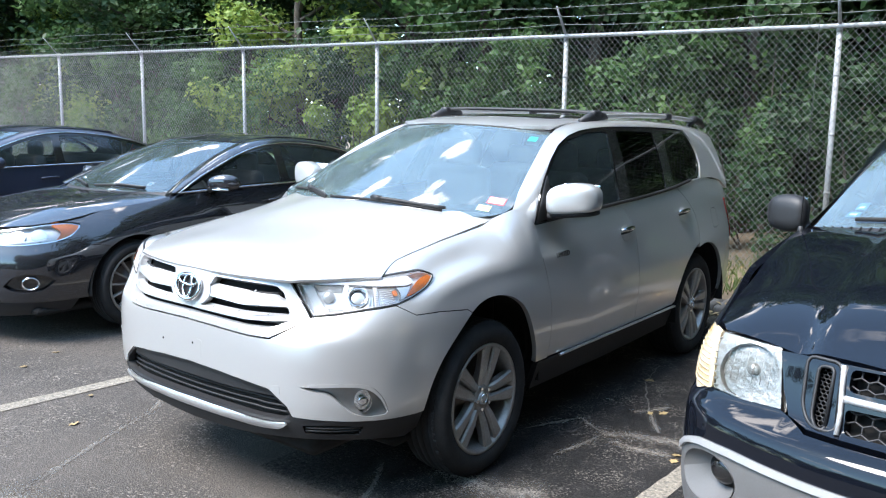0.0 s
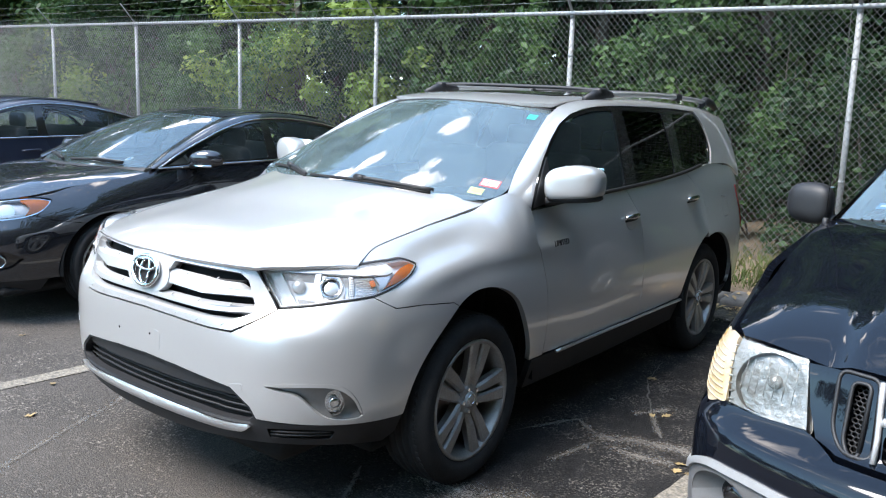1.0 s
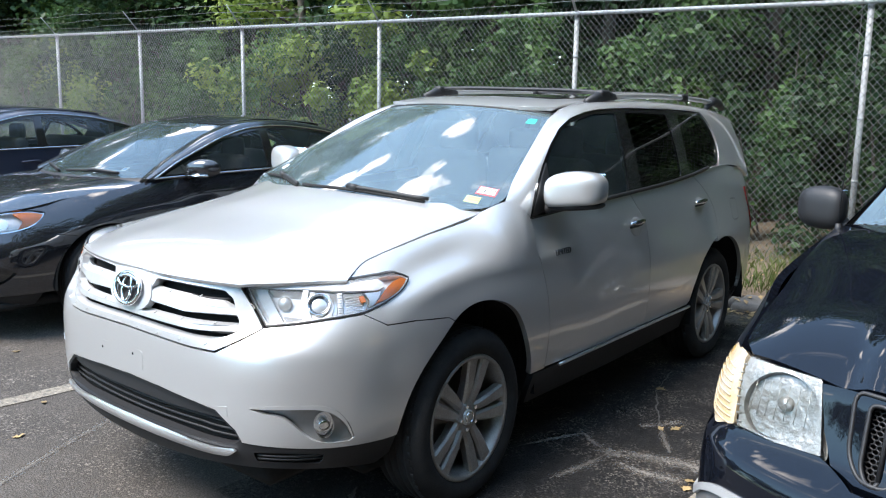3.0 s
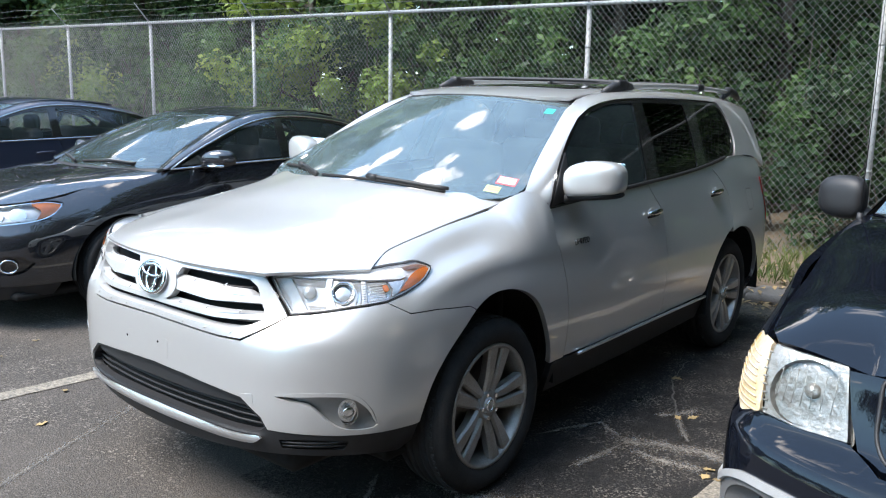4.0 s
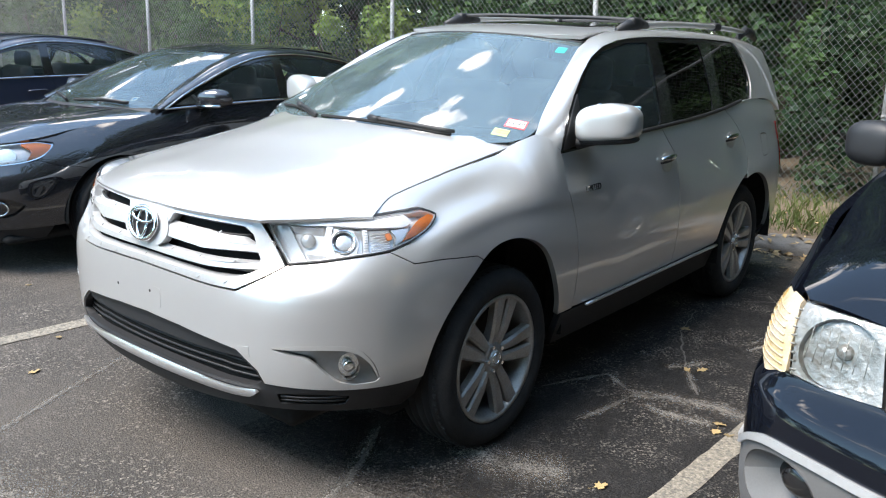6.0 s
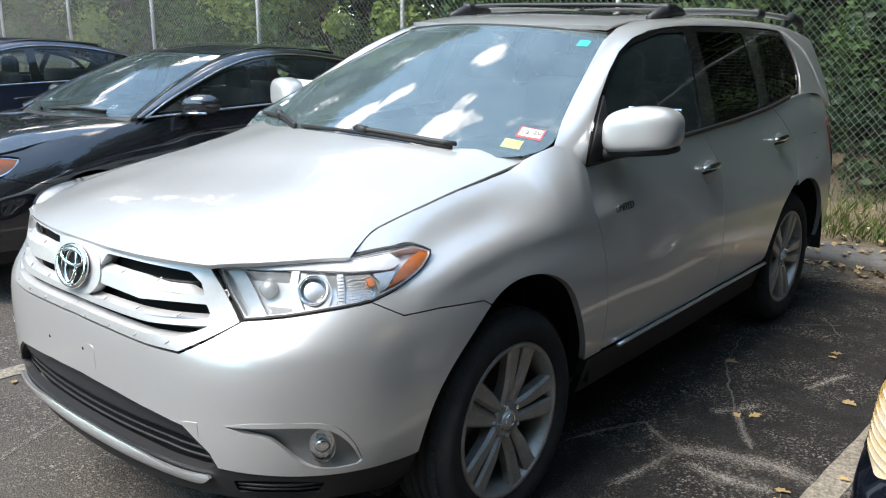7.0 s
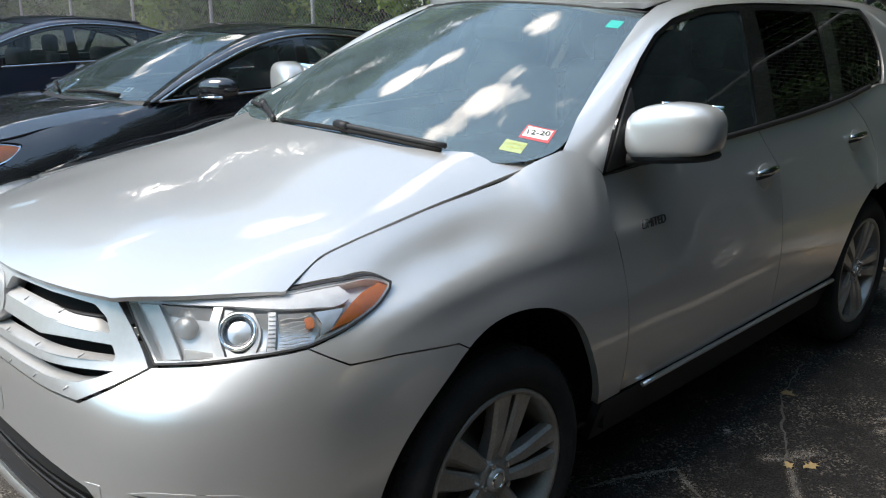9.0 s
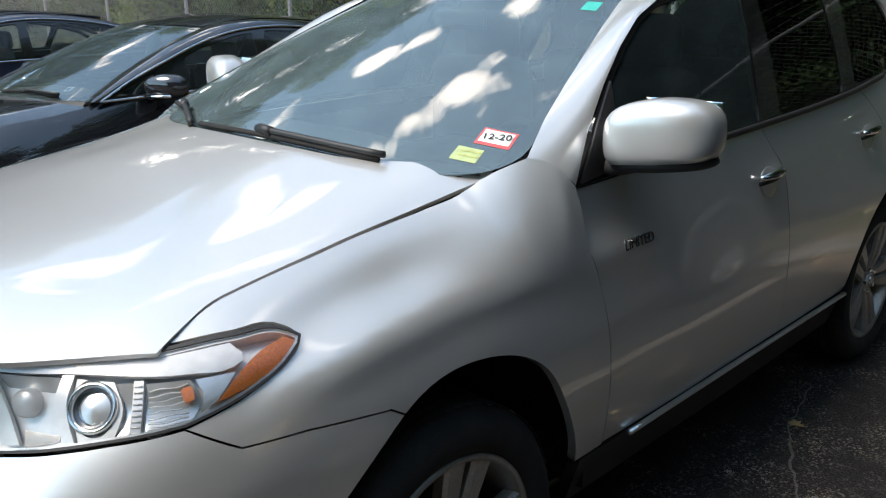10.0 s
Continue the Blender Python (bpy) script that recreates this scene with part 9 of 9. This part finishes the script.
def grass():
    rng = np.random.default_rng(9)
    n = 26000
    x = rng.uniform(-14, 5, n)
    y = KERB_BACK + .05 + 2.3 * rng.random(n) ** 1.3
    keep = np.sin(x * 1.7) + np.sin(x * .6 + y * 2) + rng.normal(size=n) * .9 > -.5
    x, y = x[keep], y[keep]
    n = len(x)
    h = rng.uniform(.03, .15, n)
    z = np.array([ground_z(a, b) for a, b in zip(x, y)]) + VERGE_Z + .02
    w = rng.uniform(0, 2 * math.pi, n)
    dx, dy = np.cos(w), np.sin(w)
    lean = rng.uniform(.0, .8, n) * h
    base = np.stack([x, y, z], 1)
    V = np.stack([base - np.stack([dy, -dx, 0 * dx], 1) * .004, base + np.stack([dy, -dx, 0 * dx], 1) * .004, base + np.stack([dx * lean * .4, dy * lean * .4, h * .65], 1) + np.stack([dy, -dx, 0 * dx], 1) * .003,
                  base + np.stack([dx * lean, dy * lean, h], 1)], 1).reshape(-1, 3)
    k = np.arange(n)[:, None] * 4
    F = np.concatenate([k + [0, 1, 2], k + [0, 2, 3]], 1).reshape(-1, 3)
    tagged(part("grass", cloud_mesh("grass", V, F, GRASS), None), "patchy yellowing grass along the kerb", "grass", kind="stuff")


grass()


def litter():
    """Dead leaves swept against the kerb and over the verge."""
    rng = np.random.default_rng(12)
    n = 2600
    x = rng.uniform(-14, 5, n)
    y = np.where(rng.random(n) < .45, KERB_Y - np.abs(rng.normal(size=n)) * .16, rng.uniform(KERB_Y, 7.4, n))
    z = np.array([ground_z(a, b) for a, b in zip(x, y)]) + np.where(y > KERB_BACK, VERGE_Z + .045, np.where(y > KERB_Y, .078, .006))
    w = rng.uniform(0, 2 * math.pi, n)
    s = rng.uniform(.03, .07, n)
    ax = np.stack([np.cos(w), np.sin(w), rng.normal(size=n) * .25], 1)
    sd = np.stack([-np.sin(w), np.cos(w), rng.normal(size=n) * .25], 1)
    c = np.stack([x, y, z + .01], 1)
    V = np.stack([c - ax * s[:, None] * .6, c + sd * s[:, None] * .35 + [0, 0, .008], c + ax * s[:, None] * .6, c - sd * s[:, None] * .35 + [0, 0, .008]], 1).reshape(-1, 3)
    k = np.arange(n)[:, None] * 4
    F = np.concatenate([k + [0, 1, 2], k + [0, 2, 3]], 1).reshape(-1, 3)
    tagged(part("leaf_litter", cloud_mesh("leaf_litter", V, F, LITTER), None), "dry brown leaves swept along the kerb", "leaf litter", kind="stuff")


litter()


def fallen_leaves():
    """Single dry leaves lying on the asphalt."""
    rnd = random.Random(3)
    lobes = [(0, 0), (.10, .22), (.32, .18), (.24, .42), (.44, .58), (.20, .66), (.14, .92), (0, 1.05)]
    pts = lobes + [(-x, y) for x, y in lobes[-2:0:-1]]
    bm = bmesh.new()
    c = bm.verts.new((0, .5, .0))
    vs = [bm.verts.new((x, y, .35 * x * x + .06 * math.sin(9 * y + 4 * x))) for x, y in pts]
    for a, b in zip(vs, vs[1:] + vs[:1]):
        bm.faces.new((c, a, b))
    st = [bm.verts.new(p) for p in ((-.012, 0, 0), (.012, 0, 0), (.02, -.4, .05), (0, -.4, .05))]
    bm.faces.new(st)
    me = bpy.data.meshes.new("fallen_leaf")
    bm.to_mesh(me)
    bm.free()
    me.materials.append(DRY_LEAF)
    me.shade_smooth()
    spots = [(-2.39, .39), (-1.22, .01), (-2.57, .65), (-1.6, .37), (1.58, 1.67), (1.54, 1.72), (1.62, 1.63), (.9, 2.85), (1.27, 2.33), (1.22, 2.22), (1.3, 3.25), (1.34, 3.33), (1.51, 2.71), (1.70, 1.97), (1.41, .87),
             (.89, 4.69), (1.08, 4.77), (1.16, 4.91), (1.02, 4.85), (1.25, 4.80), (.78, 4.82), (1.4, 4.86), (1.6, 4.7), (-2.2, -.2)]
    for i, (x, y) in enumerate(spots):
        ob = part("fallen_leaf", me, None, at=pose(x, y, ground_z(x, y) + .006, rnd.uniform(-8, 8), rnd.uniform(-8, 8), rnd.uniform(0, 360)) @ Matrix.Scale(rnd.uniform(.042, .07), 4))
        tagged(ob, "dry tan fallen leaf lying on the asphalt", "leaf", "fallen leaves on the asphalt")


fallen_leaves()
